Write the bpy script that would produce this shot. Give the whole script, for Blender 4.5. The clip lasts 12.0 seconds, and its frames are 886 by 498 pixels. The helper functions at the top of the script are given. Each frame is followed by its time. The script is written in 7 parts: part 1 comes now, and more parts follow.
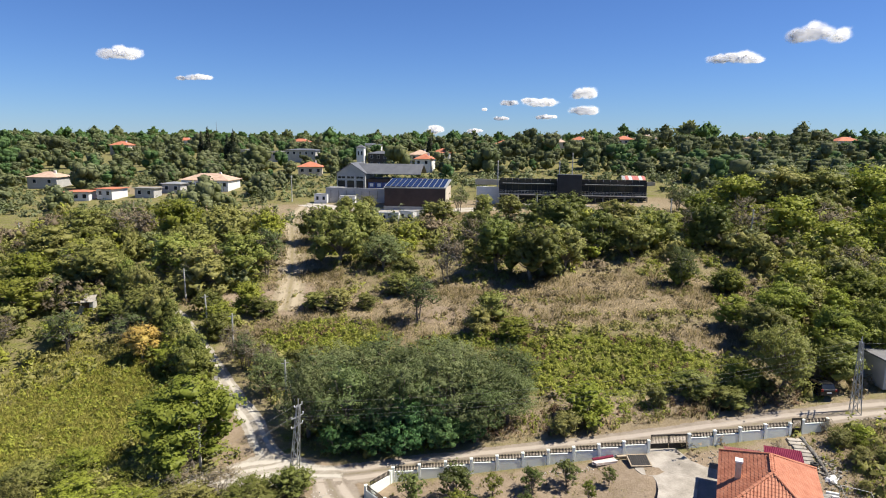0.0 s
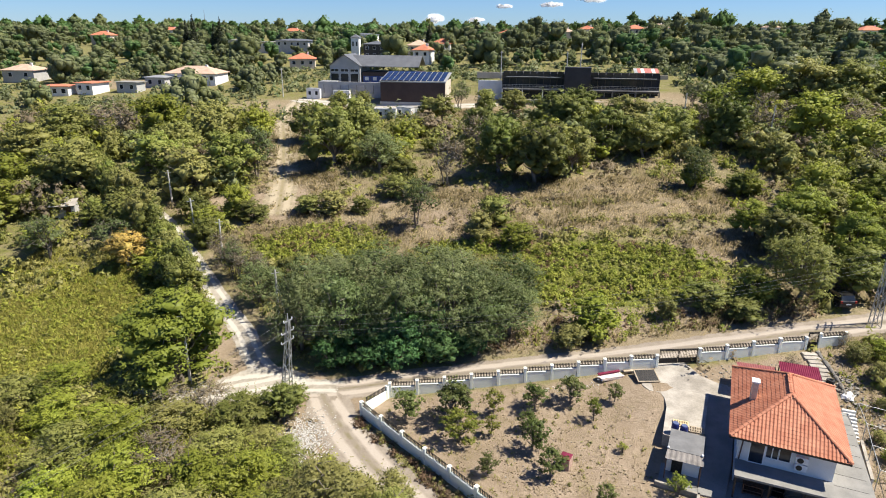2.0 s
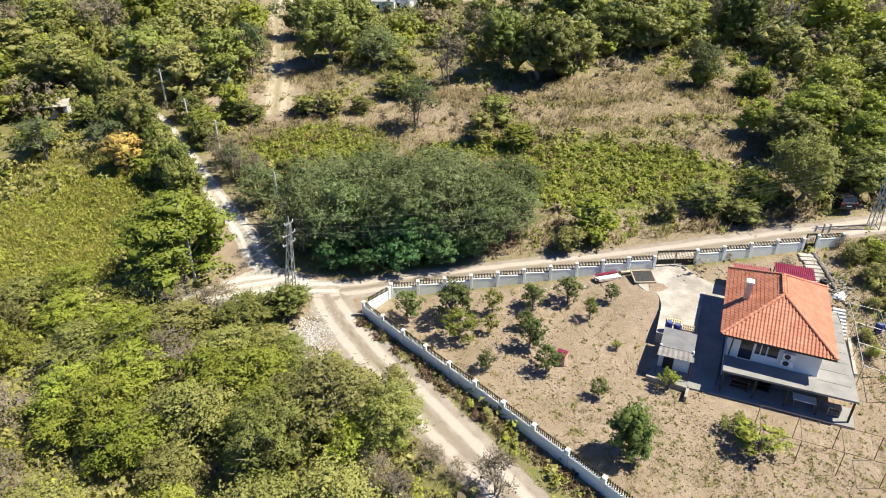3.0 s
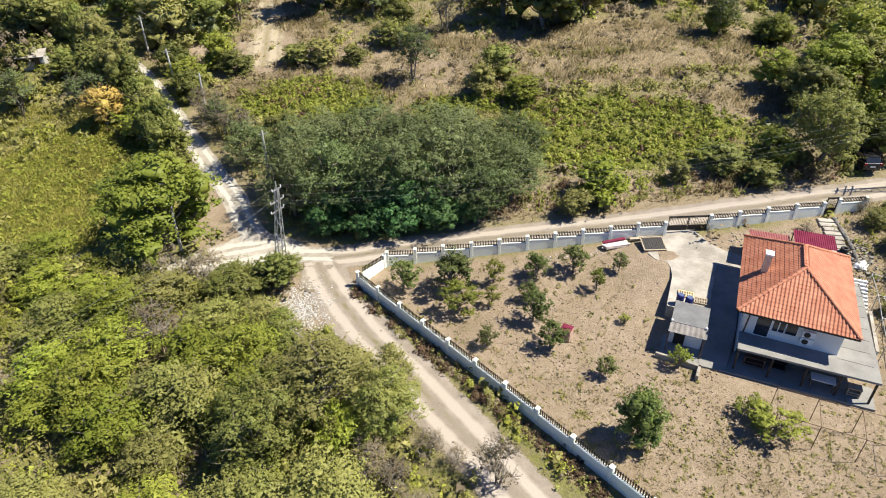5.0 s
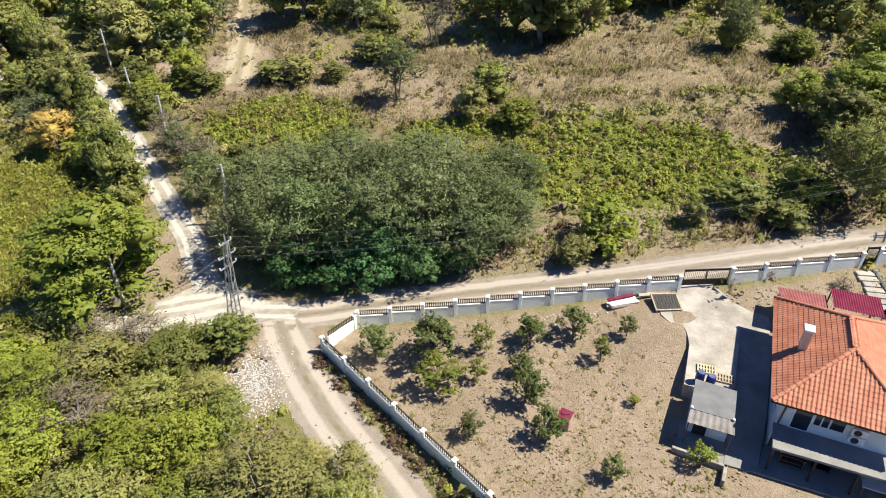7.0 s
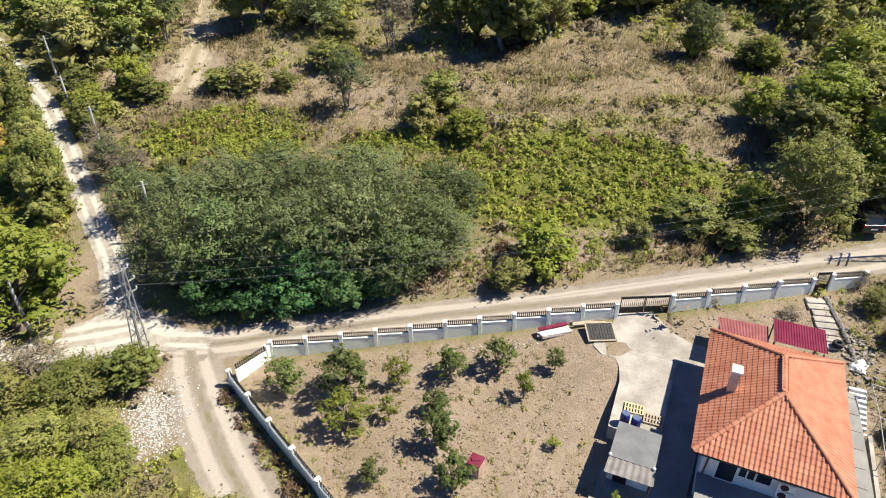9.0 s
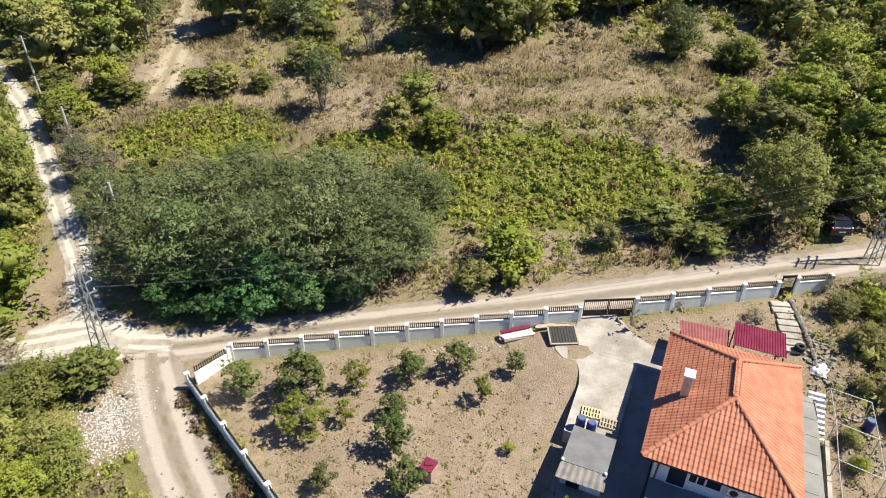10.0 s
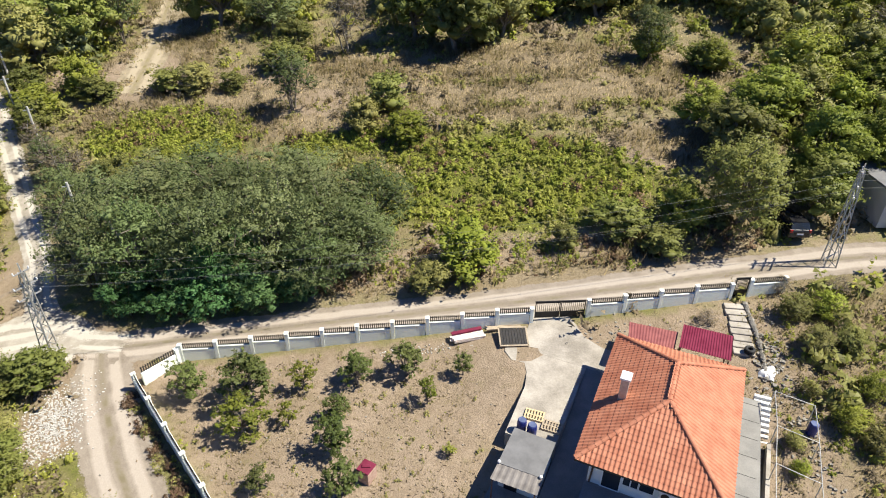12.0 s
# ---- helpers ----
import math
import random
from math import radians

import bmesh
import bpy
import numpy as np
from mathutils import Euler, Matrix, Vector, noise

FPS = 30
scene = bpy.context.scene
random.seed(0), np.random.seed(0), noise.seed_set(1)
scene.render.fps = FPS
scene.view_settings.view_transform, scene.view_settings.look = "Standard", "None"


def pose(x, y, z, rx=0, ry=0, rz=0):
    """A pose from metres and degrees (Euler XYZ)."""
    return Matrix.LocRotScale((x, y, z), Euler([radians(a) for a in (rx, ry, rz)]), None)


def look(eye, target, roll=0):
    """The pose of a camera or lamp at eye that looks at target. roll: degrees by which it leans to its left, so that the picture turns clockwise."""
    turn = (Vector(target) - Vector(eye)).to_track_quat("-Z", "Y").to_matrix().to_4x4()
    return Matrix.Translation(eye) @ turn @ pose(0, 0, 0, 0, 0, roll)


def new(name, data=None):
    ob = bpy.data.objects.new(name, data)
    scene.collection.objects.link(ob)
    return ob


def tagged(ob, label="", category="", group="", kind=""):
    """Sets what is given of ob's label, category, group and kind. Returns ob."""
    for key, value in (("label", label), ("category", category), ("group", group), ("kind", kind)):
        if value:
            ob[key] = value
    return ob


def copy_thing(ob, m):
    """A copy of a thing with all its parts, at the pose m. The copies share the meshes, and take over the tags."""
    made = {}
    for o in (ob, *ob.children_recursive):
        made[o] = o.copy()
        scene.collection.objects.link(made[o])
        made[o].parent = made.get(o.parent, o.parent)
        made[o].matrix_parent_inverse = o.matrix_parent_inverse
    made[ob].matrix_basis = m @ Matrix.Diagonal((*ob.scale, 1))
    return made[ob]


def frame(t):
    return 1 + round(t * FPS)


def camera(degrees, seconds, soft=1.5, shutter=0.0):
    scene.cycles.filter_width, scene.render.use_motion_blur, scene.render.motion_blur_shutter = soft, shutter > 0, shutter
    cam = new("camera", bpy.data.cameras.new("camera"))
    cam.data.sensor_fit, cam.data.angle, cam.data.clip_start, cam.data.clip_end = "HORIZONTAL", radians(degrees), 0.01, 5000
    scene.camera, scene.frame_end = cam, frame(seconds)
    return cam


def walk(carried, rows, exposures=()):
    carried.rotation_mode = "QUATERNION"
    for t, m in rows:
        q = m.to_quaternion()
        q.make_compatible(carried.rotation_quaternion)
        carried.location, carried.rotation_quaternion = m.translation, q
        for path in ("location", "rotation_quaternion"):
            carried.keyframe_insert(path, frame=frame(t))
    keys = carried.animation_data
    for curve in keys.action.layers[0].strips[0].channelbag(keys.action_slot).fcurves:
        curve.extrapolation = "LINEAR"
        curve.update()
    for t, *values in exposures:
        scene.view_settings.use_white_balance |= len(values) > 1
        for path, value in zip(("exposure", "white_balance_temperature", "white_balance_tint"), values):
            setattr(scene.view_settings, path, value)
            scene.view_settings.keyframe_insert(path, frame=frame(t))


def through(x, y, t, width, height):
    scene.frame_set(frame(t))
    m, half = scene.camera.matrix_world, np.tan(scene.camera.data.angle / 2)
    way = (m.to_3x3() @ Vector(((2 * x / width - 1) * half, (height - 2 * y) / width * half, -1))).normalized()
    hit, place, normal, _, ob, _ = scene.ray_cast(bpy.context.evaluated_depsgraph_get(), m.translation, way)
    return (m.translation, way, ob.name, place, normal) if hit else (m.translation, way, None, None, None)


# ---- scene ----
cam = camera(70.3, 12.0, 1.0)
PATH = [
    (0, (2.474, -15.941, 30.128), (2.166, -13.995, 29.785), 0.5),
    (0.5, (2.294, -14.83, 30.114), (1.987, -12.884, 29.769), 0.5),
    (1, (2.125, -13.105, 30.095), (1.817, -11.159, 29.751), 0.5),
    (1.5, (1.881, -11.429, 29.899), (1.575, -9.497, 29.484), 0.5),
    (2, (1.793, -10.851, 29.836), (1.5, -8.986, 29.177), 0.5),
    (2.5, (1.895, -10.661, 29.889), (1.613, -8.878, 29.03), 0.4),
    (3, (1.875, -10.742, 29.853), (1.6, -9.001, 28.909), 0.4),
    (3.2, (1.875, -10.742, 29.853), (1.61, -9.048, 28.823), 0.4),
    (4.8, (1.586, -8.032, 29.787), (1.325, -6.381, 28.688), 0.3),
    (5, (1.436, -7.132, 29.767), (1.175, -5.475, 28.678), 0.3),
    (5.5, (1.132, -4.802, 29.612), (0.87, -3.145, 28.524), 0.4),
    (6, (0.778, -2.329, 29.492), (0.516, -0.671, 28.405), 0.3),
    (6.5, (0.722, -0.321, 29.322), (0.46, 1.338, 28.236), 0.3),
    (7, (1.65, 1.583, 29.317), (1.386, 3.242, 28.231), 0.3),
    (8.8, (6.236, 5.753, 29.203), (5.961, 7.41, 28.117), 0.2),
    (9, (6.816, 5.953, 29.203), (6.545, 7.611, 28.119), 0.2),
    (9.5, (8.494, 6.409, 29.16), (8.223, 8.068, 28.077), 0.2),
    (10, (9.38, 6.683, 29.194), (9.109, 8.342, 28.11), 0.3),
    (10.5, (10.051, 6.834, 29.125), (9.778, 8.494, 28.043), 0.3),
    (11, (11.314, 7.099, 29.1), (11.04, 8.759, 28.02), 0.3),
    (11.5, (12.427, 7.363, 29.093), (12.153, 9.024, 28.012), 0.4),
    (12, (12.814, 7.425, 29.064), (12.539, 9.086, 27.984), 0.4),
]
EXPOSURES = [(0, 0.72, 6500, 12), (1.5, 0.77, 6500, 12), (2.0, 0.9, 6500, 11), (2.5, 1.14, 6500, 10), (3.0, 1.06, 6500, 10), (5, 0.94, 6500, 10), (7, 0.94, 6500, 10), (9.5, 0.89, 6500, 10), (12, 0.87, 6500, 10)]

walk(cam, [(t, look(eye, target, roll)) for t, eye, target, roll in PATH], EXPOSURES)

# ---- sky and sun ----
SUN = Vector((0.56, 0.09, 0.83)).normalized()
world = bpy.data.worlds.new("sky")
scene.world = world
world.use_nodes = True
wn = world.node_tree.nodes
sky = wn.new("ShaderNodeTexSky")
sky.sky_type, sky.sun_disc = "NISHITA", False
sky.sun_elevation, sky.sun_rotation = math.asin(SUN.z), math.atan2(SUN.x, SUN.y)
sky.altitude, sky.air_density, sky.dust_density, sky.ozone_density = 900, 1.0, 0.05, 3.5
wn["Background"].inputs["Strength"].default_value = 0.048
clean = wn.new("ShaderNodeMix")
clean.data_type, clean.blend_type = "RGBA", "MULTIPLY"
clean.inputs[0].default_value, clean.inputs[7].default_value = 1.0, (0.66, 0.94, 1.44, 1)
world.node_tree.links.new(sky.outputs[0], clean.inputs[6])
world.node_tree.links.new(clean.outputs[2], wn["Background"].inputs["Color"])
sun = new("sun", bpy.data.lights.new("sun", "SUN"))
sun.data.energy, sun.data.angle, sun.data.color = 5.0, radians(0.5), (1.0, 0.94, 0.80)
sun.matrix_basis = look(SUN * 300, (0, 0, 0))


# ---- materials ----
def material(name):
    m = bpy.data.materials.new(name)
    m.use_nodes = True
    return m, m.node_tree.nodes, m.node_tree.links, m.node_tree.nodes["Principled BSDF"]


def mixer(n, l, fac, a, b, blend="MIX"):
    """A colour mix; a and b are colours or sockets."""
    x = n.new("ShaderNodeMix")
    x.data_type, x.blend_type = "RGBA", blend
    for socket, v in ((x.inputs[0], fac), (x.inputs[6], a), (x.inputs[7], b)):
        if isinstance(v, (int, float)):
            socket.default_value = v
        elif isinstance(v, tuple):
            socket.default_value = (*v, 1)
        else:
            l.new(v, socket)
    return x.outputs[2]


def grain(n, l, scale, detail=4.0, lo=0.35, hi=0.65, rough=0.6, vector=None):
    """Noise in metres, stretched between lo and hi to 0..1."""
    if vector is None:
        vector = n.new("ShaderNodeNewGeometry").outputs["Position"]
    t = n.new("ShaderNodeTexNoise")
    t.inputs["Scale"].default_value, t.inputs["Detail"].default_value, t.inputs["Roughness"].default_value = scale, detail, rough
    l.new(vector, t.inputs["Vector"])
    r = n.new("ShaderNodeMapRange")
    r.inputs[1].default_value, r.inputs[2].default_value = lo, hi
    l.new(t.outputs[0], r.inputs[0])
    return r.outputs[0]


def math_node(n, l, op, a, b):
    x = n.new("ShaderNodeMath")
    x.operation, x.use_clamp = op.replace("_RAW", ""), op in ("ADD", "SUBTRACT")
    for socket, v in zip(x.inputs, (a, b)):
        if isinstance(v, (int, float)):
            socket.default_value = v
        else:
            l.new(v, socket)
    return x.outputs[0]


def relief(n, l, shader, height, strength=0.4, distance=0.02):
    b = n.new("ShaderNodeBump")
    b.inputs["Strength"].default_value, b.inputs["Distance"].default_value = strength, distance
    l.new(height, b.inputs["Height"])
    l.new(b.outputs[0], shader.inputs["Normal"])


def plain(name, a, b, rough=0.8, scale=3.0, metal=0.0, bump=0.2, fine=40.0, vary=0.0):
    """A worn surface between two colours, with stains and a fine grain."""
    m, n, l, s = material(name)
    big, small = grain(n, l, scale), grain(n, l, fine, 3)
    c = mixer(n, l, big, a, b)
    c = mixer(n, l, 0.18, c, mixer(n, l, small, tuple(v * 0.5 for v in a), b))
    if vary:
        rnd = n.new("ShaderNodeObjectInfo").outputs["Random"]
        c = mixer(n, l, math_node(n, l, "MULTIPLY", rnd, vary), c, tuple(v * 0.45 for v in a))
    l.new(c, s.inputs["Base Color"])
    s.inputs["Roughness"].default_value, s.inputs["Metallic"].default_value = rough, metal
    relief(n, l, s, small, bump, 0.01)
    return m


def leafy(name, a, b, c, through=0.4):
    """Leaves: two greens by clump, a third by plant; light shines through."""
    m, n, l, s = material(name)
    a, b, c = (tuple(k * v for k, v in zip((0.83, 0.75, 0.76), some)) for some in (a, b, c))
    isl = n.new("ShaderNodeNewGeometry").outputs["Random Per Island"]
    rnd = n.new("ShaderNodeObjectInfo").outputs["Random"]
    tint = n.new("ShaderNodeAttribute")
    tint.attribute_name = "tint"
    plant_tint = math_node(n, l, "ADD", rnd, tint.outputs["Fac"])
    # tone: by bough, lower in crown hearts as painted inner shade
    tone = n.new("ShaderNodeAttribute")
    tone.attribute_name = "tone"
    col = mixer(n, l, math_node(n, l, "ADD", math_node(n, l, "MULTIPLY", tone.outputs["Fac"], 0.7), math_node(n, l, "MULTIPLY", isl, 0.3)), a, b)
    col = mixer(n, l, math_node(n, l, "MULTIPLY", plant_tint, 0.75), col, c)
    col = mixer(n, l, math_node(n, l, "MULTIPLY", grain(n, l, 0.3, 3), 0.35), col, c)
    fleck = n.new("ShaderNodeMapRange")
    fleck.inputs[3].default_value, fleck.inputs[4].default_value = 0.62, 1.3
    l.new(grain(n, l, 2.6, 4, 0.3, 0.7, 0.75), fleck.inputs[0])
    light = n.new("ShaderNodeHueSaturation")
    l.new(fleck.outputs[0], light.inputs["Value"])
    l.new(col, light.inputs["Color"])
    col = light.outputs[0]
    bright = n.new("ShaderNodeHueSaturation")
    r = n.new("ShaderNodeMapRange")
    r.inputs[3].default_value, r.inputs[4].default_value = 1.32, 0.7
    l.new(math_node(n, l, "FRACT", math_node(n, l, "MULTIPLY", plant_tint, 7.31), 0), r.inputs[0])
    l.new(r.outputs[0], bright.inputs["Value"])
    l.new(col, bright.inputs["Color"])
    col = bright.outputs[0]
    s.inputs["Roughness"].default_value = 0.5
    s.inputs["Specular IOR Level"].default_value = 0.15
    l.new(col, s.inputs["Base Color"])
    tr = n.new("ShaderNodeBsdfTranslucent")
    l.new(mixer(n, l, 0.3, col, (0.20, 0.32, 0.035)), tr.inputs["Color"])
    mix = n.new("ShaderNodeMixShader")
    mix.inputs[0].default_value = through
    l.new(s.outputs[0], mix.inputs[1])
    l.new(tr.outputs[0], mix.inputs[2])
    l.new(mix.outputs[0], n["Material Output"].inputs["Surface"])
    return m


LEAF_GREY = leafy("locust_leaves", (0.115, 0.195, 0.068), (0.195, 0.275, 0.10), (0.215, 0.25, 0.11), 0.28)
LEAF_DEEP = leafy("deep_green_leaves", (0.06, 0.185, 0.06), (0.12, 0.28, 0.095), (0.125, 0.22, 0.075), 0.28)
# paler, bluer greens: the haze of distance put into the leaf colour
LEAF_FAR = leafy("hazed_plateau_leaves", (0.105, 0.175, 0.068), (0.18, 0.25, 0.10), (0.20, 0.23, 0.115), 0.2)
LEAF_BRIGHT = leafy("bright_leaves", (0.165, 0.25, 0.034), (0.29, 0.375, 0.06), (0.31, 0.345, 0.065), 0.28)
LEAF_DARK = leafy("dark_leaves", (0.135, 0.21, 0.042), (0.235, 0.315, 0.072), (0.275, 0.285, 0.09), 0.28)
LEAF_MID = leafy("thicket_leaves", (0.165, 0.24, 0.045), (0.285, 0.355, 0.08), (0.33, 0.32, 0.115), 0.25)
LEAF_PALE = leafy("pale_walnut_leaves", (0.27, 0.36, 0.09), (0.44, 0.52, 0.15), (0.42, 0.46, 0.13), 0.3)
LEAF_FRUIT = leafy("fruit_leaves", (0.085, 0.145, 0.035), (0.16, 0.225, 0.06), (0.19, 0.215, 0.075), 0.25)
LEAF_LIME = leafy("lime_leaves", (0.21, 0.30, 0.034), (0.34, 0.43, 0.065), (0.35, 0.385, 0.07), 0.3)
LEAF_RUST = leafy("rusty_leaves", (0.32, 0.30, 0.07), (0.62, 0.46, 0.14), (0.58, 0.40, 0.12), 0.22)
LEAF_DULL = leafy("dry_leaves", (0.20, 0.18, 0.11), (0.30, 0.27, 0.175), (0.25, 0.215, 0.14), 0.2)
LEAF_BRAMBLE = leafy("bramble_leaves", (0.175, 0.27, 0.028), (0.30, 0.405, 0.055), (0.34, 0.37, 0.075), 0.28)
STRAW = leafy("straw", (0.30, 0.25, 0.13), (0.44, 0.37, 0.22), (0.24, 0.21, 0.09), 0.3)
BARK = plain("bark", (0.13, 0.105, 0.08), (0.22, 0.19, 0.155), 0.95, 2.0, bump=0.6, fine=25)
WHITEWASH = plain("pale_bark", (0.17, 0.15, 0.125), (0.26, 0.235, 0.20), 0.95, 2.0, bump=0.5, fine=25)


def ground_material():
    """Dry grass, bare earth and low green growth, by how the ground is used."""
    m, n, l, s = material("hillside_ground")

    def use(name):
        a = n.new("ShaderNodeAttribute")
        a.attribute_name = name
        return a.outputs["Fac"]

    rough, mid, fine = grain(n, l, 0.12, 5), grain(n, l, 0.7, 6, 0.3, 0.7, 0.7), grain(n, l, 6.0, 6, 0.3, 0.7, 0.75)
    straw = mixer(n, l, grain(n, l, 5.0, 8, 0.38, 0.64, 0.85), (0.25, 0.205, 0.115), (0.57, 0.48, 0.325))
    straw = mixer(n, l, math_node(n, l, "MULTIPLY", rough, 0.6), straw, (0.24, 0.185, 0.10))
    earth = mixer(n, l, grain(n, l, 2.2, 6, 0.3, 0.7, 0.7), (0.34, 0.262, 0.185), (0.56, 0.45, 0.335))
    earth = mixer(n, l, math_node(n, l, "MULTIPLY", grain(n, l, 0.45, 5), 0.65), earth, (0.28, 0.215, 0.135))
    earth = mixer(n, l, math_node(n, l, "MULTIPLY", fine, 0.5), earth, (0.48, 0.395, 0.29))
    # dark specks: little shadows of clods and litter put into the soil colour
    earth = mixer(n, l, math_node(n, l, "MULTIPLY", grain(n, l, 3.4, 7, 0.5, 0.7, 0.85), 0.32), earth, (0.15, 0.11, 0.065))
    green = mixer(n, l, grain(n, l, 3.0, 8, 0.40, 0.62, 0.85), (0.13, 0.155, 0.03), (0.29, 0.32, 0.065))
    green = mixer(n, l, math_node(n, l, "MULTIPLY", mid, 0.5), green, (0.17, 0.14, 0.065))
    soilness = math_node(n, l, "MULTIPLY", use("soil"), math_node(n, l, "ADD", mid, 0.55))
    greenness = math_node(n, l, "SUBTRACT", math_node(n, l, "MULTIPLY", use("green"), 1.6), math_node(n, l, "MULTIPLY", mid, 0.7))
    c = mixer(n, l, soilness, straw, earth)
    c = mixer(n, l, greenness, c, green)
    c = mixer(n, l, 1.0, c, (0.70, 0.685, 0.68), "MULTIPLY")
    l.new(c, s.inputs["Base Color"])
    s.inputs["Roughness"].default_value, s.inputs["Specular IOR Level"].default_value = 0.95, 0.1
    relief(n, l, s, fine, 0.7, 0.08)
    return m


def track_material(name, dust, worn, weed, middle, spread_):
    """A dirt track: two pale wheel lines, ragged edges; u runs across it."""
    m, n, l, s = material(name)
    uv = n.new("ShaderNodeUVMap")
    sep = n.new("ShaderNodeSeparateXYZ")
    l.new(uv.outputs[0], sep.inputs[0])
    wander = math_node(n, l, "MULTIPLY", math_node(n, l, "SUBTRACT_RAW", grain(n, l, 0.22, 2), 0.5), 0.05)
    across = math_node(n, l, "ABSOLUTE", math_node(n, l, "ADD_RAW", sep.outputs[0], wander), 0)
    mid, fine = grain(n, l, 0.9, 5), grain(n, l, 9.0, 6, 0.3, 0.7, 0.75)
    c = mixer(n, l, fine, tuple(v * 0.72 for v in worn), worn)
    wheel = n.new("ShaderNodeMapRange")
    wheel.inputs[1].default_value, wheel.inputs[2].default_value, wheel.inputs[3].default_value, wheel.inputs[4].default_value = 0.08, 0.2, 1, 0
    l.new(math_node(n, l, "ABSOLUTE", math_node(n, l, "SUBTRACT_RAW", across, 0.36), 0), wheel.inputs[0])
    pale = mixer(n, l, fine, dust, tuple(min(1, v * 1.2) for v in dust))
    c = mixer(n, l, math_node(n, l, "ADD", wheel.outputs[0], math_node(n, l, "MULTIPLY", mid, spread_)), c, pale)
    strip = n.new("ShaderNodeMapRange")
    strip.inputs[1].default_value, strip.inputs[2].default_value, strip.inputs[3].default_value, strip.inputs[4].default_value = 0.04, 0.13, middle, 0
    l.new(across, strip.inputs[0])
    c = mixer(n, l, math_node(n, l, "MULTIPLY", strip.outputs[0], mid), c, weed)
    c = mixer(n, l, 1.0, c, (0.78, 0.78, 0.78), "MULTIPLY")
    l.new(c, s.inputs["Base Color"])
    s.inputs["Roughness"].default_value, s.inputs["Specular IOR Level"].default_value = 0.95, 0.1
    relief(n, l, s, fine, 0.35, 0.03)
    edge = n.new("ShaderNodeMapRange")
    edge.inputs[1].default_value, edge.inputs[2].default_value, edge.inputs[3].default_value, edge.inputs[4].default_value = 0.55, 1.0, 0.85, -0.35
    l.new(across, edge.inputs[0])
    ragged = math_node(n, l, "ADD_RAW", math_node(n, l, "MULTIPLY", grain(n, l, 0.6, 3), 0.3), math_node(n, l, "MULTIPLY", math_node(n, l, "SUBTRACT_RAW", fine, 0.5), 0.45))
    ends = math_node(n, l, "SUBTRACT_RAW", sep.outputs[1], 1.0)
    solid = math_node(n, l, "GREATER_THAN", math_node(n, l, "ADD_RAW", math_node(n, l, "ADD_RAW", edge.outputs[0], ragged), ends), 0.35)
    gap, mix = n.new("ShaderNodeBsdfTransparent"), n.new("ShaderNodeMixShader")
    l.new(solid, mix.inputs[0])
    l.new(gap.outputs[0], mix.inputs[1])
    l.new(s.outputs[0], mix.inputs[2])
    l.new(mix.outputs[0], n["Material Output"].inputs["Surface"])
    return m


GROUND = ground_material()
TRACK = track_material("dirt_track", (0.465, 0.405, 0.34), (0.345, 0.29, 0.23), (0.24, 0.205, 0.13), 1.0, 0.45)
BARE = track_material("bare_earth", (0.45, 0.38, 0.27), (0.38, 0.315, 0.21), (0.27, 0.23, 0.11), 1.0, 0.8)
GRAVEL = track_material("pale_gravel", (0.56, 0.52, 0.45), (0.42, 0.37, 0.30), (0.4, 0.35, 0.28), 0.2, 0.7)
CONCRETE = plain("weathered_concrete", (0.235, 0.21, 0.175), (0.45, 0.41, 0.355), 0.9, 0.6, bump=0.4, fine=9)
OLD_CONCRETE = plain("grey_concrete", (0.19, 0.185, 0.172), (0.28, 0.27, 0.25), 0.9, 0.7, bump=0.3, fine=14)
WALL_MINT = plain("mint_wall_paint", (0.82, 0.88, 0.79), (0.88, 0.91, 0.83), 0.85, 0.8, bump=0.15)
RENDER_WHITE = plain("white_render", (0.70, 0.70, 0.68), (0.80, 0.79, 0.76), 0.85, 0.7, bump=0.15)
RENDER_GREY = plain("grey_render", (0.38, 0.38, 0.37), (0.50, 0.49, 0.47), 0.9, 0.5, bump=0.2)
IRON = plain("dark_iron", (0.025, 0.025, 0.027), (0.06, 0.055, 0.05), 0.6, 6, 0.6)
RUST = plain("rusty_iron", (0.10, 0.055, 0.035), (0.19, 0.12, 0.08), 0.8, 6, 0.3)
ZINC = plain("zinc_steel", (0.38, 0.38, 0.37), (0.55, 0.55, 0.53), 0.55, 4, 0.6)
TILE = plain("clay_tile", (0.40, 0.135, 0.07), (0.54, 0.225, 0.13), 0.75, 1.2, vary=0.25)
BLACK_PANEL = plain("black_cladding", (0.022, 0.02, 0.021), (0.04, 0.036, 0.036), 0.55, 0.6)
BROWN_PANEL = plain("brown_cladding", (0.045, 0.026, 0.022), (0.07, 0.042, 0.035), 0.6, 0.6)
GREY_ROOF = plain("grey_roof_sheet", (0.10, 0.105, 0.115), (0.15, 0.155, 0.165), 0.5, 0.6)
GLASS_DARK = plain("dark_glass", (0.015, 0.02, 0.028), (0.03, 0.035, 0.045), 0.08, 0.5, bump=0.0)
MAROON = plain("maroon_sheet", (0.145, 0.018, 0.042), (0.205, 0.034, 0.066), 0.6, 1.5, 0.1)
MAROON.node_tree.nodes["Principled BSDF"].inputs["Specular IOR Level"].default_value = 0.1
FELT = plain("grey_felt", (0.13, 0.13, 0.133), (0.19, 0.19, 0.195), 0.85, 1.2)
WOOD = plain("grey_wood", (0.30, 0.24, 0.17), (0.46, 0.38, 0.28), 0.85, 5)
STONE = plain("field_stone", (0.20, 0.185, 0.16), (0.34, 0.315, 0.275), 0.95, 4, vary=0.5)
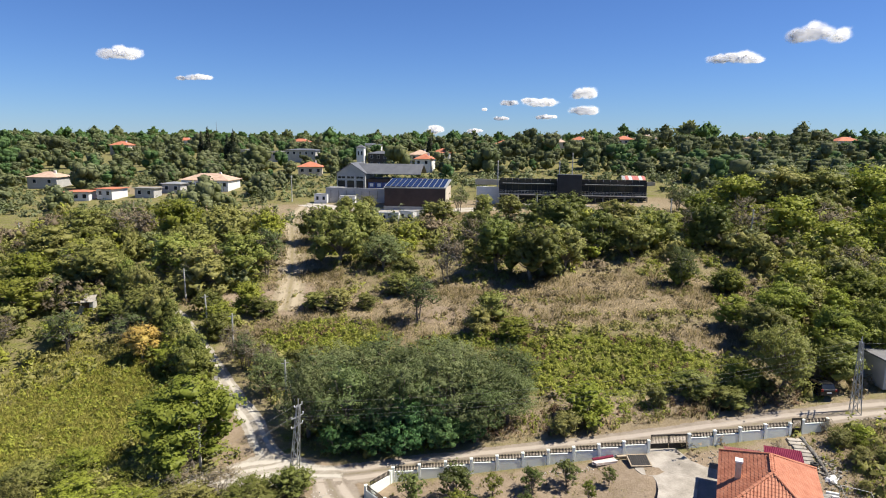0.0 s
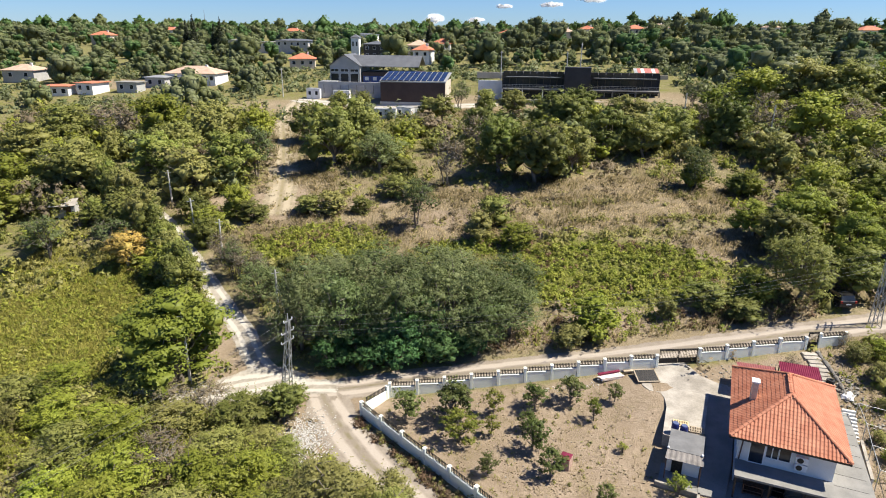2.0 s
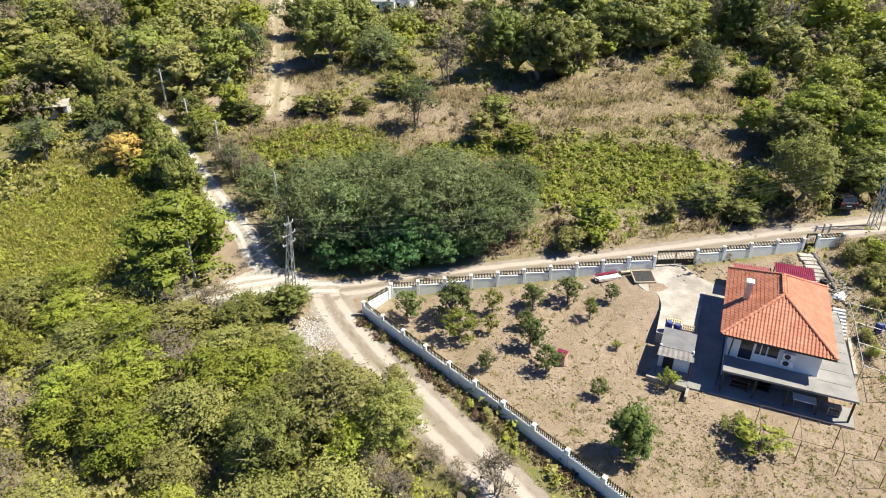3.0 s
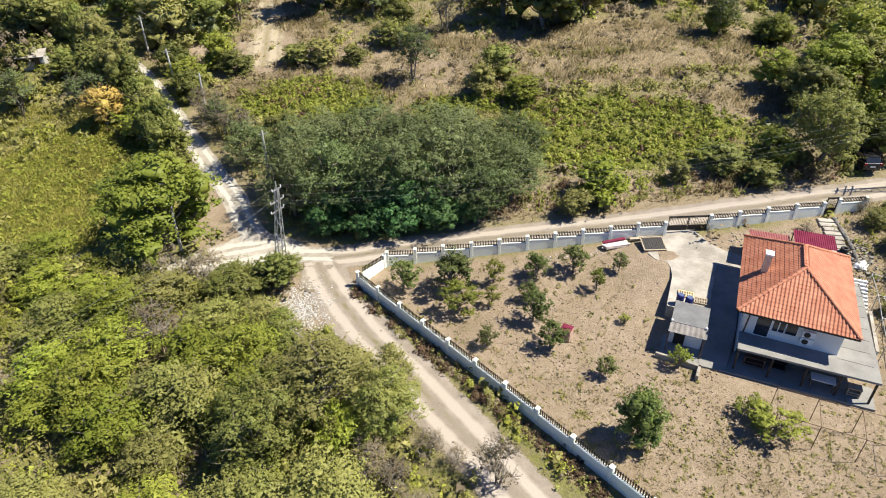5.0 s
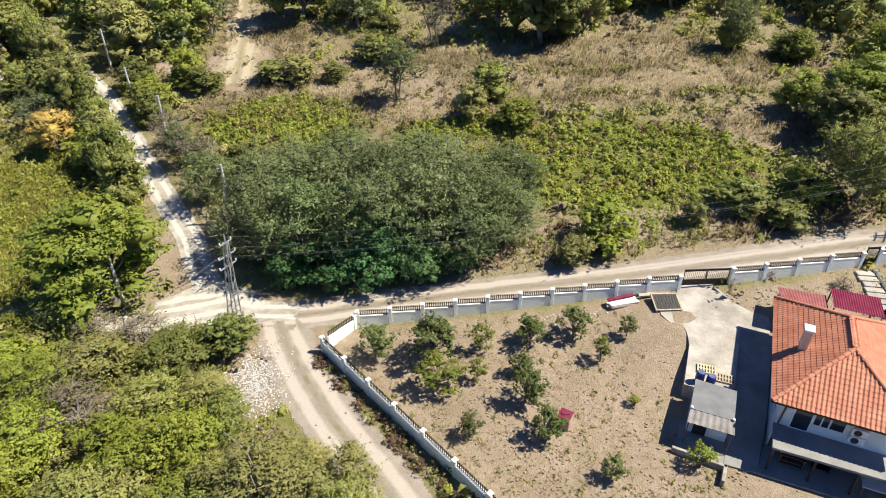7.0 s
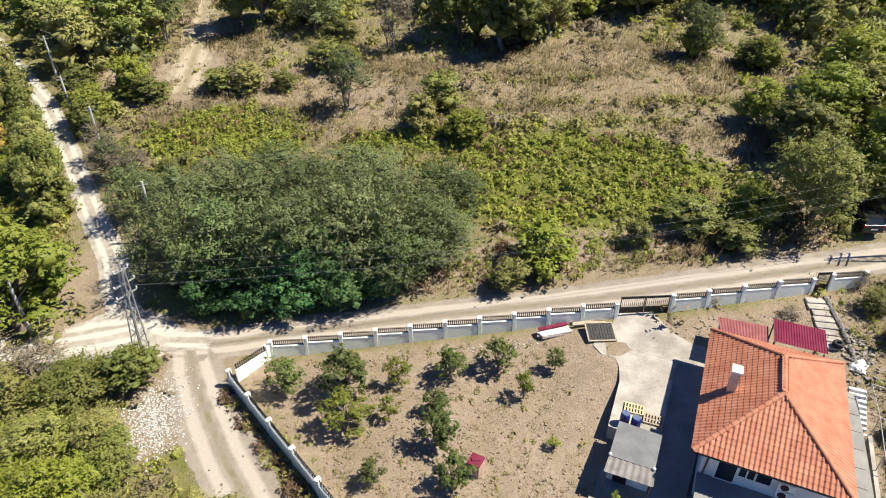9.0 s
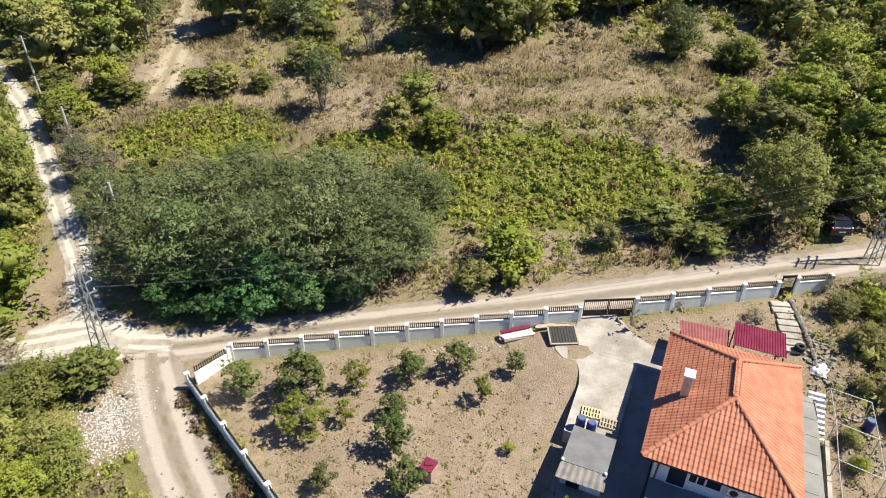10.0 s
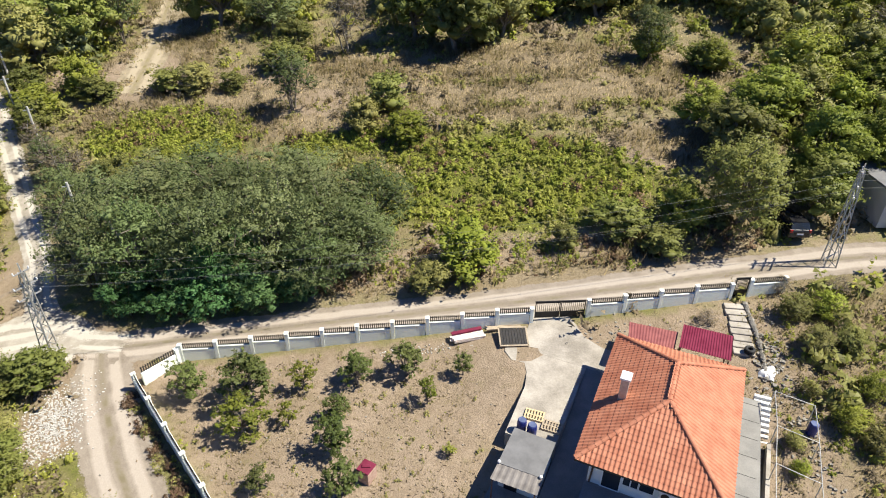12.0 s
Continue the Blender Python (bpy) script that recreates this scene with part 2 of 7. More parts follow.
CLOUD, n, l, shader = material("cloud_vapour")
shader.inputs["Base Color"].default_value, shader.inputs["Roughness"].default_value = (0.82, 0.82, 0.82, 1), 1.0
shader.inputs["Specular IOR Level"].default_value = 0.0
dense = n.new("ShaderNodeAttribute")
dense.attribute_name = "thickness"
l.new(dense.outputs["Fac"], shader.inputs["Alpha"])

# ---- ground ----
PROFILE_Y = [-900, -60, 20, 36, 45, 48, 60, 70, 80, 90, 100, 135, 145, 165, 200, 260, 400, 800, 1500, 4500]
PROFILE_Z = [-14, -4, -1.5, -0.9, 0.1, 0.5, 2.6, 4.6, 6.2, 7.4, 9.3, 13.5, 14.4, 16.4, 18.6, 22, 25, 26.5, 27, 28]


def smooth(a, b, v):
    """Eases from 0 to 1 as v goes from a to b."""
    u = np.clip((np.asarray(v, float) - a) / (b - a), 0, 1)
    return u * u * (3 - 2 * u)


def land(x, y):
    """Height of the open ground."""
    x, y = np.asarray(x, float), np.asarray(y, float)
    z = sum(np.interp(y + o * np.clip(np.abs(y) / 30, 1, 12), PROFILE_Y, PROFILE_Z) for o in (-2, -1, 0, 1, 2)) / 5
    flat = np.where(x > 0, 0.1 + 0.9 * smooth(28, 42, y), 1.0)
    bank = np.exp(-(((x - 12.6) / 2.4) ** 2) - ((y - 37.6) / 2.6) ** 2)
    return z + 2.4 * np.tanh(x / 40) * flat + 0.42 * bank


def height(x, y):
    return float(land(x, y))


def oval(x, y, cx, cy, rx, ry, turn=0.0):
    """1 inside an oval, easing to 0 at its rim."""
    c, s = math.cos(radians(turn)), math.sin(radians(turn))
    u, v = (x - cx) * c + (y - cy) * s, (y - cy) * c - (x - cx) * s
    return 1 - smooth(0.75, 1.15, np.hypot(u / rx, v / ry))


def in_yard(x, y):
    """Signed reach into the walled yard: positive inside."""
    north = (36.6 - y) * 0.97 + (x + 10.4) * 0.24
    west = (x + 12.0) * 0.65 + (y - 34.0) * 0.76
    return np.minimum(np.minimum(north, west), np.minimum(y - 8.0, 30.0 - x))


def dry_field(x, y):
    """Where the slope is open grassland."""
    m = oval(x, y, 8, 80, 24, 9, 4)
    m = np.maximum(m, oval(x, y, -14, 76, 15, 10))
    m = np.maximum(m, oval(x, y, -38, 83, 7, 18, 12))
    m = np.maximum(m, oval(x, y, -50, 112, 4, 18, 18))
    m = np.maximum(m, oval(x, y, -49, 77, 7, 4))
    m = np.maximum(m, oval(x, y, -3, 59, 6, 5))
    m = np.maximum(m, oval(x, y, 26, 66, 8, 4))
    m = np.maximum(m, oval(x, y, -15, 140, 60, 12))
    m = np.maximum(m, oval(x, y, -115, 165, 22, 9))
    return np.maximum(m, 0.5 * oval(x, y, 12, 48, 20, 4.5, 14))


def worn_slope(x, y):
    """Where the slope is worn to bare earth."""
    m = np.maximum(oval(x, y, -38.5, 79, 5.5, 8, 14), oval(x, y, -46, 78, 6, 3.5))
    m = np.maximum(m, np.maximum(0.85 * oval(x, y, -11, 73.5, 7.5, 3.2, 6), 0.8 * oval(x, y, -26, 79, 7, 3)))
    return np.maximum(m, np.maximum(0.9 * oval(x, y, 22, 63.2, 5.5, 1.5, -44), 0.7 * oval(x, y, 6, 49, 14, 2.5, 14)))


def bramble(x, y):
    """Where low green growth covers the slope."""
    m = oval(x, y, 9, 60, 15.5, 7.5)
    m = np.maximum(m, oval(x, y, -48, 46, 11, 13))
    m = np.maximum(m, oval(x, y, -27, 66, 10, 6))
    return np.maximum(m, oval(x, y, -6, 64, 8, 4))


def axis(near_a, near_b, step, far_a, far_b):
    mid = np.arange(near_a, near_b + step / 2, step)
    grow = [step * 1.25**k for k in range(1, 60)]
    up = near_b + np.cumsum(grow)
    down = near_a - np.cumsum(grow)
    return np.concatenate([down[down > far_a][::-1], mid, up[up < far_b]])


def sheet(name, xs, ys, lift=0.0, mat=None):
    gx, gy = np.meshgrid(xs, ys)
    gz = land(gx, gy) + lift
    co = np.stack([gx, gy, gz], -1).reshape(-1, 3)
    w, h = len(xs), len(ys)
    i = (np.arange(h - 1)[:, None] * w + np.arange(w - 1)).ravel()
    faces = np.stack([i, i + 1, i + w + 1, i + w], 1)
    return grid_mesh(name, co, faces, mat), co


def grid_mesh(name, co, faces, mat, flat=False):
    """A mesh of quads from arrays."""
    me = bpy.data.meshes.new(name)
    me.vertices.add(len(co))
    me.vertices.foreach_set("co", np.asarray(co, np.float32).ravel())
    k = faces.shape[1]
    me.loops.add(faces.size)
    me.loops.foreach_set("vertex_index", faces.astype(np.int32).ravel())
    me.polygons.add(len(faces))
    me.polygons.foreach_set("loop_start", np.arange(0, faces.size, k, dtype=np.int32))
    me.polygons.foreach_set("loop_total", np.full(len(faces), k, np.int32))
    me.polygons.foreach_set("use_smooth", np.full(len(faces), not flat, bool))
    me.update(calc_edges=True)
    me.validate()
    if mat:
        me.materials.append(mat)
    return me


ground_mesh, gco = sheet("ground", axis(-90, 80, 0.95, -4600, 4600), axis(0, 150, 0.95, -800, 4600), 0, GROUND)
gx, gy = gco[:, 0], gco[:, 1]
yard = smooth(-0.3, 0.8, in_yard(gx, gy))
cover = np.clip(0.62 - 0.22 * ((gx > -42) & (gx < 40) & (gy > 45) & (gy < 98)) - 0.62 * dry_field(gx, gy) + 0.8 * bramble(gx, gy), 0.0, 1.0)
cover = np.where(yard > 0, cover * (1 - yard) + 0.10 * yard, cover)
junction = np.maximum(oval(gx, gy, -17.5, 35.5, 6.5, 4.0, -25), oval(gx, gy, -16.0, 30.6, 2.4, 3.4, 20))
junction = np.maximum(junction, 0.85 * oval(gx, gy, -27.5, 41.5, 3.4, 7.5, 38))
cover = cover * (1 - 0.9 * junction) * (1 - 0.7 * smooth(26.5, 28.5, gx) * smooth(49, 47, gy))
attr = ground_mesh.attributes.new("green", "FLOAT", "POINT")
attr.data.foreach_set("value", cover.astype(np.float32))
attr = ground_mesh.attributes.new("soil", "FLOAT", "POINT")
bed = oval(gx, gy, 30.0, 36.0, 1.6, 8.0)
attr.data.foreach_set("value", np.clip(0.75 * np.maximum(np.maximum(np.maximum(yard, junction), bed), worn_slope(gx, gy)) + 0.25, 0, 1).astype(np.float32))
ground = tagged(new("ground", ground_mesh), "dry grassy hillside ground with bare earth", "ground", kind="structure")


def spread(points, step):
    """Evenly spaced points along a smooth curve through the given ones."""
    p = np.array(points, float)
    t = np.r_[0, np.cumsum(np.hypot(*np.diff(p, axis=0).T))]
    q = np.arange(0, t[-1], step)
    k = np.array([np.interp(q, t, p[:, n]) for n in (0, 1)]).T
    for _ in range(int(6 / step)):
        k[1:-1] = (k[:-2] + 2 * k[1:-1] + k[2:]) / 4
    return k


def road(name, points, width, mat, label, lift):
    k = spread(points, 0.8)
    d = np.gradient(k, axis=0)
    d /= np.linalg.norm(d, axis=1)[:, None]
    side = np.stack([d[:, 1], -d[:, 0]], 1)
    us = np.linspace(-1, 1, 9)
    co = k[:, None] + side[:, None] * us[None, :, None] * width / 2
    z = land(co[..., 0], co[..., 1]) + lift - 0.03 * np.exp(-((np.abs(us) - 0.36) / 0.13) ** 2)[None] * (lift == 0.02) * 0.6
    co = np.concatenate([co, z[..., None]], -1).reshape(-1, 3)
    w, h = 9, len(k)
    i = (np.arange(h - 1)[:, None] * w + np.arange(w - 1)).ravel()
    faces = np.stack([i, i + 1, i + w + 1, i + w], 1)
    me = grid_mesh(name, co, faces, mat)
    uv = me.uv_layers.new(name="across")
    ends = np.clip(np.minimum(np.arange(h), np.arange(h)[::-1]) * 0.8 / 4.0, 0, 1)
    vals = np.stack([np.tile(us, h), np.repeat(ends, w)], 1)[faces.ravel()]
    uv.data.foreach_set("uv", vals.astype(np.float32).ravel())
    return tagged(new(name, me), label, "road", kind="structure")


road("road", [(-20, 37), (-15, 37.6), (-10.9, 39), (13, 44.9), (16.5, 45.9), (29.3, 49.6), (37, 52), (46, 53), (62, 54)], 4.0, TRACK, "pale dusty dirt lane along the yard wall", 0.014)
road("road", [(-17.8, 38.4), (-15.9, 35.3), (-13.0, 31.7), (-10.6, 28.9), (-2.3, 20.6), (1.3, 16.9), (12, 5.8)], 4.8, TRACK, "rutted dirt track with pale wheel lines", 0.02)
road("road", [(-14, 38), (-20.5, 37.6), (-24.8, 40.5), (-28.8, 46.2), (-34.2, 51.6), (-43.2, 61.2), (-51.5, 69.8), (-62.2, 78.6), (-76, 90)], 3.0, GRAVEL, "pale gravel lane climbing between trees", 0.026)
road("path", [(-36.2, 73), (-38.5, 80), (-41.2, 88), (-48, 105), (-55, 122), (-58, 134), (-60, 146)], 6.4, BARE, "bare earth path climbing the slope", 0.012)
road("road", [(-17.5, 36.8), (-21.5, 38.0), (-24.5, 37.6), (-28, 35.6)], 6.5, GRAVEL, "wide pale gravel patch where the lanes meet", 0.029)
road("yard", [(-63, 147), (-52, 143.5), (-38, 139.5), (-24, 138.5), (-8, 139.5)], 6.5, GRAVEL, "pale gravel yard before the halls", 0.02)
road("road", [(-20, 39), (-24, 37), (-29, 35.3), (-36, 34.5), (-44, 34)], 3.6, GRAVEL, "pale gravel side lane between bushes", 0.032)


# ---- building helpers ----
def part(name, bm, mat, parent=None, label="", bevel=0.0):
    """Links a bmesh as one mesh object under its thing or part."""
    if bevel:
        bmesh.ops.bevel(bm, geom=bm.edges[:], offset=bevel, segments=1, affect="EDGES", clamp_overlap=True)
    me = bpy.data.meshes.new(name)
    bm.to_mesh(me)
    bm.free()
    me.materials.append(mat)
    ob = new(name, me)
    ob.parent = parent
    if label:
        ob["label"] = label
    return ob


def meshed(name, co, faces, mat, parent=None, flat=False, normals=None):
    me = grid_mesh(name, np.array(co, float), np.array(faces, int), mat, flat)
    if normals is not None:
        attr = me.attributes.new("custom_normal", "FLOAT_VECTOR", "POINT")
        attr.data.foreach_set("vector", np.asarray(normals, np.float32).ravel())
    ob = new(name, me)
    ob.parent = parent
    return ob


def box(bm, cx, cy, cz, sx, sy, sz, turn=0.0):
    """Adds a block with its centre and sizes, turned about z by degrees."""
    m = pose(cx, cy, cz, 0, 0, turn) @ Matrix.Diagonal((sx, sy, sz, 1))
    return bmesh.ops.create_cube(bm, size=1, matrix=m)["verts"]


def bar(bm, a, b, r, sides=6, r2=None):
    """Adds a round bar from a to b."""
    a, b = Vector(a), Vector(b)
    d = b - a
    m = Matrix.Translation((a + b) / 2) @ d.to_track_quat("Z", "Y").to_matrix().to_4x4()
    bmesh.ops.create_cone(bm, cap_ends=True, segments=sides, radius1=r, radius2=r if r2 is None else r2, depth=d.length, matrix=m)


def thing(name, label, category, place, group="", kind="", turn=0.0):
    ob = new(name)
    ob.matrix_basis = pose(*place, 0, 0, turn)
    return tagged(ob, label, category, group, kind)


# ---- plants ----
def tubes(paths, sides=6):
    """Tapered tubes along lists of (x, y, z, radius), as arrays."""
    co, faces = [], []
    ang = np.arange(sides) * 2 * np.pi / sides
    for p in paths:
        p = np.array(p, float)
        d = np.gradient(p[:, :3], axis=0)
        start = len(co)
        for q, v in zip(p, d):
            v = v / (np.linalg.norm(v) + 1e-9)
            a = np.cross(v, (0.3, 0.9, 0.2))
            a /= np.linalg.norm(a)
            b = np.cross(v, a)
            co.extend(q[:3] + q[3] * (np.cos(t) * a + np.sin(t) * b) for t in ang)
        for k in range(len(p) - 1):
            for s in range(sides):
                t = (s + 1) % sides
                faces.append((start + k * sides + s, start + k * sides + t, start + (k + 1) * sides + t, start + (k + 1) * sides + s))
    return co, faces


def unit_rows(v):
    return v / (np.linalg.norm(v, axis=1)[:, None] + 1e-9)


def leaf_blades(rng, p, nrm, round_, size):
    """Three-cornered leaf clumps at p that face nrm and shade like the round of their bough."""
    n = len(p)
    a = unit_rows(np.cross(nrm, rng.normal(size=(n, 3))))
    b = np.cross(nrm, a)
    s = (size * (0.6 + 0.9 * rng.random(n)))[:, None]
    co = np.stack([p - a * s, p + a * s * 0.75 - b * s * 0.62 - nrm * s * 0.15, p + a * s * 0.6 + b * s * 0.68 - nrm * s * 0.1], 1).reshape(-1, 3)
    flip = np.einsum("ij,ij->i", np.cross(co[1::3] - co[::3], co[2::3] - co[::3]), nrm) < 0
    faces = np.arange(n * 3).reshape(-1, 3)
    faces[flip] = faces[flip][:, ::-1]
    return co, faces, np.repeat(unit_rows(round_ + 0.55 * nrm), 3, 0)


def boughs(rng, centre, radius, per):
    """Smaller rounds of foliage about each lobe: centres, radii, the way each leans out, and its lobe."""
    lobe = np.repeat(np.arange(len(centre)), per)
    v = unit_rows(rng.normal(size=(len(lobe), 3)))
    v[:, 2] = np.where(v[:, 2] < -0.35, -v[:, 2], v[:, 2])
    c = centre[lobe] + v * radius[lobe] * rng.uniform(0.55, 0.98, (len(lobe), 1))
    r = radius[lobe] * rng.uniform(0.26, 0.5, (len(lobe), 1)) * (1.0, 1.0, 0.8)
    return c, r, v, lobe


def leaves(rng, centre, radius, count, size, heart=None, inner=0.6, up=0.3, lowest=-0.35, lean=None):
    """Leaf clumps about the shells of rounds. centre (k, 3), radius (k, 3); heart (k, 3) is the middle of each one's crown, lean (k, 3) the way it stands out."""
    vol = radius.prod(1) ** (2 / 3)
    pick = rng.choice(len(centre), count, p=vol / vol.sum())
    v = unit_rows(rng.normal(size=(count, 3)))
    v[:, 2] = np.where(v[:, 2] < lowest, -v[:, 2], v[:, 2])
    r = inner + (1.06 - inner) * rng.random(count) ** 0.55
    p = centre[pick] + v * radius[pick] * r[:, None]
    round_ = v * 0.8
    if lean is not None:
        round_ = round_ + 0.45 * lean[pick]
    if heart is not None:
        round_ = round_ + 0.4 * unit_rows(p - heart[pick])
    nrm = unit_rows(v + rng.normal(size=(count, 3)) * 0.36 + (0, 0, up))
    return (*leaf_blades(rng, p, nrm, round_, size), pick)


def solid(kind):
    """Corners of a ball of few faces, three to a face."""
    bm = bmesh.new()
    if kind == 8:
        bmesh.ops.create_uvsphere(bm, u_segments=4, v_segments=2, radius=1)
    else:
        bmesh.ops.create_icosphere(bm, subdivisions=1, radius=1)
    bmesh.ops.triangulate(bm, faces=bm.faces[:])
    co = np.array([v.co[:] for f in bm.faces for v in f.verts])
    bm.free()
    return co


HEART = {8: solid(8), 20: solid(20)}


def dense_heart(rng, centre, radius, kind, share=0.66):
    """The inner mass of twigs and leaves of each lobe: corners, faces, normals and lobes."""
    ball = HEART[kind]
    k = len(centre)
    wob = 1 + 0.12 * np.sin(ball * 5.0).sum(1)
    co = (centre[:, None] + ball[None] * wob[None, :, None] * radius[:, None] * share * rng.uniform(0.85, 1.1, (k, 1, 1))).reshape(-1, 3)
    normals = np.tile(unit_rows(ball + (0, 0, 0.15)), (k, 1))
    return co, np.arange(len(co)).reshape(-1, 3), normals, np.repeat(np.arange(k), len(ball) // 3)


def gathered(*sets):
    """Joins sets of corners, faces, normals and owners."""
    at, faces = 0, []
    for one in sets:
        faces.append(one[1] + at)
        at += len(one[0])
    return (np.concatenate([one[0] for one in sets]), np.concatenate(faces), np.concatenate([one[2] for one in sets]), *(np.concatenate([one[k] for one in sets]) for k in range(3, len(sets[0]))))


def sprays(rng, centre, radius, count, per, size, reach, heart=None):
    """Leafy shoots that stand out of the crown: rows of leaf clumps along thin arcs."""
    pick = rng.integers(len(centre), size=count)
    v = rng.normal(size=(count, 3))
    v[:, 2] = np.abs(v[:, 2]) * 0.9 + 0.05
    v = unit_rows(v)
    start = centre[pick] + v * radius[pick] * rng.uniform(0.55, 0.95, (count, 1))
    long = reach * rng.uniform(0.5, 1.3, (count, 1))
    bend = rng.normal(size=(count, 3)) * 0.35 + (0, 0, 0.35)
    t = np.linspace(0.0, 1.0, per)[None, :, None]
    p = start[:, None] + v[:, None] * long[:, None] * t + bend[:, None] * long[:, None] * t * t * 0.4
    p = (p + rng.normal(size=p.shape) * size * 0.55).reshape(-1, 3)
    v = np.repeat(v, per, 0)
    nrm = unit_rows(v * 0.8 + rng.normal(size=p.shape) * 0.42 + (0, 0, 0.35))
    return (*leaf_blades(rng, p, nrm, v, size), np.repeat(pick, per))


def crown_of(rng, centre, radius, count, size, shoots, per, reach, heart=None, rounds=7, kind=20, core=0.55):
    """Foliage on uneven lobes: corners, faces, normals, the lobe of each face and its tone, by bough, with inner shade
    painted into the hearts.
    """
    c, r, lean, lobe = boughs(rng, centre, radius, rounds)
    a = leaves(rng, c, r, int(count * (1 - shoots)), size, None if heart is None else heart[lobe], 0.35, 0.3, -0.35, lean)
    b = sprays(rng, centre, radius, int(count * shoots / per), per, size * 0.85, reach, heart)
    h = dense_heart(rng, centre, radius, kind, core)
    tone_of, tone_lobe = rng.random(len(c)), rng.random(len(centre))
    # hearts get low tones, shoots high ones: inner shade of the crown painted in
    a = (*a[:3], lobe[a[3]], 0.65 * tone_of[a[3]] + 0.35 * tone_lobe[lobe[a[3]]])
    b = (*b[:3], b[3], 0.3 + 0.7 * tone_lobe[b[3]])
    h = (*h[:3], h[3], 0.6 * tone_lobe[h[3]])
    return gathered(a, b, h)


def toned(ob, tone):
    """One tone for each face, by bough; a plant's hearts carry painted inner shade."""
    attr = ob.data.attributes.new("tone", "FLOAT", "POINT")
    attr.data.foreach_set("value", np.repeat(tone, 3).astype(np.float32))
    return ob


def plant(name, seed, leaf_mat, count, size, lobes=9, low=0.3, spread_=0.30, lobe=0.24, stems=1, bark=BARK, lean=0.06, twigs=14, shoots=0.25, reach=0.12, rounds=7, core=0.55):
    """A tree or shrub of unit height and width: trunk with limbs, and a crown of leaf clumps on uneven lobes."""
    rng = np.random.default_rng(seed)
    root = new(name)
    mid, tall = (low + 1) / 2, (1 - low) / 2
    v = rng.normal(size=(lobes * 4, 3))
    v /= np.linalg.norm(v, axis=1)[:, None]
    kept = [np.array((0.1, 0.0, 1.0))]
    for u in v:
        if len(kept) < lobes and u[2] > -0.75 and min(np.linalg.norm(u - k) for k in kept) > 1.5 / math.sqrt(lobes):
            kept.append(u)
    while len(kept) < lobes:
        kept.append(v[len(kept)] * 0.5)
    reach_, reach = reach, np.array([0.5 - lobe, 0.5 - lobe, tall - lobe * 0.8]) * (spread_ / 0.36)
    centre = np.array(kept) * reach * (0.5 + 0.56 * rng.random((lobes, 1))) + (0, 0, mid)
    radius = lobe * (0.7 + 0.6 * rng.random((lobes, 1))) * (0.85 + 0.3 * rng.random((lobes, 3)))
    paths = []
    for s in range(stems):
        off = rng.normal(size=2) * (0.05 if stems > 1 else 0)
        top = np.array([off[0] * 3 + rng.normal() * lean, off[1] * 3 + rng.normal() * lean, mid])
        thick = 0.03 / stems**0.6
        foot = np.array([off[0], off[1], -0.04])
        bend = (foot + top) / 2 + np.r_[rng.normal(size=2) * 0.02, 0]
        paths.append([(*foot, thick * 1.25), (*((foot + bend) / 2), thick), (*bend, thick * 0.8), (*top, thick * 0.45)])
        for c in centre[s::stems]:
            k = 0.35 + 0.5 * rng.random()
            a = foot * (1 - k) + top * k
            m = (a + c) / 2 + (0, 0, -0.03)
            paths.append([(*a, thick * 0.5), (*m, thick * 0.32), (*c, thick * 0.1)])
    for _ in range(twigs):
        c, r = centre[rng.integers(lobes)], radius[rng.integers(lobes)]
        v = rng.normal(size=3)
        v[2] = abs(v[2])
        v /= np.linalg.norm(v)
        paths.append([(*c, 0.006), (*(c + v * r * 0.7), 0.004), (*(c + v * r * 1.12), 0.0015)])
    co, faces = tubes(paths, 5)
    meshed("trunk", co, faces, bark, root)
    heart = np.tile((0, 0, low + 0.3), (lobes, 1))
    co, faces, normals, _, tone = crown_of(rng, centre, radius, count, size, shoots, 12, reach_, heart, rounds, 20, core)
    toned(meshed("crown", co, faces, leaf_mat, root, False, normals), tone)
    return root


KINDS = {}


def kind_of(key, count, *args, **named):
    KINDS[key] = [plant(args[0], 100 * len(KINDS) + k, *args[1:], **named) for k in range(count)]


kind_of("locust", 3, "locust_tree", LEAF_GREY, 10800, 0.0122, lobes=32, low=-0.05, spread_=0.38, lobe=0.155, twigs=30, shoots=0.4, reach=0.13, rounds=8, core=0.25)
kind_of("broad", 3, "walnut_tree", LEAF_BRIGHT, 9500, 0.0165, lobes=34, low=-0.06, spread_=0.4, lobe=0.155)
kind_of("dark", 3, "oak_tree", LEAF_DARK, 5800, 0.021, lobes=30, low=-0.06, spread_=0.39, lobe=0.16)
kind_of("mid", 4, "elm_tree", LEAF_MID, 5600, 0.021, lobes=30, low=-0.06, spread_=0.39, lobe=0.16)
kind_of("shrub", 3, "shrub", LEAF_MID, 3500, 0.026, lobes=26, low=-0.2, spread_=0.39, lobe=0.175, stems=4, shoots=0.35, reach=0.2, twigs=40)
kind_of("lime", 3, "shrub", LEAF_LIME, 3600, 0.0255, lobes=26, low=-0.2, spread_=0.39, lobe=0.175, stems=4, shoots=0.35, reach=0.2, twigs=40)
kind_of("near_shrub", 3, "shrub", LEAF_MID, 7200, 0.0172, lobes=30, low=-0.2, spread_=0.39, lobe=0.17, stems=4, shoots=0.3, reach=0.18, twigs=40, rounds=9, core=0.3)
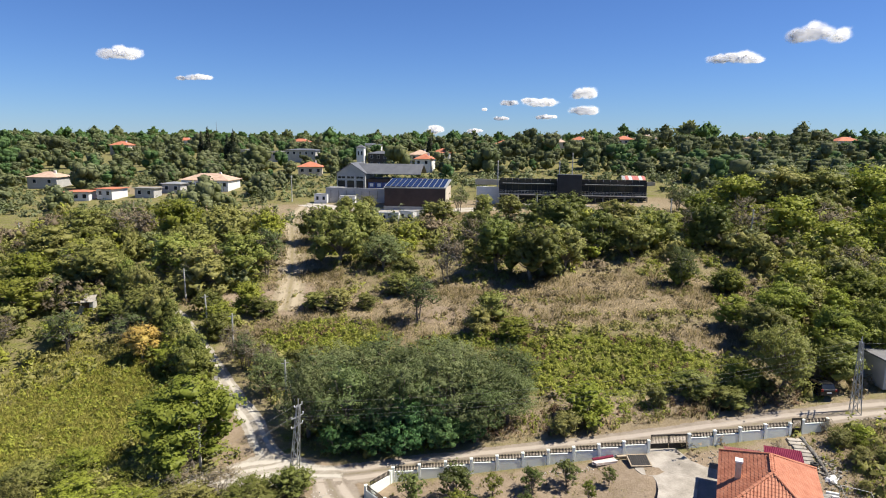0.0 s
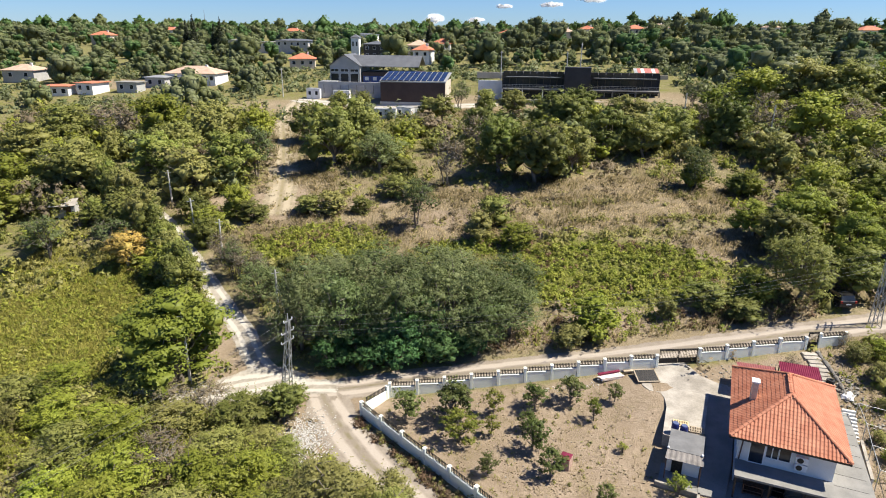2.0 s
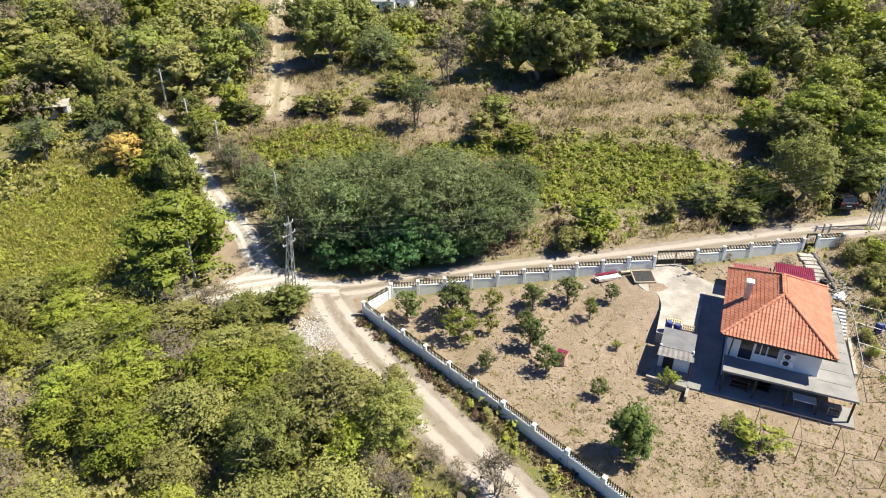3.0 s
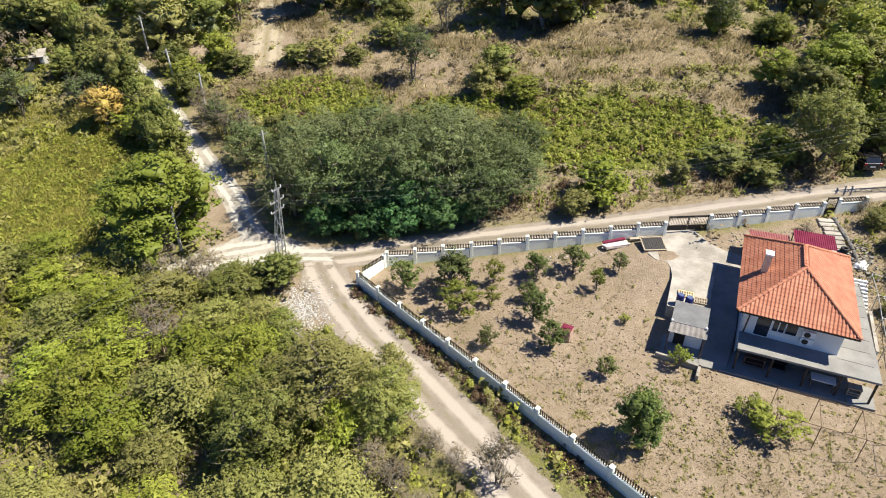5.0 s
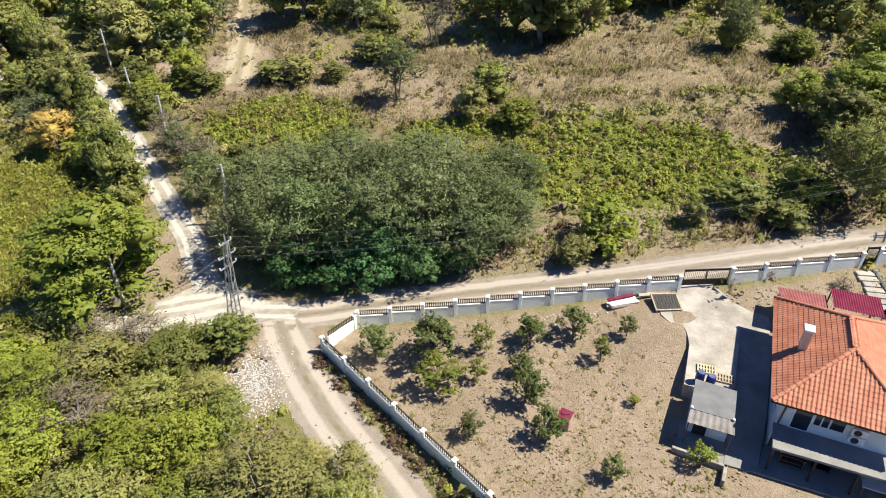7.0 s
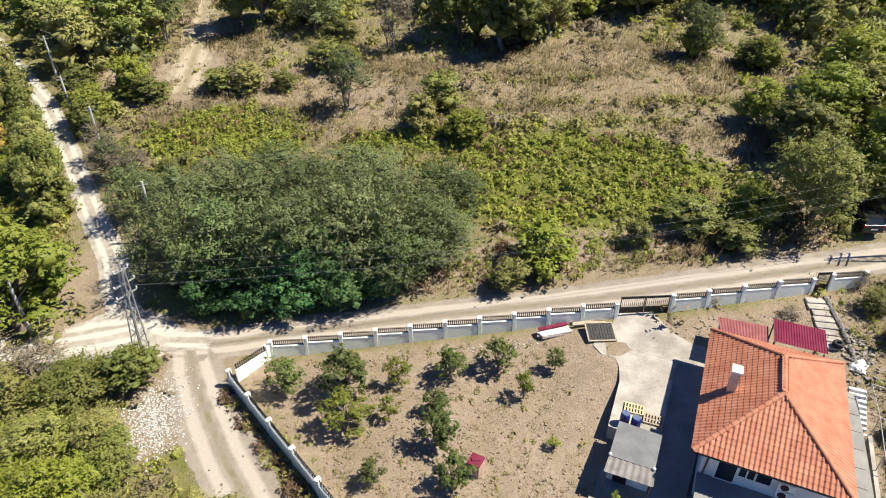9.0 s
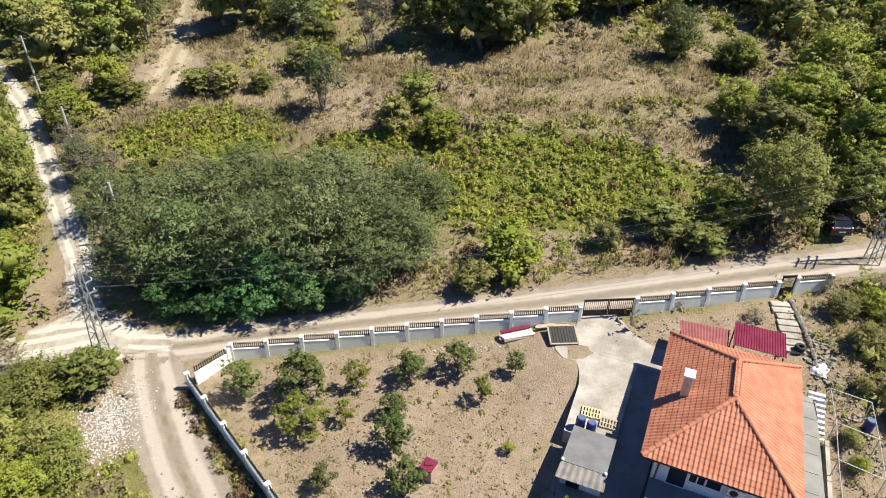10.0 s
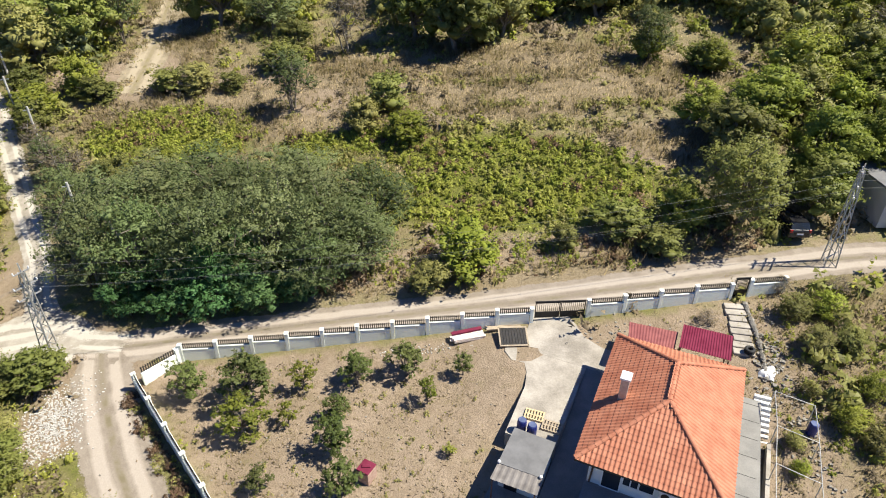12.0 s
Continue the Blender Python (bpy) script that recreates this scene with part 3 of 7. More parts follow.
kind_of("near_lime", 3, "shrub", LEAF_LIME, 7200, 0.0172, lobes=30, low=-0.2, spread_=0.39, lobe=0.17, stems=4, shoots=0.3, reach=0.18, twigs=40, rounds=9, core=0.3)
kind_of("near_elm", 2, "elm_tree", LEAF_MID, 15000, 0.0115, lobes=34, low=-0.1, spread_=0.39, lobe=0.15, twigs=40, rounds=9, core=0.25)
kind_of("pale", 1, "walnut_tree", LEAF_PALE, 13000, 0.0125, lobes=36, low=-0.1, spread_=0.39, lobe=0.15, twigs=30, rounds=9, core=0.25)
kind_of("airy", 2, "willow_tree", LEAF_GREY, 3800, 0.016, lobes=22, low=0.1, spread_=0.36, lobe=0.14, stems=3, twigs=120, core=0.2, shoots=0.5)
kind_of("bare", 2, "dry_tree", LEAF_DULL, 2400, 0.014, lobes=20, low=0.0, spread_=0.36, lobe=0.16, stems=4, twigs=110, bark=WHITEWASH, core=0.2, shoots=0.5)
kind_of("rust", 1, "maple_tree", LEAF_RUST, 8000, 0.0165, lobes=16, low=0.0, spread_=0.36, lobe=0.18)
kind_of("fruit", 3, "fruit_tree", LEAF_FRUIT, 2600, 0.026, lobes=18, low=0.06, spread_=0.4, lobe=0.14, twigs=40, core=0.3)
kind_of("fruit_pale", 2, "fruit_tree", LEAF_BRIGHT, 2200, 0.026, lobes=18, low=0.06, spread_=0.4, lobe=0.13, twigs=40, core=0.3)
kind_of("cherry", 1, "fruit_tree", LEAF_FRUIT, 5200, 0.024, lobes=30, low=-0.05, spread_=0.39, lobe=0.17)
kind_of("fringe", 2, "locust_tree", LEAF_DEEP, 7500, 0.0165, lobes=26, low=-0.15, spread_=0.39, lobe=0.17, stems=3, core=0.35)
USED = set()
plants_rng = random.Random(7)


LABELS = {"mid": "mid-green elm on the wooded slope", "lime": "yellow-green leafy shrub on the slope", "near_lime": "yellow-green leafy shrub in a dense thicket", "near_shrub": "olive-green tangled shrub in a dense thicket", "near_elm": "olive-green elm with small leaves beside the track", "dark": "full dark green oak on the slope", "airy": "sparse grey-green willow with several stems", "bare": "half-dry grey tree with bare twigs", "shrub": "rounded green shrub on the slope", "broad": "broad bright green walnut tree on the slope", "locust": "grey-green feathery locust tree on the slope"}


LANES = [[(-28.8, 46.2), (-34.2, 51.6), (-43.2, 61.2), (-51.5, 69.8), (-62.2, 78.6), (-76, 90)], [(-36.2, 72), (-38.5, 80), (-41.2, 88), (-48, 105), (-55, 122), (-60, 146)]]


def beside(x, y, w):
    """Moves a plant aside where its crown would hang over a lane."""
    for line in LANES:
        for a, b in zip(line, line[1:]):
            a, b, p = Vector(a), Vector(b), Vector((x, y))
            t = min(max((p - a).dot(b - a) / (b - a).length_squared, 0), 1)
            off = p - a.lerp(b, t)
            gap = 1.0 + 0.4 * w
            if off.length < gap:
                x, y = (p + off.normalized() * (gap - off.length))[:]
    return x, y


def plants(keys, rows, label="", category="tree", group="", tall=0.9, wide=1.0):
    """Sets plants of the given kinds, by turns of chance, at rows of x, y, width and height."""
    for x, y, w, h in rows:
        key = plants_rng.choice(keys.split())
        n = plants_rng.randrange(len(KINDS[key]))
        base = KINDS[key][n]
        x, y = beside(x, y, w)
        m = Matrix.LocRotScale((x, y, height(x, y)), Euler((0, 0, plants_rng.random() * 6.28)), (w * wide, w * wide * plants_rng.uniform(0.9, 1.1), h * tall))
        ob = base
        if (key, n) in USED:
            ob = copy_thing(base, m)
        USED.add((key, n))
        ob.matrix_basis = m
        tagged(ob, label or LABELS[key], "shrub" if key in ("lime", "shrub", "near_lime", "near_shrub") else category, group)


GROVE = [(-21.2, 43.6, 7.1, 9.0), (-16.7, 43.6, 7.5, 10.0), (-11.3, 44.0, 8.0, 10.4), (-6.2, 44.8, 7.4, 10.4), (-2.6, 46.1, 7.1, 9.1), (-21.9, 47.8, 7.7, 9.1), (-16.9, 48.6, 8.3, 8.4), (-11.2, 49.5, 8.3, 8.4), (-5.5, 50.2, 8.9, 8.4), (-0.6, 52.1, 6.4, 7.2), (-15.5, 53.4, 9.5, 7.6), (-8.9, 54.9, 8.8, 6.9), (-21.0, 53.2, 7.5, 6.9), (-29.3, 51.5, 5.4, 6.2), (-3.4, 44.0, 5.6, 7.4), (-0.4, 47.2, 5.6, 7.0)]
plants("locust", GROVE, "grey-green feathery locust tree in a dense grove", group="locust grove", tall=0.82, wide=1.12)
BROAD = [(-31.2, 37.6, 12.0, 9.6), (36.8, 61.5, 8.0, 7.5), (45.0, 73.8, 8.4, 7.0), (33.0, 67.8, 7.5, 7.0)]
plants("broad", BROAD, "broad bright green walnut tree beside the lane")
DARK = [(24.6, 54.2, 5.0, 4.6), (29.6, 63.8, 6.8, 6.6), (28.4, 69.2, 5.6, 5.2), (41.2, 61.8, 6.6, 8.1), (35.1, 56.3, 6.1, 6.2)]
plants("mid broad mid", DARK, "full green tree on the slope beside the lane", tall=0.85)
BUSH = [(-28.4, 75.7, 5.6, 4.3), (-32.1, 75.6, 5.3, 3.6), (-23.9, 75.8, 3.5, 3.1), (-5.8, 67.6, 4.7, 5.2), (-4.2, 71.9, 6.1, 5.8), (-36.7, 73.3, 5.3, 4.0), (-19.8, 81.7, 6.5, 4.7), (29.9, 82.2, 5.3, 4.2), (5.5, 45.4, 3.5, 3.5), (19.8, 53.4, 5.6, 3.8), (15.3, 51.0, 2.4, 3.1), (22.8, 51.3, 4.2, 3.1)]
plants("shrub", BUSH, "green rounded shrub on dry grassland", "shrub", tall=0.8)
plants("lime", [(-0.7, 66.0, 5.3, 3.9), (8.0, 48.0, 6.0, 5.1), (38.2, 76.8, 7.4, 8.4), (41.5, 79.5, 6.5, 6.5), (24.0, 84.6, 4.6, 6.2), (40.5, 70.2, 6.0, 6.5), (33.9, 118.3, 8.1, 8.2)], "yellow-green leafy shrub on the slope", "shrub", tall=0.8)
plants("airy", [(-15.0, 71.6, 7.0, 7.6), (-36.5, 56.2, 5.1, 5.2), (-63.0, 59.7, 7.2, 6.5)], "sparse grey-green willow with several stems")
plants("bare", [(-12.7, 86.8, 7.2, 9.7), (-25.5, 33.0, 5.0, 3.6), (-30, 33.2, 5, 3.6), (1.0, 16.5, 3.5, 4.0), (-10, 100, 8, 8), (-52.5, 66, 6, 5), (52, 104, 9, 9)], "half-dry grey tree with bare twigs")
plants("rust", [(-50.5, 58.5, 6.5, 5.5)], "rust-tinged small maple tree")
HILL = [(-34.8, 95.2, 11.6, 12.4), (-44.3, 109.0, 9.5, 8.5), (-33.4, 105.2, 10.3, 10.4), (-25.8, 93.9, 9.3, 7.4), (-20.0, 87.0, 5.8, 4.9), (1.0, 87.6, 12.0, 10.4), (-5.0, 91.9, 10.9, 11.0), (6.6, 91.4, 8.7, 8.8), (-9.2, 104.5, 8.8, 8.9), (12.9, 99.6, 9.2, 8.9), (18.6, 97.9, 9.0, 7.6), (3.8, 111.3, 13.7, 9.3), (16.9, 110.2, 10.0, 7.9), (32.0, 102.4, 8.2, 9.3), (23.1, 102.4, 8.3, 8.4), (24.2, 84.5, 5.5, 6.7)]
plants("dark dark mid locust dark", HILL, group="slope woods")
WOODL = [(-78.2, 68.6, 9.8, 7.3), (-66.0, 62.6, 6.0, 3.6), (-62.5, 69.1, 5.6, 4.2), (-56.8, 68.8, 8.7, 7.0), (-71.7, 83.8, 12.2, 9.3), (-62.9, 84.7, 11.1, 9.2), (-53.7, 80.1, 10.5, 9.7), (-49.4, 85.8, 11.0, 10.2), (-45.5, 88.9, 8.2, 10.4), (-54.1, 108.4, 9.6, 8.5), (-62.0, 103.7, 12.9, 10.7), (-73.8, 106.6, 13.3, 11.1), (-83.8, 105.6, 13.4, 9.9), (-91.0, 100.9, 13.0, 9.6), (-91.7, 90.7, 12.1, 8.9), (-83.5, 77.0, 10.7, 7.9), (-75.0, 61.0, 6.5, 4.2), (-78.4, 83.0, 9.2, 7.2), (-63.6, 93.5, 9.8, 8.8), (-42.6, 73.9, 5.3, 5.4), (-45.1, 66.2, 6.6, 5.0), (-44.1, 57.0, 6.7, 5.3), (-55.0, 62.1, 6.4, 4.9)]
plants("mid lime lime shrub airy bare broad mid", WOODL, group="lane woods")
WOODR = [(39.7, 106.0, 11.5, 9.5), (46.4, 102.8, 11.1, 10.2), (50.4, 94.4, 10.2, 8.5), (59.1, 100.5, 10.7, 9.8), (30.8, 81.4, 4.6, 4.6), (44.9, 80.4, 7.1, 6.5), (36.6, 71.2, 6.4, 6.0), (43.7, 128.3, 12.3, 10.0), (53.0, 128.7, 13.4, 11.1), (60.2, 124.0, 12.8, 11.9), (69.0, 124.7, 13.9, 13.0), (30.5, 109.7, 7.6, 6.6), (38.1, 93.7, 7.5, 5.7), (52.9, 110.4, 9.6, 8.6), (49.9, 86.9, 7.8, 6.2), (47.9, 74.1, 6.8, 6.2)]
plants("lime broad lime mid bare mid", WOODR, group="slope woods")
THICKET = [(-21.3, 22.9, 5.9, 5.3), (-27.0, 22.1, 6.3, 5.8), (-32.9, 24.9, 6.0, 5.7), (-25.6, 25.3, 5.9, 5.2), (-17.7, 23.7, 5.6, 5.3), (-26.3, 18.3, 6.5, 6.2), (-19.8, 18.8, 6.4, 6.0), (-14.9, 19.4, 6.4, 6.0), (-30.6, 19.9, 5.4, 5.6), (-38.4, 29.6, 5.3, 3.7), (-34.8, 32.1, 5.5, 3.8)]
plants("near_lime near_lime near_shrub bare", THICKET, group="roadside thicket", tall=0.7)
THICKET = [(-21.9, 31.6, 6.1, 4.1), (-18.2, 28.4, 3.7, 3.4), (-27.7, 30.2, 6.9, 4.1), (-32.7, 28.4, 6.0, 4.1), (-16.1, 26.4, 4.3, 3.7), (-22.0, 27.4, 4.8, 3.9), (-9.3, 23.8, 3.4, 3.1), (-6.7, 22.3, 4.2, 5.4)]
plants("near_shrub near_lime near_shrub", THICKET, group="roadside thicket", tall=0.7)
plants("dark shrub bare", [(-35.2, 56.2, 5.5, 5.5), (-39.2, 59.0, 5, 5), (-43.6, 64.2, 5, 4.6), (-32.2, 57.0, 4.5, 4.5), (-48.5, 72.0, 5, 4.5), (-38.5, 52.5, 4.5, 4), (-42.5, 55.5, 5, 4.5), (-27.0, 55.5, 5, 4.5)], group="lane woods")
plants("dark mid shrub airy", [(-17.5, 136.5, 6.5, 7), (-11.5, 133, 6, 6), (-24, 131, 5, 4.5), (-40, 133, 6, 6), (-46, 135, 6, 5), (-5, 128, 7, 6), (32, 131, 6, 6), (-20, 125, 7, 6), (9, 124, 8, 7)], group="slope woods")
plants("near_elm", [(-10.6, 19.6, 8.3, 8.6), (-13.5, 16.5, 7.5, 8.0), (-6.6, 19.4, 5.6, 6.6)], "olive-green elm overhanging the track", tall=0.75)
plants("pale", [(29.1, 55.0, 9.0, 8.8)], "broad pale green walnut tree shading the parked car")
SAPLING = [(-8.3, 33.7, 2.8, 3.3), (-4.3, 34.1, 3.9, 4.1), (2.5, 36.1, 2.6, 2.6), (5.5, 37.2, 2.6, 2.9), (9.2, 37.6, 1.5, 2.0), (2.0, 33.3, 1.8, 2.1), (2.4, 30.8, 2.5, 3.2), (-0.8, 27.8, 1.6, 1.9), (3.8, 28.2, 2.3, 2.6), (7.6, 26.0, 1.6, 1.8)]
plants("fruit", SAPLING, "young dark green fruit tree in the dry yard", group="yard fruit trees", tall=0.9, wide=1.12)
SAPLING = [(-3.4, 31.3, 3.1, 2.9), (-1.0, 35.2, 1.8, 2.4), (7.3, 35.1, 1.4, 2.3), (-0.9, 32.4, 1.4, 1.9), (9.3, 31.6, 0.9, 0.9), (17.7, 22.4, 3.3, 2.5), (16.6, 23.7, 2.3, 1.7), (12.7, 27.5, 1.7, 1.9)]
plants("fruit_pale", SAPLING, "small pale green fruit tree in the dry yard", group="yard fruit trees", tall=0.9, wide=1.12)
EAST = [(31.1, 45.2, 3.5, 3.7), (31.7, 42.2, 3.3, 3.5), (30.8, 47.5, 2.4, 2.9), (33.3, 45.5, 3.5, 3.7), (33.9, 42.5, 3.3, 3.5), (34.1, 39.0, 3.1, 3.3), (30.5, 38.5, 1.7, 2.5), (32.2, 36.5, 3.0, 3.2), (33.4, 35.3, 2.9, 3.1), (28.8, 35.0, 2.0, 2.3), (25.3, 44.0, 2.4, 1.9), (28.7, 33.2, 1.6, 2.3), (34.7, 47.9, 2.8, 2.9)]
plants("near_lime near_shrub near_lime bare near_shrub", EAST, "overgrown scrubby plant beside the yard", tall=0.5, wide=0.75)

# more thicket low on the slope, kept apart from what stands there
spots = [(x, y) for x, y, _, _ in THICKET]
spot_rng = random.Random(41)
for _ in range(400):
    x, y = spot_rng.uniform(-44, -7), spot_rng.uniform(6, 33)
    if (x + 12) * 0.65 + (y - 26) * 0.76 < 1.0 and (y < 21 or x < -29) and min(math.hypot(x - a, y - b) for a, b in spots) > 3.7:
        spots.append((x, y))
        plants("near_lime near_shrub near_shrub near_lime bare" if y < 21 else "near_shrub near_lime bare", [(x, y, spot_rng.uniform(3.8, 6.5), spot_rng.uniform(3.0, 5.6))], group="roadside thicket", tall=0.8)
# a row of small trees along the low side of the gravel lane, with one gap
for a, b in zip(LANES[0], LANES[0][1:]):
    d = Vector(b) - Vector(a)
    side = Vector((d.y, -d.x)).normalized() * -1
    for k in range(int(d.length / 3.4)):
        p = Vector(a) + d * (k + 0.5) / int(d.length / 3.4)
        w = spot_rng.uniform(4.6, 5.6)
        p = p + side * (0.42 * w - 0.1)
        if p.x < -36.5 and not -57 < p.x < -53:
            plants("mid lime mid shrub", [(p.x, p.y, w, w * spot_rng.uniform(1.3, 1.5))], group="lane woods")
plants("shrub dark", [(-36.0, 31.5, 4.5, 3.4), (-40.0, 31.6, 4.5, 3.4), (-44.0, 31.5, 5, 3.4), (-32.5, 31.8, 4, 2.8), (-19.0, 33.2, 4.4, 3.6)], group="roadside thicket")
plants("bare", [(-3.3, 18.0, 2.8, 2.3), (-4.9, 15.4, 3.0, 2.4), (-1.6, 17.2, 2.0, 1.8), (-6.6, 16.2, 3.2, 2.8), (-3.0, 13.4, 3.0, 2.4)], "leafless dry brush on the bank beside the track", "brush", "dry brush")
plants("cherry", [(9.1, 20.4, 3.2, 5.4)], "dense dark green fruit tree in the dry yard", group="yard fruit trees", tall=0.85)
plants("fringe", [(-17.0, 41.0, 4.6, 4.6), (-13.6, 41.2, 5.4, 5.6), (-10.3, 41.9, 5.8, 6.0), (-7.0, 42.7, 5.6, 5.6), (-4.2, 43.8, 4.8, 4.8), (-11.6, 43.0, 5.4, 6.8), (-8.4, 43.6, 5.2, 6.6)], "deep green young locust at the foot of the grove", group="locust grove")


for key, shapes in KINDS.items():
    for n, ob in enumerate(shapes):
        if (key, n) not in USED:
            for piece in [*ob.children, ob]:
                bpy.data.objects.remove(piece)

# ---- low growth and far woods ----
def clear(x, y, more=0.0):
    """0 on lanes, in the yard and by the buildings, 1 elsewhere."""
    m = 1 - smooth(-0.8, 0.4, in_yard(x, y))
    for line, half in (([(-20, 37), (-10.9, 39), (13, 44.9), (29.3, 49.6), (37, 52), (62, 54)], 2.3), ([(-16.5, 36.5), (-13.0, 31.7), (-10.6, 28.9), (-2.3, 20.6), (12, 5.8)], 2.4), ([(-16, 38), (-21, 37.5), (-28.5, 46), (-34, 52.4), (-50, 68), (-74, 90)], 2.6), ([(-20, 39), (-29, 35.3), (-44, 34)], 2.0), ([(-36.2, 73), (-41.2, 88), (-55, 122), (-60, 146)], 0.7)):
        far = np.full(x.shape, 99.0)
        for (ax, ay), (bx, by) in zip(line, line[1:]):
            t = np.clip(((x - ax) * (bx - ax) + (y - ay) * (by - ay)) / ((bx - ax) ** 2 + (by - ay) ** 2), 0, 1)
            far = np.minimum(far, np.hypot(x - ax - t * (bx - ax), y - ay - t * (by - ay)))
        m = m * smooth(half + more - 0.2, half + more + 0.5, far)
    return m


def clumps(name, seed, x, y, w, h, many, size, mat, label, category, sink=0.2, lobes=3, lift=0.0):
    """Many bushes as one mesh of leaf clumps; x, y, w and h are arrays."""
    rng = np.random.default_rng(seed)
    heart = np.repeat(np.stack([x, y, land(x, y) + (lift - sink) * h], 1), lobes, 0)
    w3, h3 = np.repeat(w, lobes), np.repeat(h, lobes)
    off = rng.normal(size=heart.shape)
    centre = heart + off * np.stack([w3 * 0.22, w3 * 0.22, h3 * (0.12 if lift == 0 else 0.2)], 1)
    tall = 0.85 if lift == 0 else 0.42
    radius = np.stack([w3 * 0.34, w3 * 0.34, h3 * tall], 1) * (0.6 + 0.6 * rng.random((len(w3), 1))) * (1.0 if lift == 0 else 0.8)
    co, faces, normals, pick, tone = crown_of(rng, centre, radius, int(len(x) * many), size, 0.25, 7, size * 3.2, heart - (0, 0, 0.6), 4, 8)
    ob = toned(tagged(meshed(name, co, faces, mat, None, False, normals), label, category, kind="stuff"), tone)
    tinted(ob, rng, pick // lobes)
    return ob


def tinted(ob, rng, owner):
    """One tint for each bush of the mesh."""
    attr = ob.data.attributes.new("tint", "FLOAT", "POINT")
    attr.data.foreach_set("value", np.repeat(rng.random(owner.max() + 1)[owner], 3).astype(np.float32))


def tufts(name, seed, x, y, tall, many, mat, label, category="grass", thick=0.03, fan=0.2, lean_=(0.2, 0.9)):
    """Grass tufts: narrow blades that fan out, as one mesh."""
    rng = np.random.default_rng(seed)
    n = len(x) * many
    p = np.repeat(np.stack([x, y, land(x, y) - 0.03], 1), many, 0) + rng.normal(size=(n, 3)) * (fan, fan, 0)
    ang = rng.random(n) * 2 * np.pi
    lean = rng.uniform(*lean_, n)
    h = np.repeat(tall, many) * rng.uniform(0.5, 1.1, n)
    out = np.stack([np.cos(ang), np.sin(ang), 0 * ang], 1)
    tip = p + out * (lean * h)[:, None] + (0, 0, 1) * (h * (1 - 0.3 * lean))[:, None]
    side = np.stack([-np.sin(ang), np.cos(ang), 0 * ang], 1) * rng.uniform(0.5, 1.3, n)[:, None] * thick
    co = np.stack([p - side, tip, p + side], 1).reshape(-1, 3)
    normals = np.repeat(unit_rows(out * 0.45 + (0, 0, 0.8) + rng.normal(size=(n, 3)) * 0.25), 3, 0)
    ob = tagged(meshed(name, co, np.arange(n * 3).reshape(-1, 3), mat, None, False, normals), label, category, kind="stuff")
    tinted(ob, rng, np.repeat(np.arange(len(x)), many))
    return ob


def scatter(seed, count, x0, x1, y0, y1, chance):
    rng = np.random.default_rng(seed)
    x, y = rng.uniform(x0, x1, count), rng.uniform(y0, y1, count)
    keep = rng.random(count) < chance(x, y)
    return x[keep], y[keep], rng


x, y, rng = scatter(11, 4600, -105, 80, 8, 130, lambda x, y: clear(x, y) * np.clip(1 - dry_field(x, y) - 0.9 * bramble(x, y), 0.03, 1) * (1 - 0.5 * smooth(80, 125, y)) * (1 - 0.85 * oval(x, y, 8, 48.5, 24, 4.0, 14)))
patch = np.sin(x * 0.21 + 1.7 * np.sin(y * 0.11)) + np.sin(y * 0.27 + 1.3 * np.sin(x * 0.09)) + rng.normal(size=len(x)) * 0.7
for low, high, mat, label in ((-9, -0.6, LEAF_DARK, "tangled dark green undergrowth covering the hillside"), (-0.6, 0.7, LEAF_MID, "tangled green undergrowth covering the hillside"), (0.7, 1.3, LEAF_LIME, "yellow-green leafy undergrowth covering the hillside"), (1.3, 9, LEAF_DULL, "dry brownish undergrowth covering the hillside")):
    pick = (patch >= low) & (patch < high)
    w = rng.uniform(1.2, 3.8, pick.sum())
    clumps("undergrowth", 12, x[pick], y[pick], w, w * rng.uniform(0.45, 0.85, pick.sum()), 46, 0.24, mat, label, "undergrowth")


def open_view(x, y):
    """1 where tall scrub may stand without closing off the open field."""
    return (1 - oval(x, y, -64, 63, 14, 8)) * clear(x, y, 2.2) * (1 - np.maximum(dry_field(x, y), dry_field(x, y + 6))) * (1 - np.maximum(bramble(x, y), bramble(x, y + 3))) * (1 - 0.9 * oval(x, y, 14, 47, 20, 6, 14))


# scrub on the slope beyond the lane
x, y, rng = scatter(51, 1500, -115, 95, 54, 124, lambda x, y: open_view(x, y) * np.where((x < -33) | (x > 37) | ((y > 96) & (y < 118)), 0.75, 0.0))
patch = np.sin(x * 0.13 + 1.7 * np.sin(y * 0.11)) + np.sin(y * 0.17 + 1.3 * np.sin(x * 0.09)) + rng.normal(size=len(x)) * 1.1
for low, high, mat, label in ((-9, -1.6, LEAF_DULL, "half-dry brownish scrub on the slope"), (-1.6, -0.5, LEAF_DARK, "dark green scrub woods on the slope"), (-0.5, 0.6, LEAF_MID, "mid-green scrub woods on the slope"), (0.6, 1.6, LEAF_LIME, "light green young trees on the slope"), (1.6, 9, LEAF_GREY, "grey-green scrub woods on the slope")):
    pick = (patch >= low) & (patch < high)
    w = rng.uniform(3.0, 7.0, pick.sum())
    clumps("scrub_woods", 52, x[pick], y[pick], w, w * rng.uniform(0.6, 0.95, pick.sum()), 330, 0.22, mat, label, "scrub", 0.0, 9, 0.42)

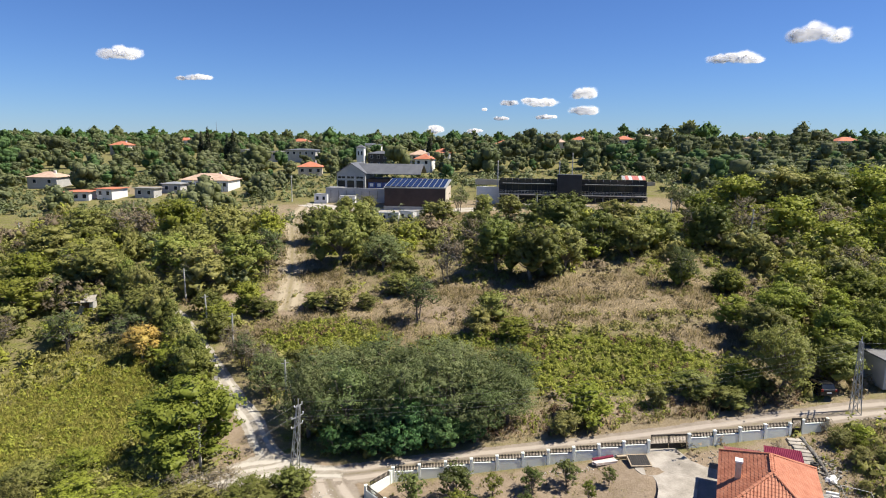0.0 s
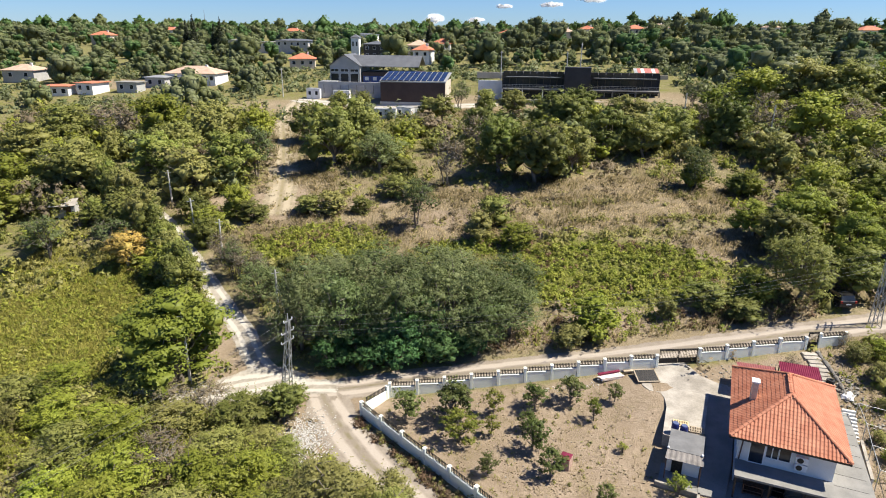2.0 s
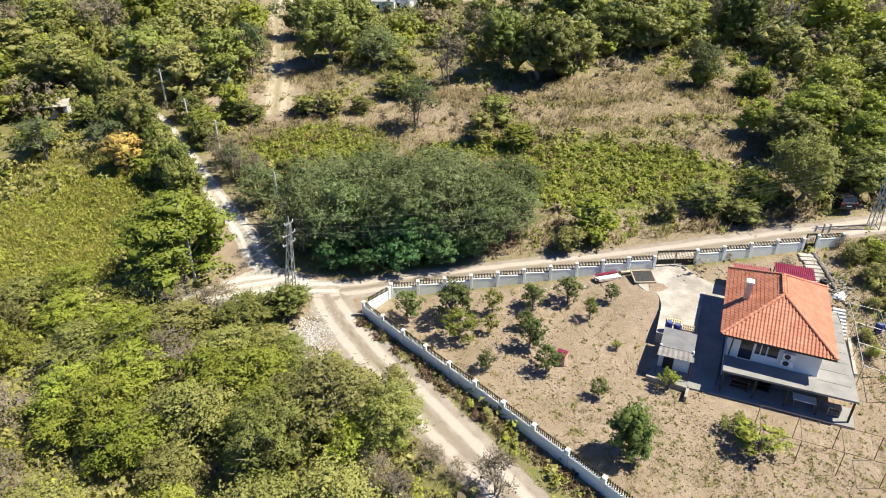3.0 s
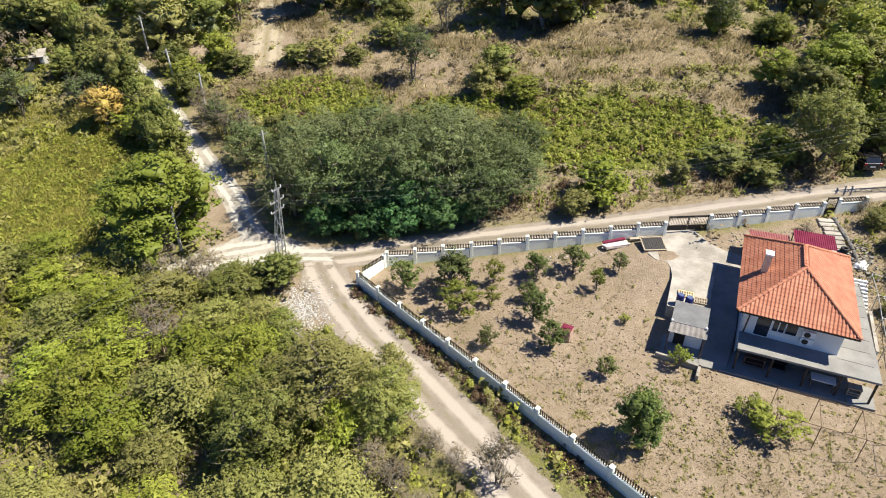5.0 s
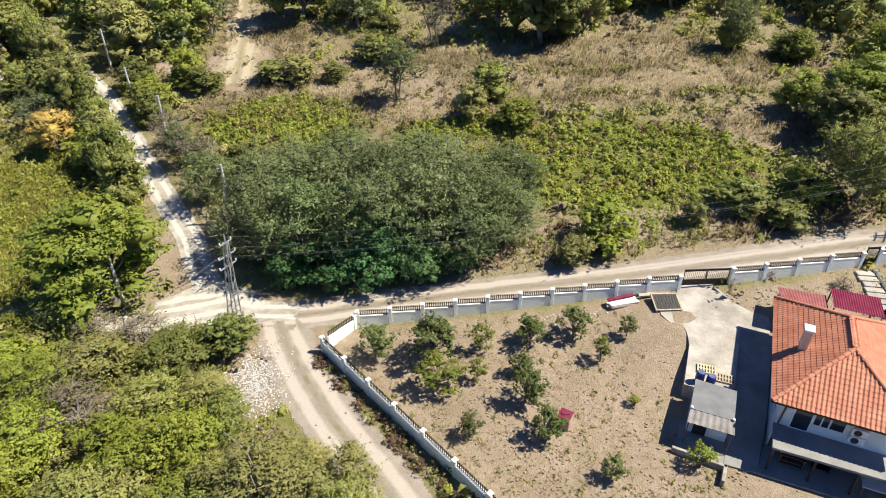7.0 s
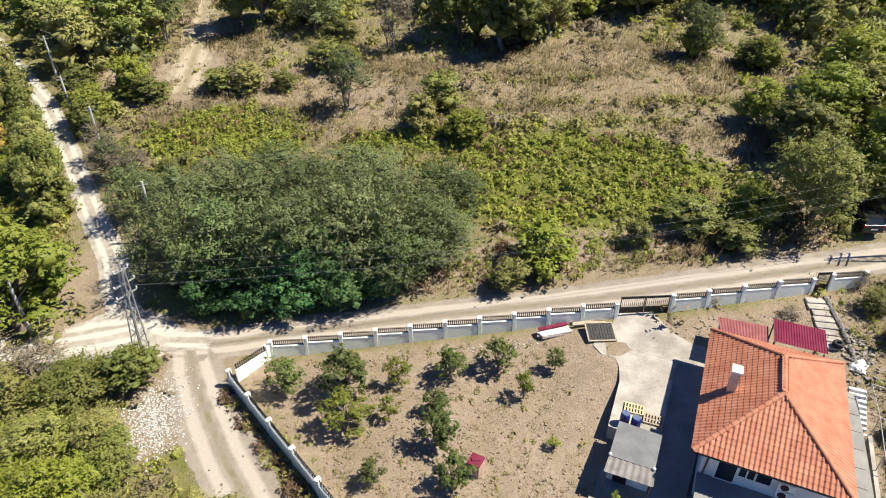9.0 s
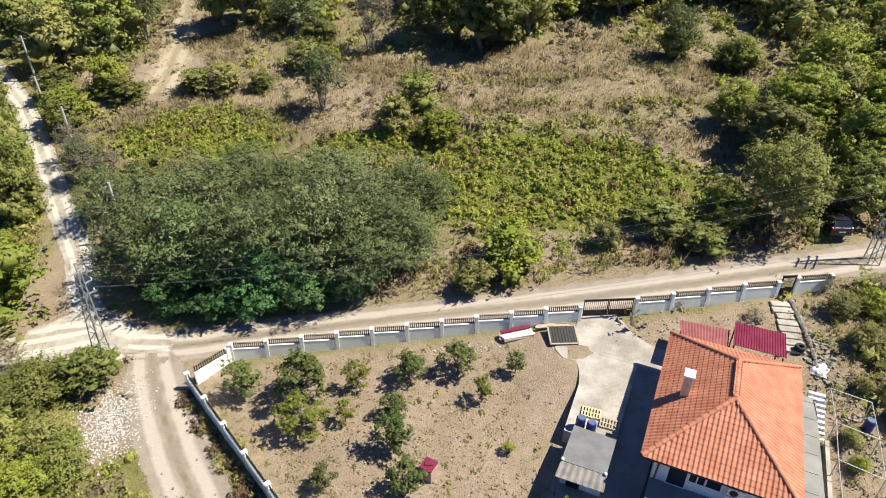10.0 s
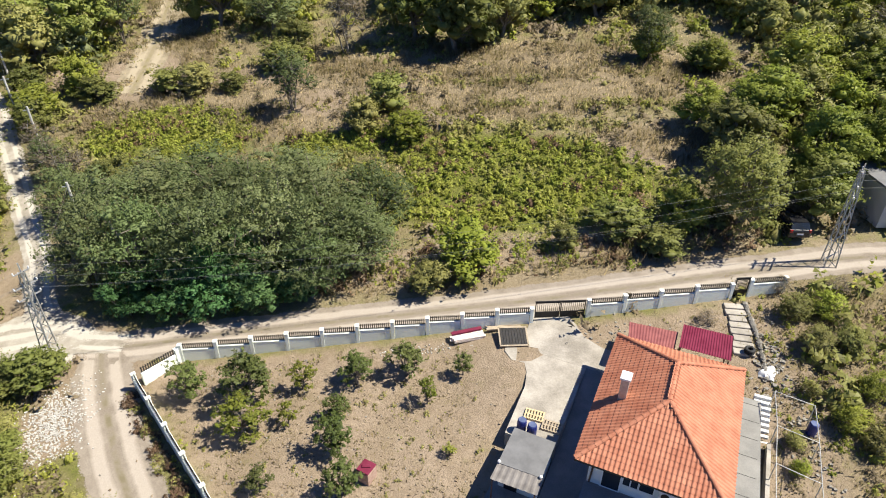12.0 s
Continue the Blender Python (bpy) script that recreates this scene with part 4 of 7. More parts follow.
RUSSET = leafy("withered_weeds", (0.15, 0.095, 0.06), (0.27, 0.18, 0.115), (0.22, 0.16, 0.09), 0.2)
x, y, rng = scatter(13, 12500, -62, 30, 34, 76, lambda x, y: clear(x, y) * np.clip(bramble(x, y) * 1.1 - 0.1, 0, 1))
w = rng.uniform(0.7, 1.9, len(x)) * np.where(x < -34, 0.9, 1.0)
tall = w * rng.uniform(0.36, 0.62, len(x)) * np.where(x < -34, 0.75, 1.0)
patch = 0.6 * np.sin(x * 0.42 + 1.9 * np.sin(y * 0.31)) + 0.6 * np.sin(y * 0.7 + 1.4 * np.sin(x * 0.27)) + rng.normal(size=len(x)) * 0.45
patch = np.where(x < -34, patch * 0.6 - 0.15, patch)
for low, high, mat, label in ((-9, -0.9, LEAF_MID, "green brambles over the field"), (-0.9, 0.75, LEAF_BRAMBLE, "leafy yellow-green brambles over the field"), (0.75, 1.1, RUSSET, "withered brown weeds among brambles"), (1.1, 9, LEAF_LIME, "bright lime-green weeds over the field")):
    pick = (patch >= low) & (patch < high)
    clumps("bramble_patch", 34, x[pick], y[pick], w[pick], tall[pick], 40, 0.125, mat, label, "brambles", lobes=2)
MEADOW = leafy("meadow_grass", (0.30, 0.38, 0.05), (0.46, 0.53, 0.095), (0.50, 0.48, 0.14), 0.3)
x, y, rng = scatter(81, 26000, -66, -34, 30, 62, lambda x, y: clear(x, y) * np.maximum(oval(x, y, -48, 46, 12, 14), 0.25))
tufts("meadow_grass", 82, x, y, rng.uniform(0.3, 0.75, len(x)), 8, MEADOW, "rank bright green meadow grass", thick=0.06, fan=0.32, lean_=(0.4, 1.2))
x, y, rng = scatter(83, 420, -62, -36, 34, 60, lambda x, y: clear(x, y, 1.0) * oval(x, y, -48, 47, 13, 14))
w = rng.uniform(0.8, 2.4, len(x))
clumps("meadow_weeds", 84, x, y, w, w * 0.4, 70, 0.12, LEAF_LIME, "bright green leafy weeds in the meadow", "weeds")
STRAW_PALE = leafy("pale_straw", (0.47, 0.41, 0.25), (0.68, 0.60, 0.41), (0.48, 0.41, 0.23), 0.25)
STRAW_OLIVE = leafy("olive_grass", (0.22, 0.215, 0.10), (0.37, 0.355, 0.19), (0.31, 0.255, 0.14), 0.25)
x, y, rng = scatter(15, 54000, -62, 60, 44, 134, lambda x, y: clear(x, y) * np.clip(dry_field(x, y) + np.where((x > -42) & (x < 40) & (y < 98), 0.45, 0.08) * (1 - bramble(x, y)), 0, 1) * (1 - 0.92 * worn_slope(x, y)))
wave = np.sin(x * 0.35 + 1.5 * np.sin(y * 0.3)) + np.sin(y * 0.8 + 1.2 * np.sin(x * 0.21)) + rng.normal(size=len(x)) * 0.5
tall = rng.uniform(0.3, 0.75, len(x)) * (1 + 0.35 * np.clip(wave, -1, 1))
dry = wave < -0.05
tufts("dry_grass", 16, x[dry], y[dry], tall[dry], 7, STRAW_PALE, "tall dry straw-coloured grass on the open slope", thick=0.045, fan=0.34)
tufts("olive_grass", 35, x[~dry], y[~dry], tall[~dry] * 1.2, 7, STRAW_OLIVE, "olive and brown grass on the open slope", thick=0.045, fan=0.34)
x, y, rng = scatter(17, 2200, -60, 60, 60, 130, lambda x, y: clear(x, y) * dry_field(x, y) * 0.5 * (np.sin(x * 0.3 + np.sin(y * 0.4)) * np.sin(y * 0.55) > -0.1))
w = rng.uniform(0.6, 2.2, len(x))
clumps("field_weeds", 18, x, y, w, w * 0.5, 55, 0.10, LEAF_MID, "olive-green weeds in the dry field", "weeds")
x, y, rng = scatter(19, 13000, -12, 30, 12, 46, lambda x, y: smooth(0.3, 1.0, in_yard(x, y)) * (0.4 + 0.6 * smooth(29, 21, y) + 0.5 * smooth(0.9, 0.3, in_yard(x, y))) * (1 - oval(x, y, 18.5, 34, 8.5, 9.5)) * (1 - oval(x, y, 14, 40, 5, 5)))
w = rng.uniform(0.15, 0.6, len(x))
half = rng.random(len(x)) < 0.72
tufts("yard_grass", 20, x[half], y[half], w[half] * 0.55, 9, STRAW, "short dry straw grass on the bare yard", thick=0.03)
clumps("yard_weeds", 24, x[~half], y[~half], w[~half], w[~half] * 0.5, 30, 0.045, LEAF_MID, "low green weeds on the bare yard", "weeds")
# clearings round the village houses: x, y and half-width
HOMES = [(-100, 168, 9), (-109, 160, 6), (-125, 148, 9), (-112, 153, 6), (-155, 166, 8), (-70, 232, 3), (-62, 236, 7), (-42, 222, 5), (-50, 265, 9), (-82, 207, 6), (-130, 262, 7), (-113, 263, 14), (-95, 330, 9), (-155, 262, 4), (-142, 262, 4), (9, 330, 6), (22, 360, 5), (45, 345, 6), (62, 380, 6), (150, 330, 7), (165, 300, 6), (176, 260, 7), (190, 290, 7), (205, 330, 5), (-190, 230, 6), (-205, 260, 6), (-185, 205, 6)]
x, y, rng = scatter(26, 2000, -190, 130, 122, 205, lambda x, y: np.where((x > -64) & (x < 34) & (y > 136) & (y < 172), 0.0, 0.9) * (1 - 0.85 * dry_field(x, y)) * smooth(-40, 20, np.abs(x + 15) + (y - 122)))
near_home = np.zeros(len(x), bool)
for hx, hy, half in HOMES:
    near_home |= (y > hy - half * 0.6 - 4) & (y < hy + 9) & (np.abs(x - 2 - (hx - 2) * (y + 16) / (hy + 16)) < half + 2)
x, y = x[~near_home], y[~near_home]
w = rng.uniform(2.0, 5.5, len(x))
clumps("garden_hedge", 27, x, y, w, w * rng.uniform(0.4, 0.8, len(x)), 52, 0.42, LEAF_FAR, "overgrown hedges and bushes between village gardens", "hedge")

# ragged growth between the yard wall and the track
rng = np.random.default_rng(31)
t = rng.random(230)
side = rng.uniform(0.35, 1.35, 230)
x, y = -12.2 + 17.4 * t * 1.15 - 0.65 * side, 34.0 - 14.7 * t * 1.15 - 0.76 * side
w = rng.uniform(0.4, 1.1, 230)
pick = rng.random(230) < 0.86
# withered brown like RUSSET, darkened to paint in the shadow of the wall
VERGE = leafy("shadowed_dead_verge_weeds", (0.10, 0.065, 0.045), (0.19, 0.13, 0.085), (0.16, 0.115, 0.07), 0.2)
clumps("verge_weeds", 32, x[pick], y[pick], w[pick], w[pick] * 0.5, 90, 0.055, VERGE, "withered brown weeds along the wall, colour darkened for its shadow", "weeds")
clumps("verge_weeds", 33, x[~pick], y[~pick], w[~pick], w[~pick] * 0.8, 90, 0.055, LEAF_MID, "green weeds along the wall", "weeds")


# dry and grey-green bushes in the field
x, y, rng = scatter(66, 900, -55, 45, 66, 92, lambda x, y: clear(x, y) * dry_field(x, y) * 0.45)
w = rng.uniform(1.0, 3.2, len(x))
pick = rng.random(len(x)) < 0.5
clumps("field_bushes", 67, x[pick], y[pick], w[pick], w[pick] * 0.4, 120, 0.10, LEAF_DULL, "dry brown low bushes in the field", "bushes")
clumps("field_bushes", 68, x[~pick], y[~pick], w[~pick], w[~pick] * 0.42, 120, 0.10, STRAW_OLIVE, "dull olive low bushes in the field", "bushes")

# green bushes along the terrace edges of the field
rng = np.random.default_rng(88)
x = np.concatenate([rng.uniform(-1, 22, 60), rng.uniform(4, 26, 34), rng.uniform(-8, 12, 24)])
y = np.concatenate([68.4 + 0.06 * (x[:60] - 4), 73.2 + 0.05 * (x[60:94] - 10), 78.0 + 0.04 * x[94:]]) + rng.normal(size=118) * 0.45
w = rng.uniform(0.9, 2.3, 118)
clumps("terrace_bushes", 89, x, y, w, w * 0.55, 90, 0.11, LEAF_MID, "green bushes along a terrace edge", "bushes")

# rank growth below the track
x, y, rng = scatter(71, 2600, -46, 6, 4, 34, lambda x, y: clear(x, y) * 0.8 * (1 - oval(x, y, -16.0, 30.6, 2.2, 3.2, 20)))
w = rng.uniform(0.6, 2.0, len(x))
mix = rng.random(len(x)) + 0.4 * np.sin(x * 0.5 + y * 0.3)
for low, high, mat, label in ((-9, 0.35, LEAF_MID, "green weeds and saplings below the track"), (0.35, 0.8, LEAF_BRAMBLE, "yellow-green weeds below the track"), (0.8, 9, LEAF_DULL, "dry weeds below the track")):
    pick = (mix >= low) & (mix < high)
    clumps("rank_weeds", 72, x[pick], y[pick], w[pick], w[pick] * 0.65, 60, 0.085, mat, label, "weeds")

# weeds and dry brush on the bank above the lane
x, y, rng = scatter(61, 1500, -24, 34, 40, 56, lambda x, y: clear(x, y) * smooth(0.4, 1.2, y - 41.3 - 0.245 * (x + 10)) * (1 - smooth(4.0, 6.5, y - 41.3 - 0.245 * (x + 10))))
w = rng.uniform(0.5, 1.7, len(x))
mix = rng.random(len(x)) + 0.35 * np.sin(x * 0.6)
for low, high, mat, label in ((-9, 0.4, RUSSET, "withered brown weeds on the lane bank"), (0.4, 0.75, LEAF_MID, "green weeds on the lane bank"), (0.75, 9, LEAF_BRAMBLE, "yellow-green weeds on the lane bank")):
    pick = (mix >= low) & (mix < high)
    clumps("bank_weeds", 62, x[pick], y[pick], w[pick], w[pick] * 0.6, 60, 0.085, mat, label, "weeds")

# rank growth in the garden strip beside the stone path
x, y, rng = scatter(63, 420, 28.6, 40, 18, 47, lambda x, y: 0.35 + 0.65 * (np.sin(x * 1.1 + np.sin(y * 0.6)) * np.sin(y * 0.5) > -0.2))
w = rng.uniform(0.4, 1.5, len(x))
pick = rng.random(len(x)) < 0.6
clumps("garden_weeds", 64, x[pick], y[pick], w[pick], w[pick] * 0.6, 70, 0.07, LEAF_BRIGHT, "rank green garden weeds beside the stone path", "weeds")
clumps("garden_weeds", 65, x[~pick], y[~pick], w[~pick], w[~pick] * 0.6, 70, 0.07, LEAF_DULL, "dry brown garden weeds beside the stone path", "weeds")


x, y, rng = scatter(85, 5200, 27.4, 44, 16, 49, lambda x, y: 0.4 + 0.5 * smooth(31, 33, x))
mix = np.sin(x * 0.8) + np.sin(y * 0.6 + x * 0.3) + rng.normal(size=len(x)) * 0.6
tufts("garden_grass", 86, x[mix < 0.3], y[mix < 0.3], rng.uniform(0.2, 0.6, (mix < 0.3).sum()), 7, STRAW_OLIVE, "dry olive grass in the overgrown garden", thick=0.035, fan=0.25)
tufts("garden_grass", 87, x[mix >= 0.3], y[mix >= 0.3], rng.uniform(0.2, 0.6, (mix >= 0.3).sum()), 7, STRAW, "dry brown grass in the overgrown garden", thick=0.035, fan=0.25)


def far_woods(seed, count, y0, y1, mat, name, many_blades, size, label, big=1.0):
    """Woods and gardens on the plateau, as one mesh of crowns."""
    rng = np.random.default_rng(seed)
    y = y0 * (y1 / y0) ** rng.random(count)
    x = rng.uniform(-1.2, 0.95, count) * (y + 16)
    keep = ((x < -75) | (x > 42)) | (y > 190)
    keep &= dry_field(x, y) < 0.3
    keep &= np.sin(x * 0.045 + np.sin(y * 0.03) * 2) + np.sin(y * 0.06 + x * 0.02) + rng.normal(size=count) * 0.8 > -1.2
    for hx, hy, half in HOMES:
        keep &= ~((y > hy - 24) & (y < hy + 9) & (np.abs(x - 2 - (hx - 2) * (y + 16) / (hy + 16)) < half * 0.85 + 2))
    x, y = x[keep], y[keep]
    w = rng.lognormal(1.62, 0.3, len(x)) * big * (1 + y / 1200)
    tall = w * rng.uniform(0.7, 1.25, len(x))
    many = 10 if y0 < 200 else 6
    rad, up = np.repeat(w, many), np.repeat(tall, many)
    v = unit_rows(rng.normal(size=(len(rad), 3)))
    heart = np.repeat(np.stack([x, y, land(x, y) + tall * 0.42], 1), many, 0)
    centre = heart + v * np.stack([rad, rad, up], 1) * rng.uniform(0.18, 0.36, (len(rad), 1))
    radius = np.stack([rad, rad, up], 1) * (0.19 if y0 < 200 else 0.24) * (0.75 + 0.6 * rng.random((len(rad), 1)))
    a = leaves(rng, centre, radius, len(x) * many_blades, size, heart, inner=0.72, up=0.5, lowest=-0.05)
    co, faces, normals, pick = gathered(a, dense_heart(rng, centre, radius, 20 if y0 < 200 else 8, 0.8))
    tone = rng.random(len(centre))[pick]
    grow = np.repeat(1 + np.hypot(co[::3, 0], co[::3, 1]) / 900, 3)[:, None]
    mid = co.reshape(-1, 3, 3).mean(1).repeat(3, 0)
    ob = toned(tagged(meshed(name, mid + (co - mid) * grow, faces, mat, None, False, normals), label, "woods", kind="stuff"), tone)
    tinted(ob, rng, pick // many)
    return ob


far_woods(21, 640, 125, 460, LEAF_FAR, "far_woods", 70, 0.30, "green wooded plateau with village gardens")
far_woods(22, 900, 130, 460, LEAF_FAR, "far_woods", 70, 0.30, "dark green woods on the plateau")
far_woods(25, 700, 125, 360, LEAF_GREY, "far_woods", 70, 0.30, "grey-green trees in village gardens", 0.95)
far_woods(23, 1200, 380, 2200, LEAF_FAR, "far_woods", 40, 0.5, "distant dark woods along the skyline", 1.15)
far_woods(28, 1200, 380, 2200, LEAF_DEEP, "far_woods", 40, 0.5, "distant deep green woods along the skyline", 1.15)
far_woods(29, 500, 140, 460, LEAF_DEEP, "far_woods", 70, 0.30, "deep green trees between village gardens")


# ---- yard wall and gates ----
def wall_run(a, b, bays, label, end_post=True):
    """A low rendered wall with posts and iron railings, stepping with the ground."""
    a, b = np.array(a, float), np.array(b, float)
    fence = thing("yard_wall", label, "wall", (a[0], a[1], 0))
    base = fence.matrix_basis.inverted()
    d = (b - a) / np.linalg.norm(b - a)
    turn = math.degrees(math.atan2(d[1], d[0]))
    step = np.linalg.norm(b - a) / bays
    shapes = {}

    def piece(name, mat, x, y, z, build, label=""):
        """The same mesh serves every bay."""
        if name not in shapes:
            bm = bmesh.new()
            build(bm)
            shapes[name] = part(name, bm, mat, fence, label, 0.0 if name == "railing" else 0.012)
            ob = shapes[name]
        else:
            ob = shapes[name].copy()
            scene.collection.objects.link(ob)
        ob.matrix_basis = base @ pose(x, y, z, 0, 0, turn)

    def post(bm):
        box(bm, 0, 0, 0.42, 0.25, 0.28, 1.96)
        box(bm, 0, 0, 1.42, 0.30, 0.33, 0.05)

    def panel(bm):
        box(bm, 0, 0, 0.2, step - 0.3, 0.2, 1.6)
        box(bm, 0, 0, 1.01, step - 0.3, 0.23, 0.04)

    def railing(bm):
        for i in range(15):
            box(bm, (step - 0.48) * (i / 14 - 0.5), 0, 1.27, 0.07, 0.035, 0.5)
        for z in (1.1, 1.4):
            box(bm, 0, 0, z, step - 0.3, 0.025, 0.035)

    for k in range(bays + (1 if end_post else 0)):
        p = a + d * step * k
        q = a + d * step * min(k, bays - 1)
        g = (height(*q) + height(*(q + d * step))) / 2 - 0.04
        piece("post", WALL_MINT, p[0], p[1], g, post)
        if k < bays:
            m = p + d * step / 2
            piece("panel", WALL_MINT, m[0], m[1], g, panel)
            piece("railing", IRON, m[0], m[1], g, railing, "dark iron railing")
    return fence


wall_run((-10.4, 36.8), (13.3, 42.75), 10, "mint-white rendered yard wall with dark iron railings")
wall_run((17.2, 43.75), (27.2, 46.6), 4, "mint-white rendered yard wall beside the gate")
wall_run((28.5, 46.95), (31.0, 47.7), 1, "short mint-white yard wall by the side gate")
wall_run((-12.2, 34.0), (13.96, 11.995), 12, "long white rendered yard wall along the track")
wall_run((-10.6, 36.6), (-12.0, 34.25), 1, "white rendered yard wall at the corner", False)


def iron_gate(name, label, a, b, leaves_, tall):
    a, b = np.array(a, float), np.array(b, float)
    d = (b - a) / np.linalg.norm(b - a)
    turn = math.degrees(math.atan2(d[1], d[0]))
    g = max(height(*a), height(*b)) + 0.06
    gate = thing(name, label, "gate", (a[0], a[1], g), turn=turn)
    w = np.linalg.norm(b - a)
    bm = bmesh.new()
    box(bm, w / 2, 0, tall + 0.06, w, 0.08, 0.07)
    part("lintel", bm, IRON, gate)
    for k in range(leaves_):
        bm = bmesh.new()
        lw = w / leaves_ - 0.06
        for z in (0.05, 0.5, tall - 0.05):
            box(bm, lw / 2, 0, z, lw, 0.05, 0.06)
        for x in (0.02, lw - 0.02):
            box(bm, x, 0, tall / 2, 0.06, 0.05, tall)
        for i in range(1, 12):
            box(bm, lw * i / 12, 0, 0.5 + (tall - 0.5) / 2, 0.025, 0.02, tall - 0.5)
        leaf = part("gate_leaf", bm, IRON, gate)
        leaf.location = (0.03 + k * w / leaves_, 0, 0)
        bm = bmesh.new()
        box(bm, lw / 2, 0.01, 0.275, lw - 0.1, 0.012, 0.4)
        part("kick_plate", bm, IRON, leaf)
    return gate


iron_gate("yard_gate", "closed dark iron double gate between white posts", (13.5, 42.85), (17.0, 43.68), 2, 1.35)
iron_gate("side_gate", "narrow dark iron gate in the yard wall", (27.35, 46.65), (28.4, 46.93), 1, 1.5)

# ---- paving by the house ----
HOUSE = pose(16.0, 29.3, 0, 0, 0, -15.5)


def home(x, y, z=0.0):
    return HOUSE @ Vector((x, y, z))


def paving(name, corners, mat, label, thick=0.5):
    """A slab with given top corners (house plan: along x, along y, height)."""
    bm = bmesh.new()
    top = [bm.verts.new(home(*c)) for c in corners]
    face = bm.faces.new(top)
    if face.normal.z < 0:
        face.normal_flip()
    low = bmesh.ops.extrude_face_region(bm, geom=[face])["geom"]
    bmesh.ops.translate(bm, vec=(0, 0, -thick), verts=[v for v in low if isinstance(v, bmesh.types.BMVert)])
    bmesh.ops.recalc_face_normals(bm, faces=bm.faces[:])
    return tagged(part(name, bm, mat), label, "paving", kind="structure")


paving("pavement", [(x, y, 0.28 + 0.0194 * (y - 2.4)) for x, y in ((-6.9, 8.9), (-6.2, 8.3), (-5.3, 8.35), (-4.9, 7.6), (-4.6, 6.4), (-4.45, 2.4), (-1.5, 2.4), (-1.5, 9.6), (-7.05, 9.6))], CONCRETE, "pale concrete yard paving beside the house", 1.6)
paving("pavement", [(x, y, 0.42 + 0.1064 * (y - 9.61)) for x, y in ((-7.05, 9.61), (0.3, 9.61), (0.5, 10.6), (0.2, 11.6), (-2.5, 14.3), (-6.3, 13.2), (-6.2, 11.6), (-6.6, 10.4))], CONCRETE, "pale concrete yard paving inside the gate", 1.6)
paving("pavement", [(-1.48, 9.6, 0.4), (-1.48, 2.4, -0.5), (0.6, 2.4, -0.5), (0.6, 9.7, 0.43)], OLD_CONCRETE, "grey concrete drive sloping beside the house", 1.0)
paving("pavement", [(-1.48, 2.4, -0.5), (-1.48, -1.9, -1.0), (0.3, -1.75, -1.0), (9.4, -1.45, -1.0), (9.4, 0.7, -1.0), (0.6, 0.7, -1.0), (0.6, 2.4, -0.5)], OLD_CONCRETE, "grey concrete floor below the terrace", 0.8)
paving("pavement", [(-4.2, 0.5, -0.95), (-4.2, -2.0, -0.95), (-1.5, -2.0, -0.95), (-1.5, 0.5, -0.95)], OLD_CONCRETE, "grey concrete threshold before the shed", 0.6)
bm = bmesh.new()
for a, b in (((-4.3, -2.1), (-1.4, -2.25)), ((-1.4, -2.25), (-1.45, -3.3))):
    p, q = home(*a), home(*b)
    box(bm, (p.x + q.x) / 2, (p.y + q.y) / 2, -0.95, (q - p).length + 0.2, 0.2, 0.5, math.degrees(math.atan2(q.y - p.y, q.x - p.x)))
tagged(part("kerb", bm, CONCRETE, bevel=0.02), "pale concrete kerb at the yard's edge", "kerb", kind="structure")


# ---- the house ----
def slab(name, corners, z, thick, mat, parent, label=""):
    """A flat plate with its plan and top height, in the thing's own frame."""
    bm = bmesh.new()
    f = bm.faces.new([bm.verts.new((x, y, z)) for x, y in corners])
    f.normal_update()
    if f.normal.z < 0:
        f.normal_flip()
    low = bmesh.ops.extrude_face_region(bm, geom=[f])["geom"]
    bmesh.ops.translate(bm, vec=(0, 0, -thick), verts=[v for v in low if isinstance(v, bmesh.types.BMVert)])
    bmesh.ops.recalc_face_normals(bm, faces=bm.faces[:])
    return part(name, bm, mat, parent, label)


def hip_roof(name, x0, y0, x1, y1, eave, rise, mat, parent, thick=0.12):
    """A hipped roof body over a rectangle."""
    half = min(x1 - x0, y1 - y0) / 2
    if x1 - x0 < y1 - y0:
        r = [((x0 + x1) / 2, y0 + half), ((x0 + x1) / 2, y1 - half)]
    else:
        r = [(x0 + half, (y0 + y1) / 2), (x1 - half, (y0 + y1) / 2)]
    bm = bmesh.new()
    a = [bm.verts.new((x, y, eave)) for x, y in ((x0, y0), (x1, y0), (x1, y1), (x0, y1))]
    low = [bm.verts.new((x, y, eave - thick)) for x, y in ((x0, y0), (x1, y0), (x1, y1), (x0, y1))]
    p, q = (bm.verts.new((*v, eave + rise)) for v in r)
    if x1 - x0 < y1 - y0:
        sides = [(a[0], a[1], p), (a[1], a[2], q, p), (a[2], a[3], q), (a[3], a[0], p, q)]
    else:
        sides = [(a[0], a[1], q, p), (a[1], a[2], q), (a[2], a[3], p, q), (a[3], a[0], p)]
    for s in sides:
        bm.faces.new(s)
    for k in range(4):
        bm.faces.new((low[k], low[(k + 1) % 4], a[(k + 1) % 4], a[k]))
    bm.faces.new(low[::-1])
    bmesh.ops.recalc_face_normals(bm, faces=bm.faces[:])
    return part(name, bm, mat, parent)


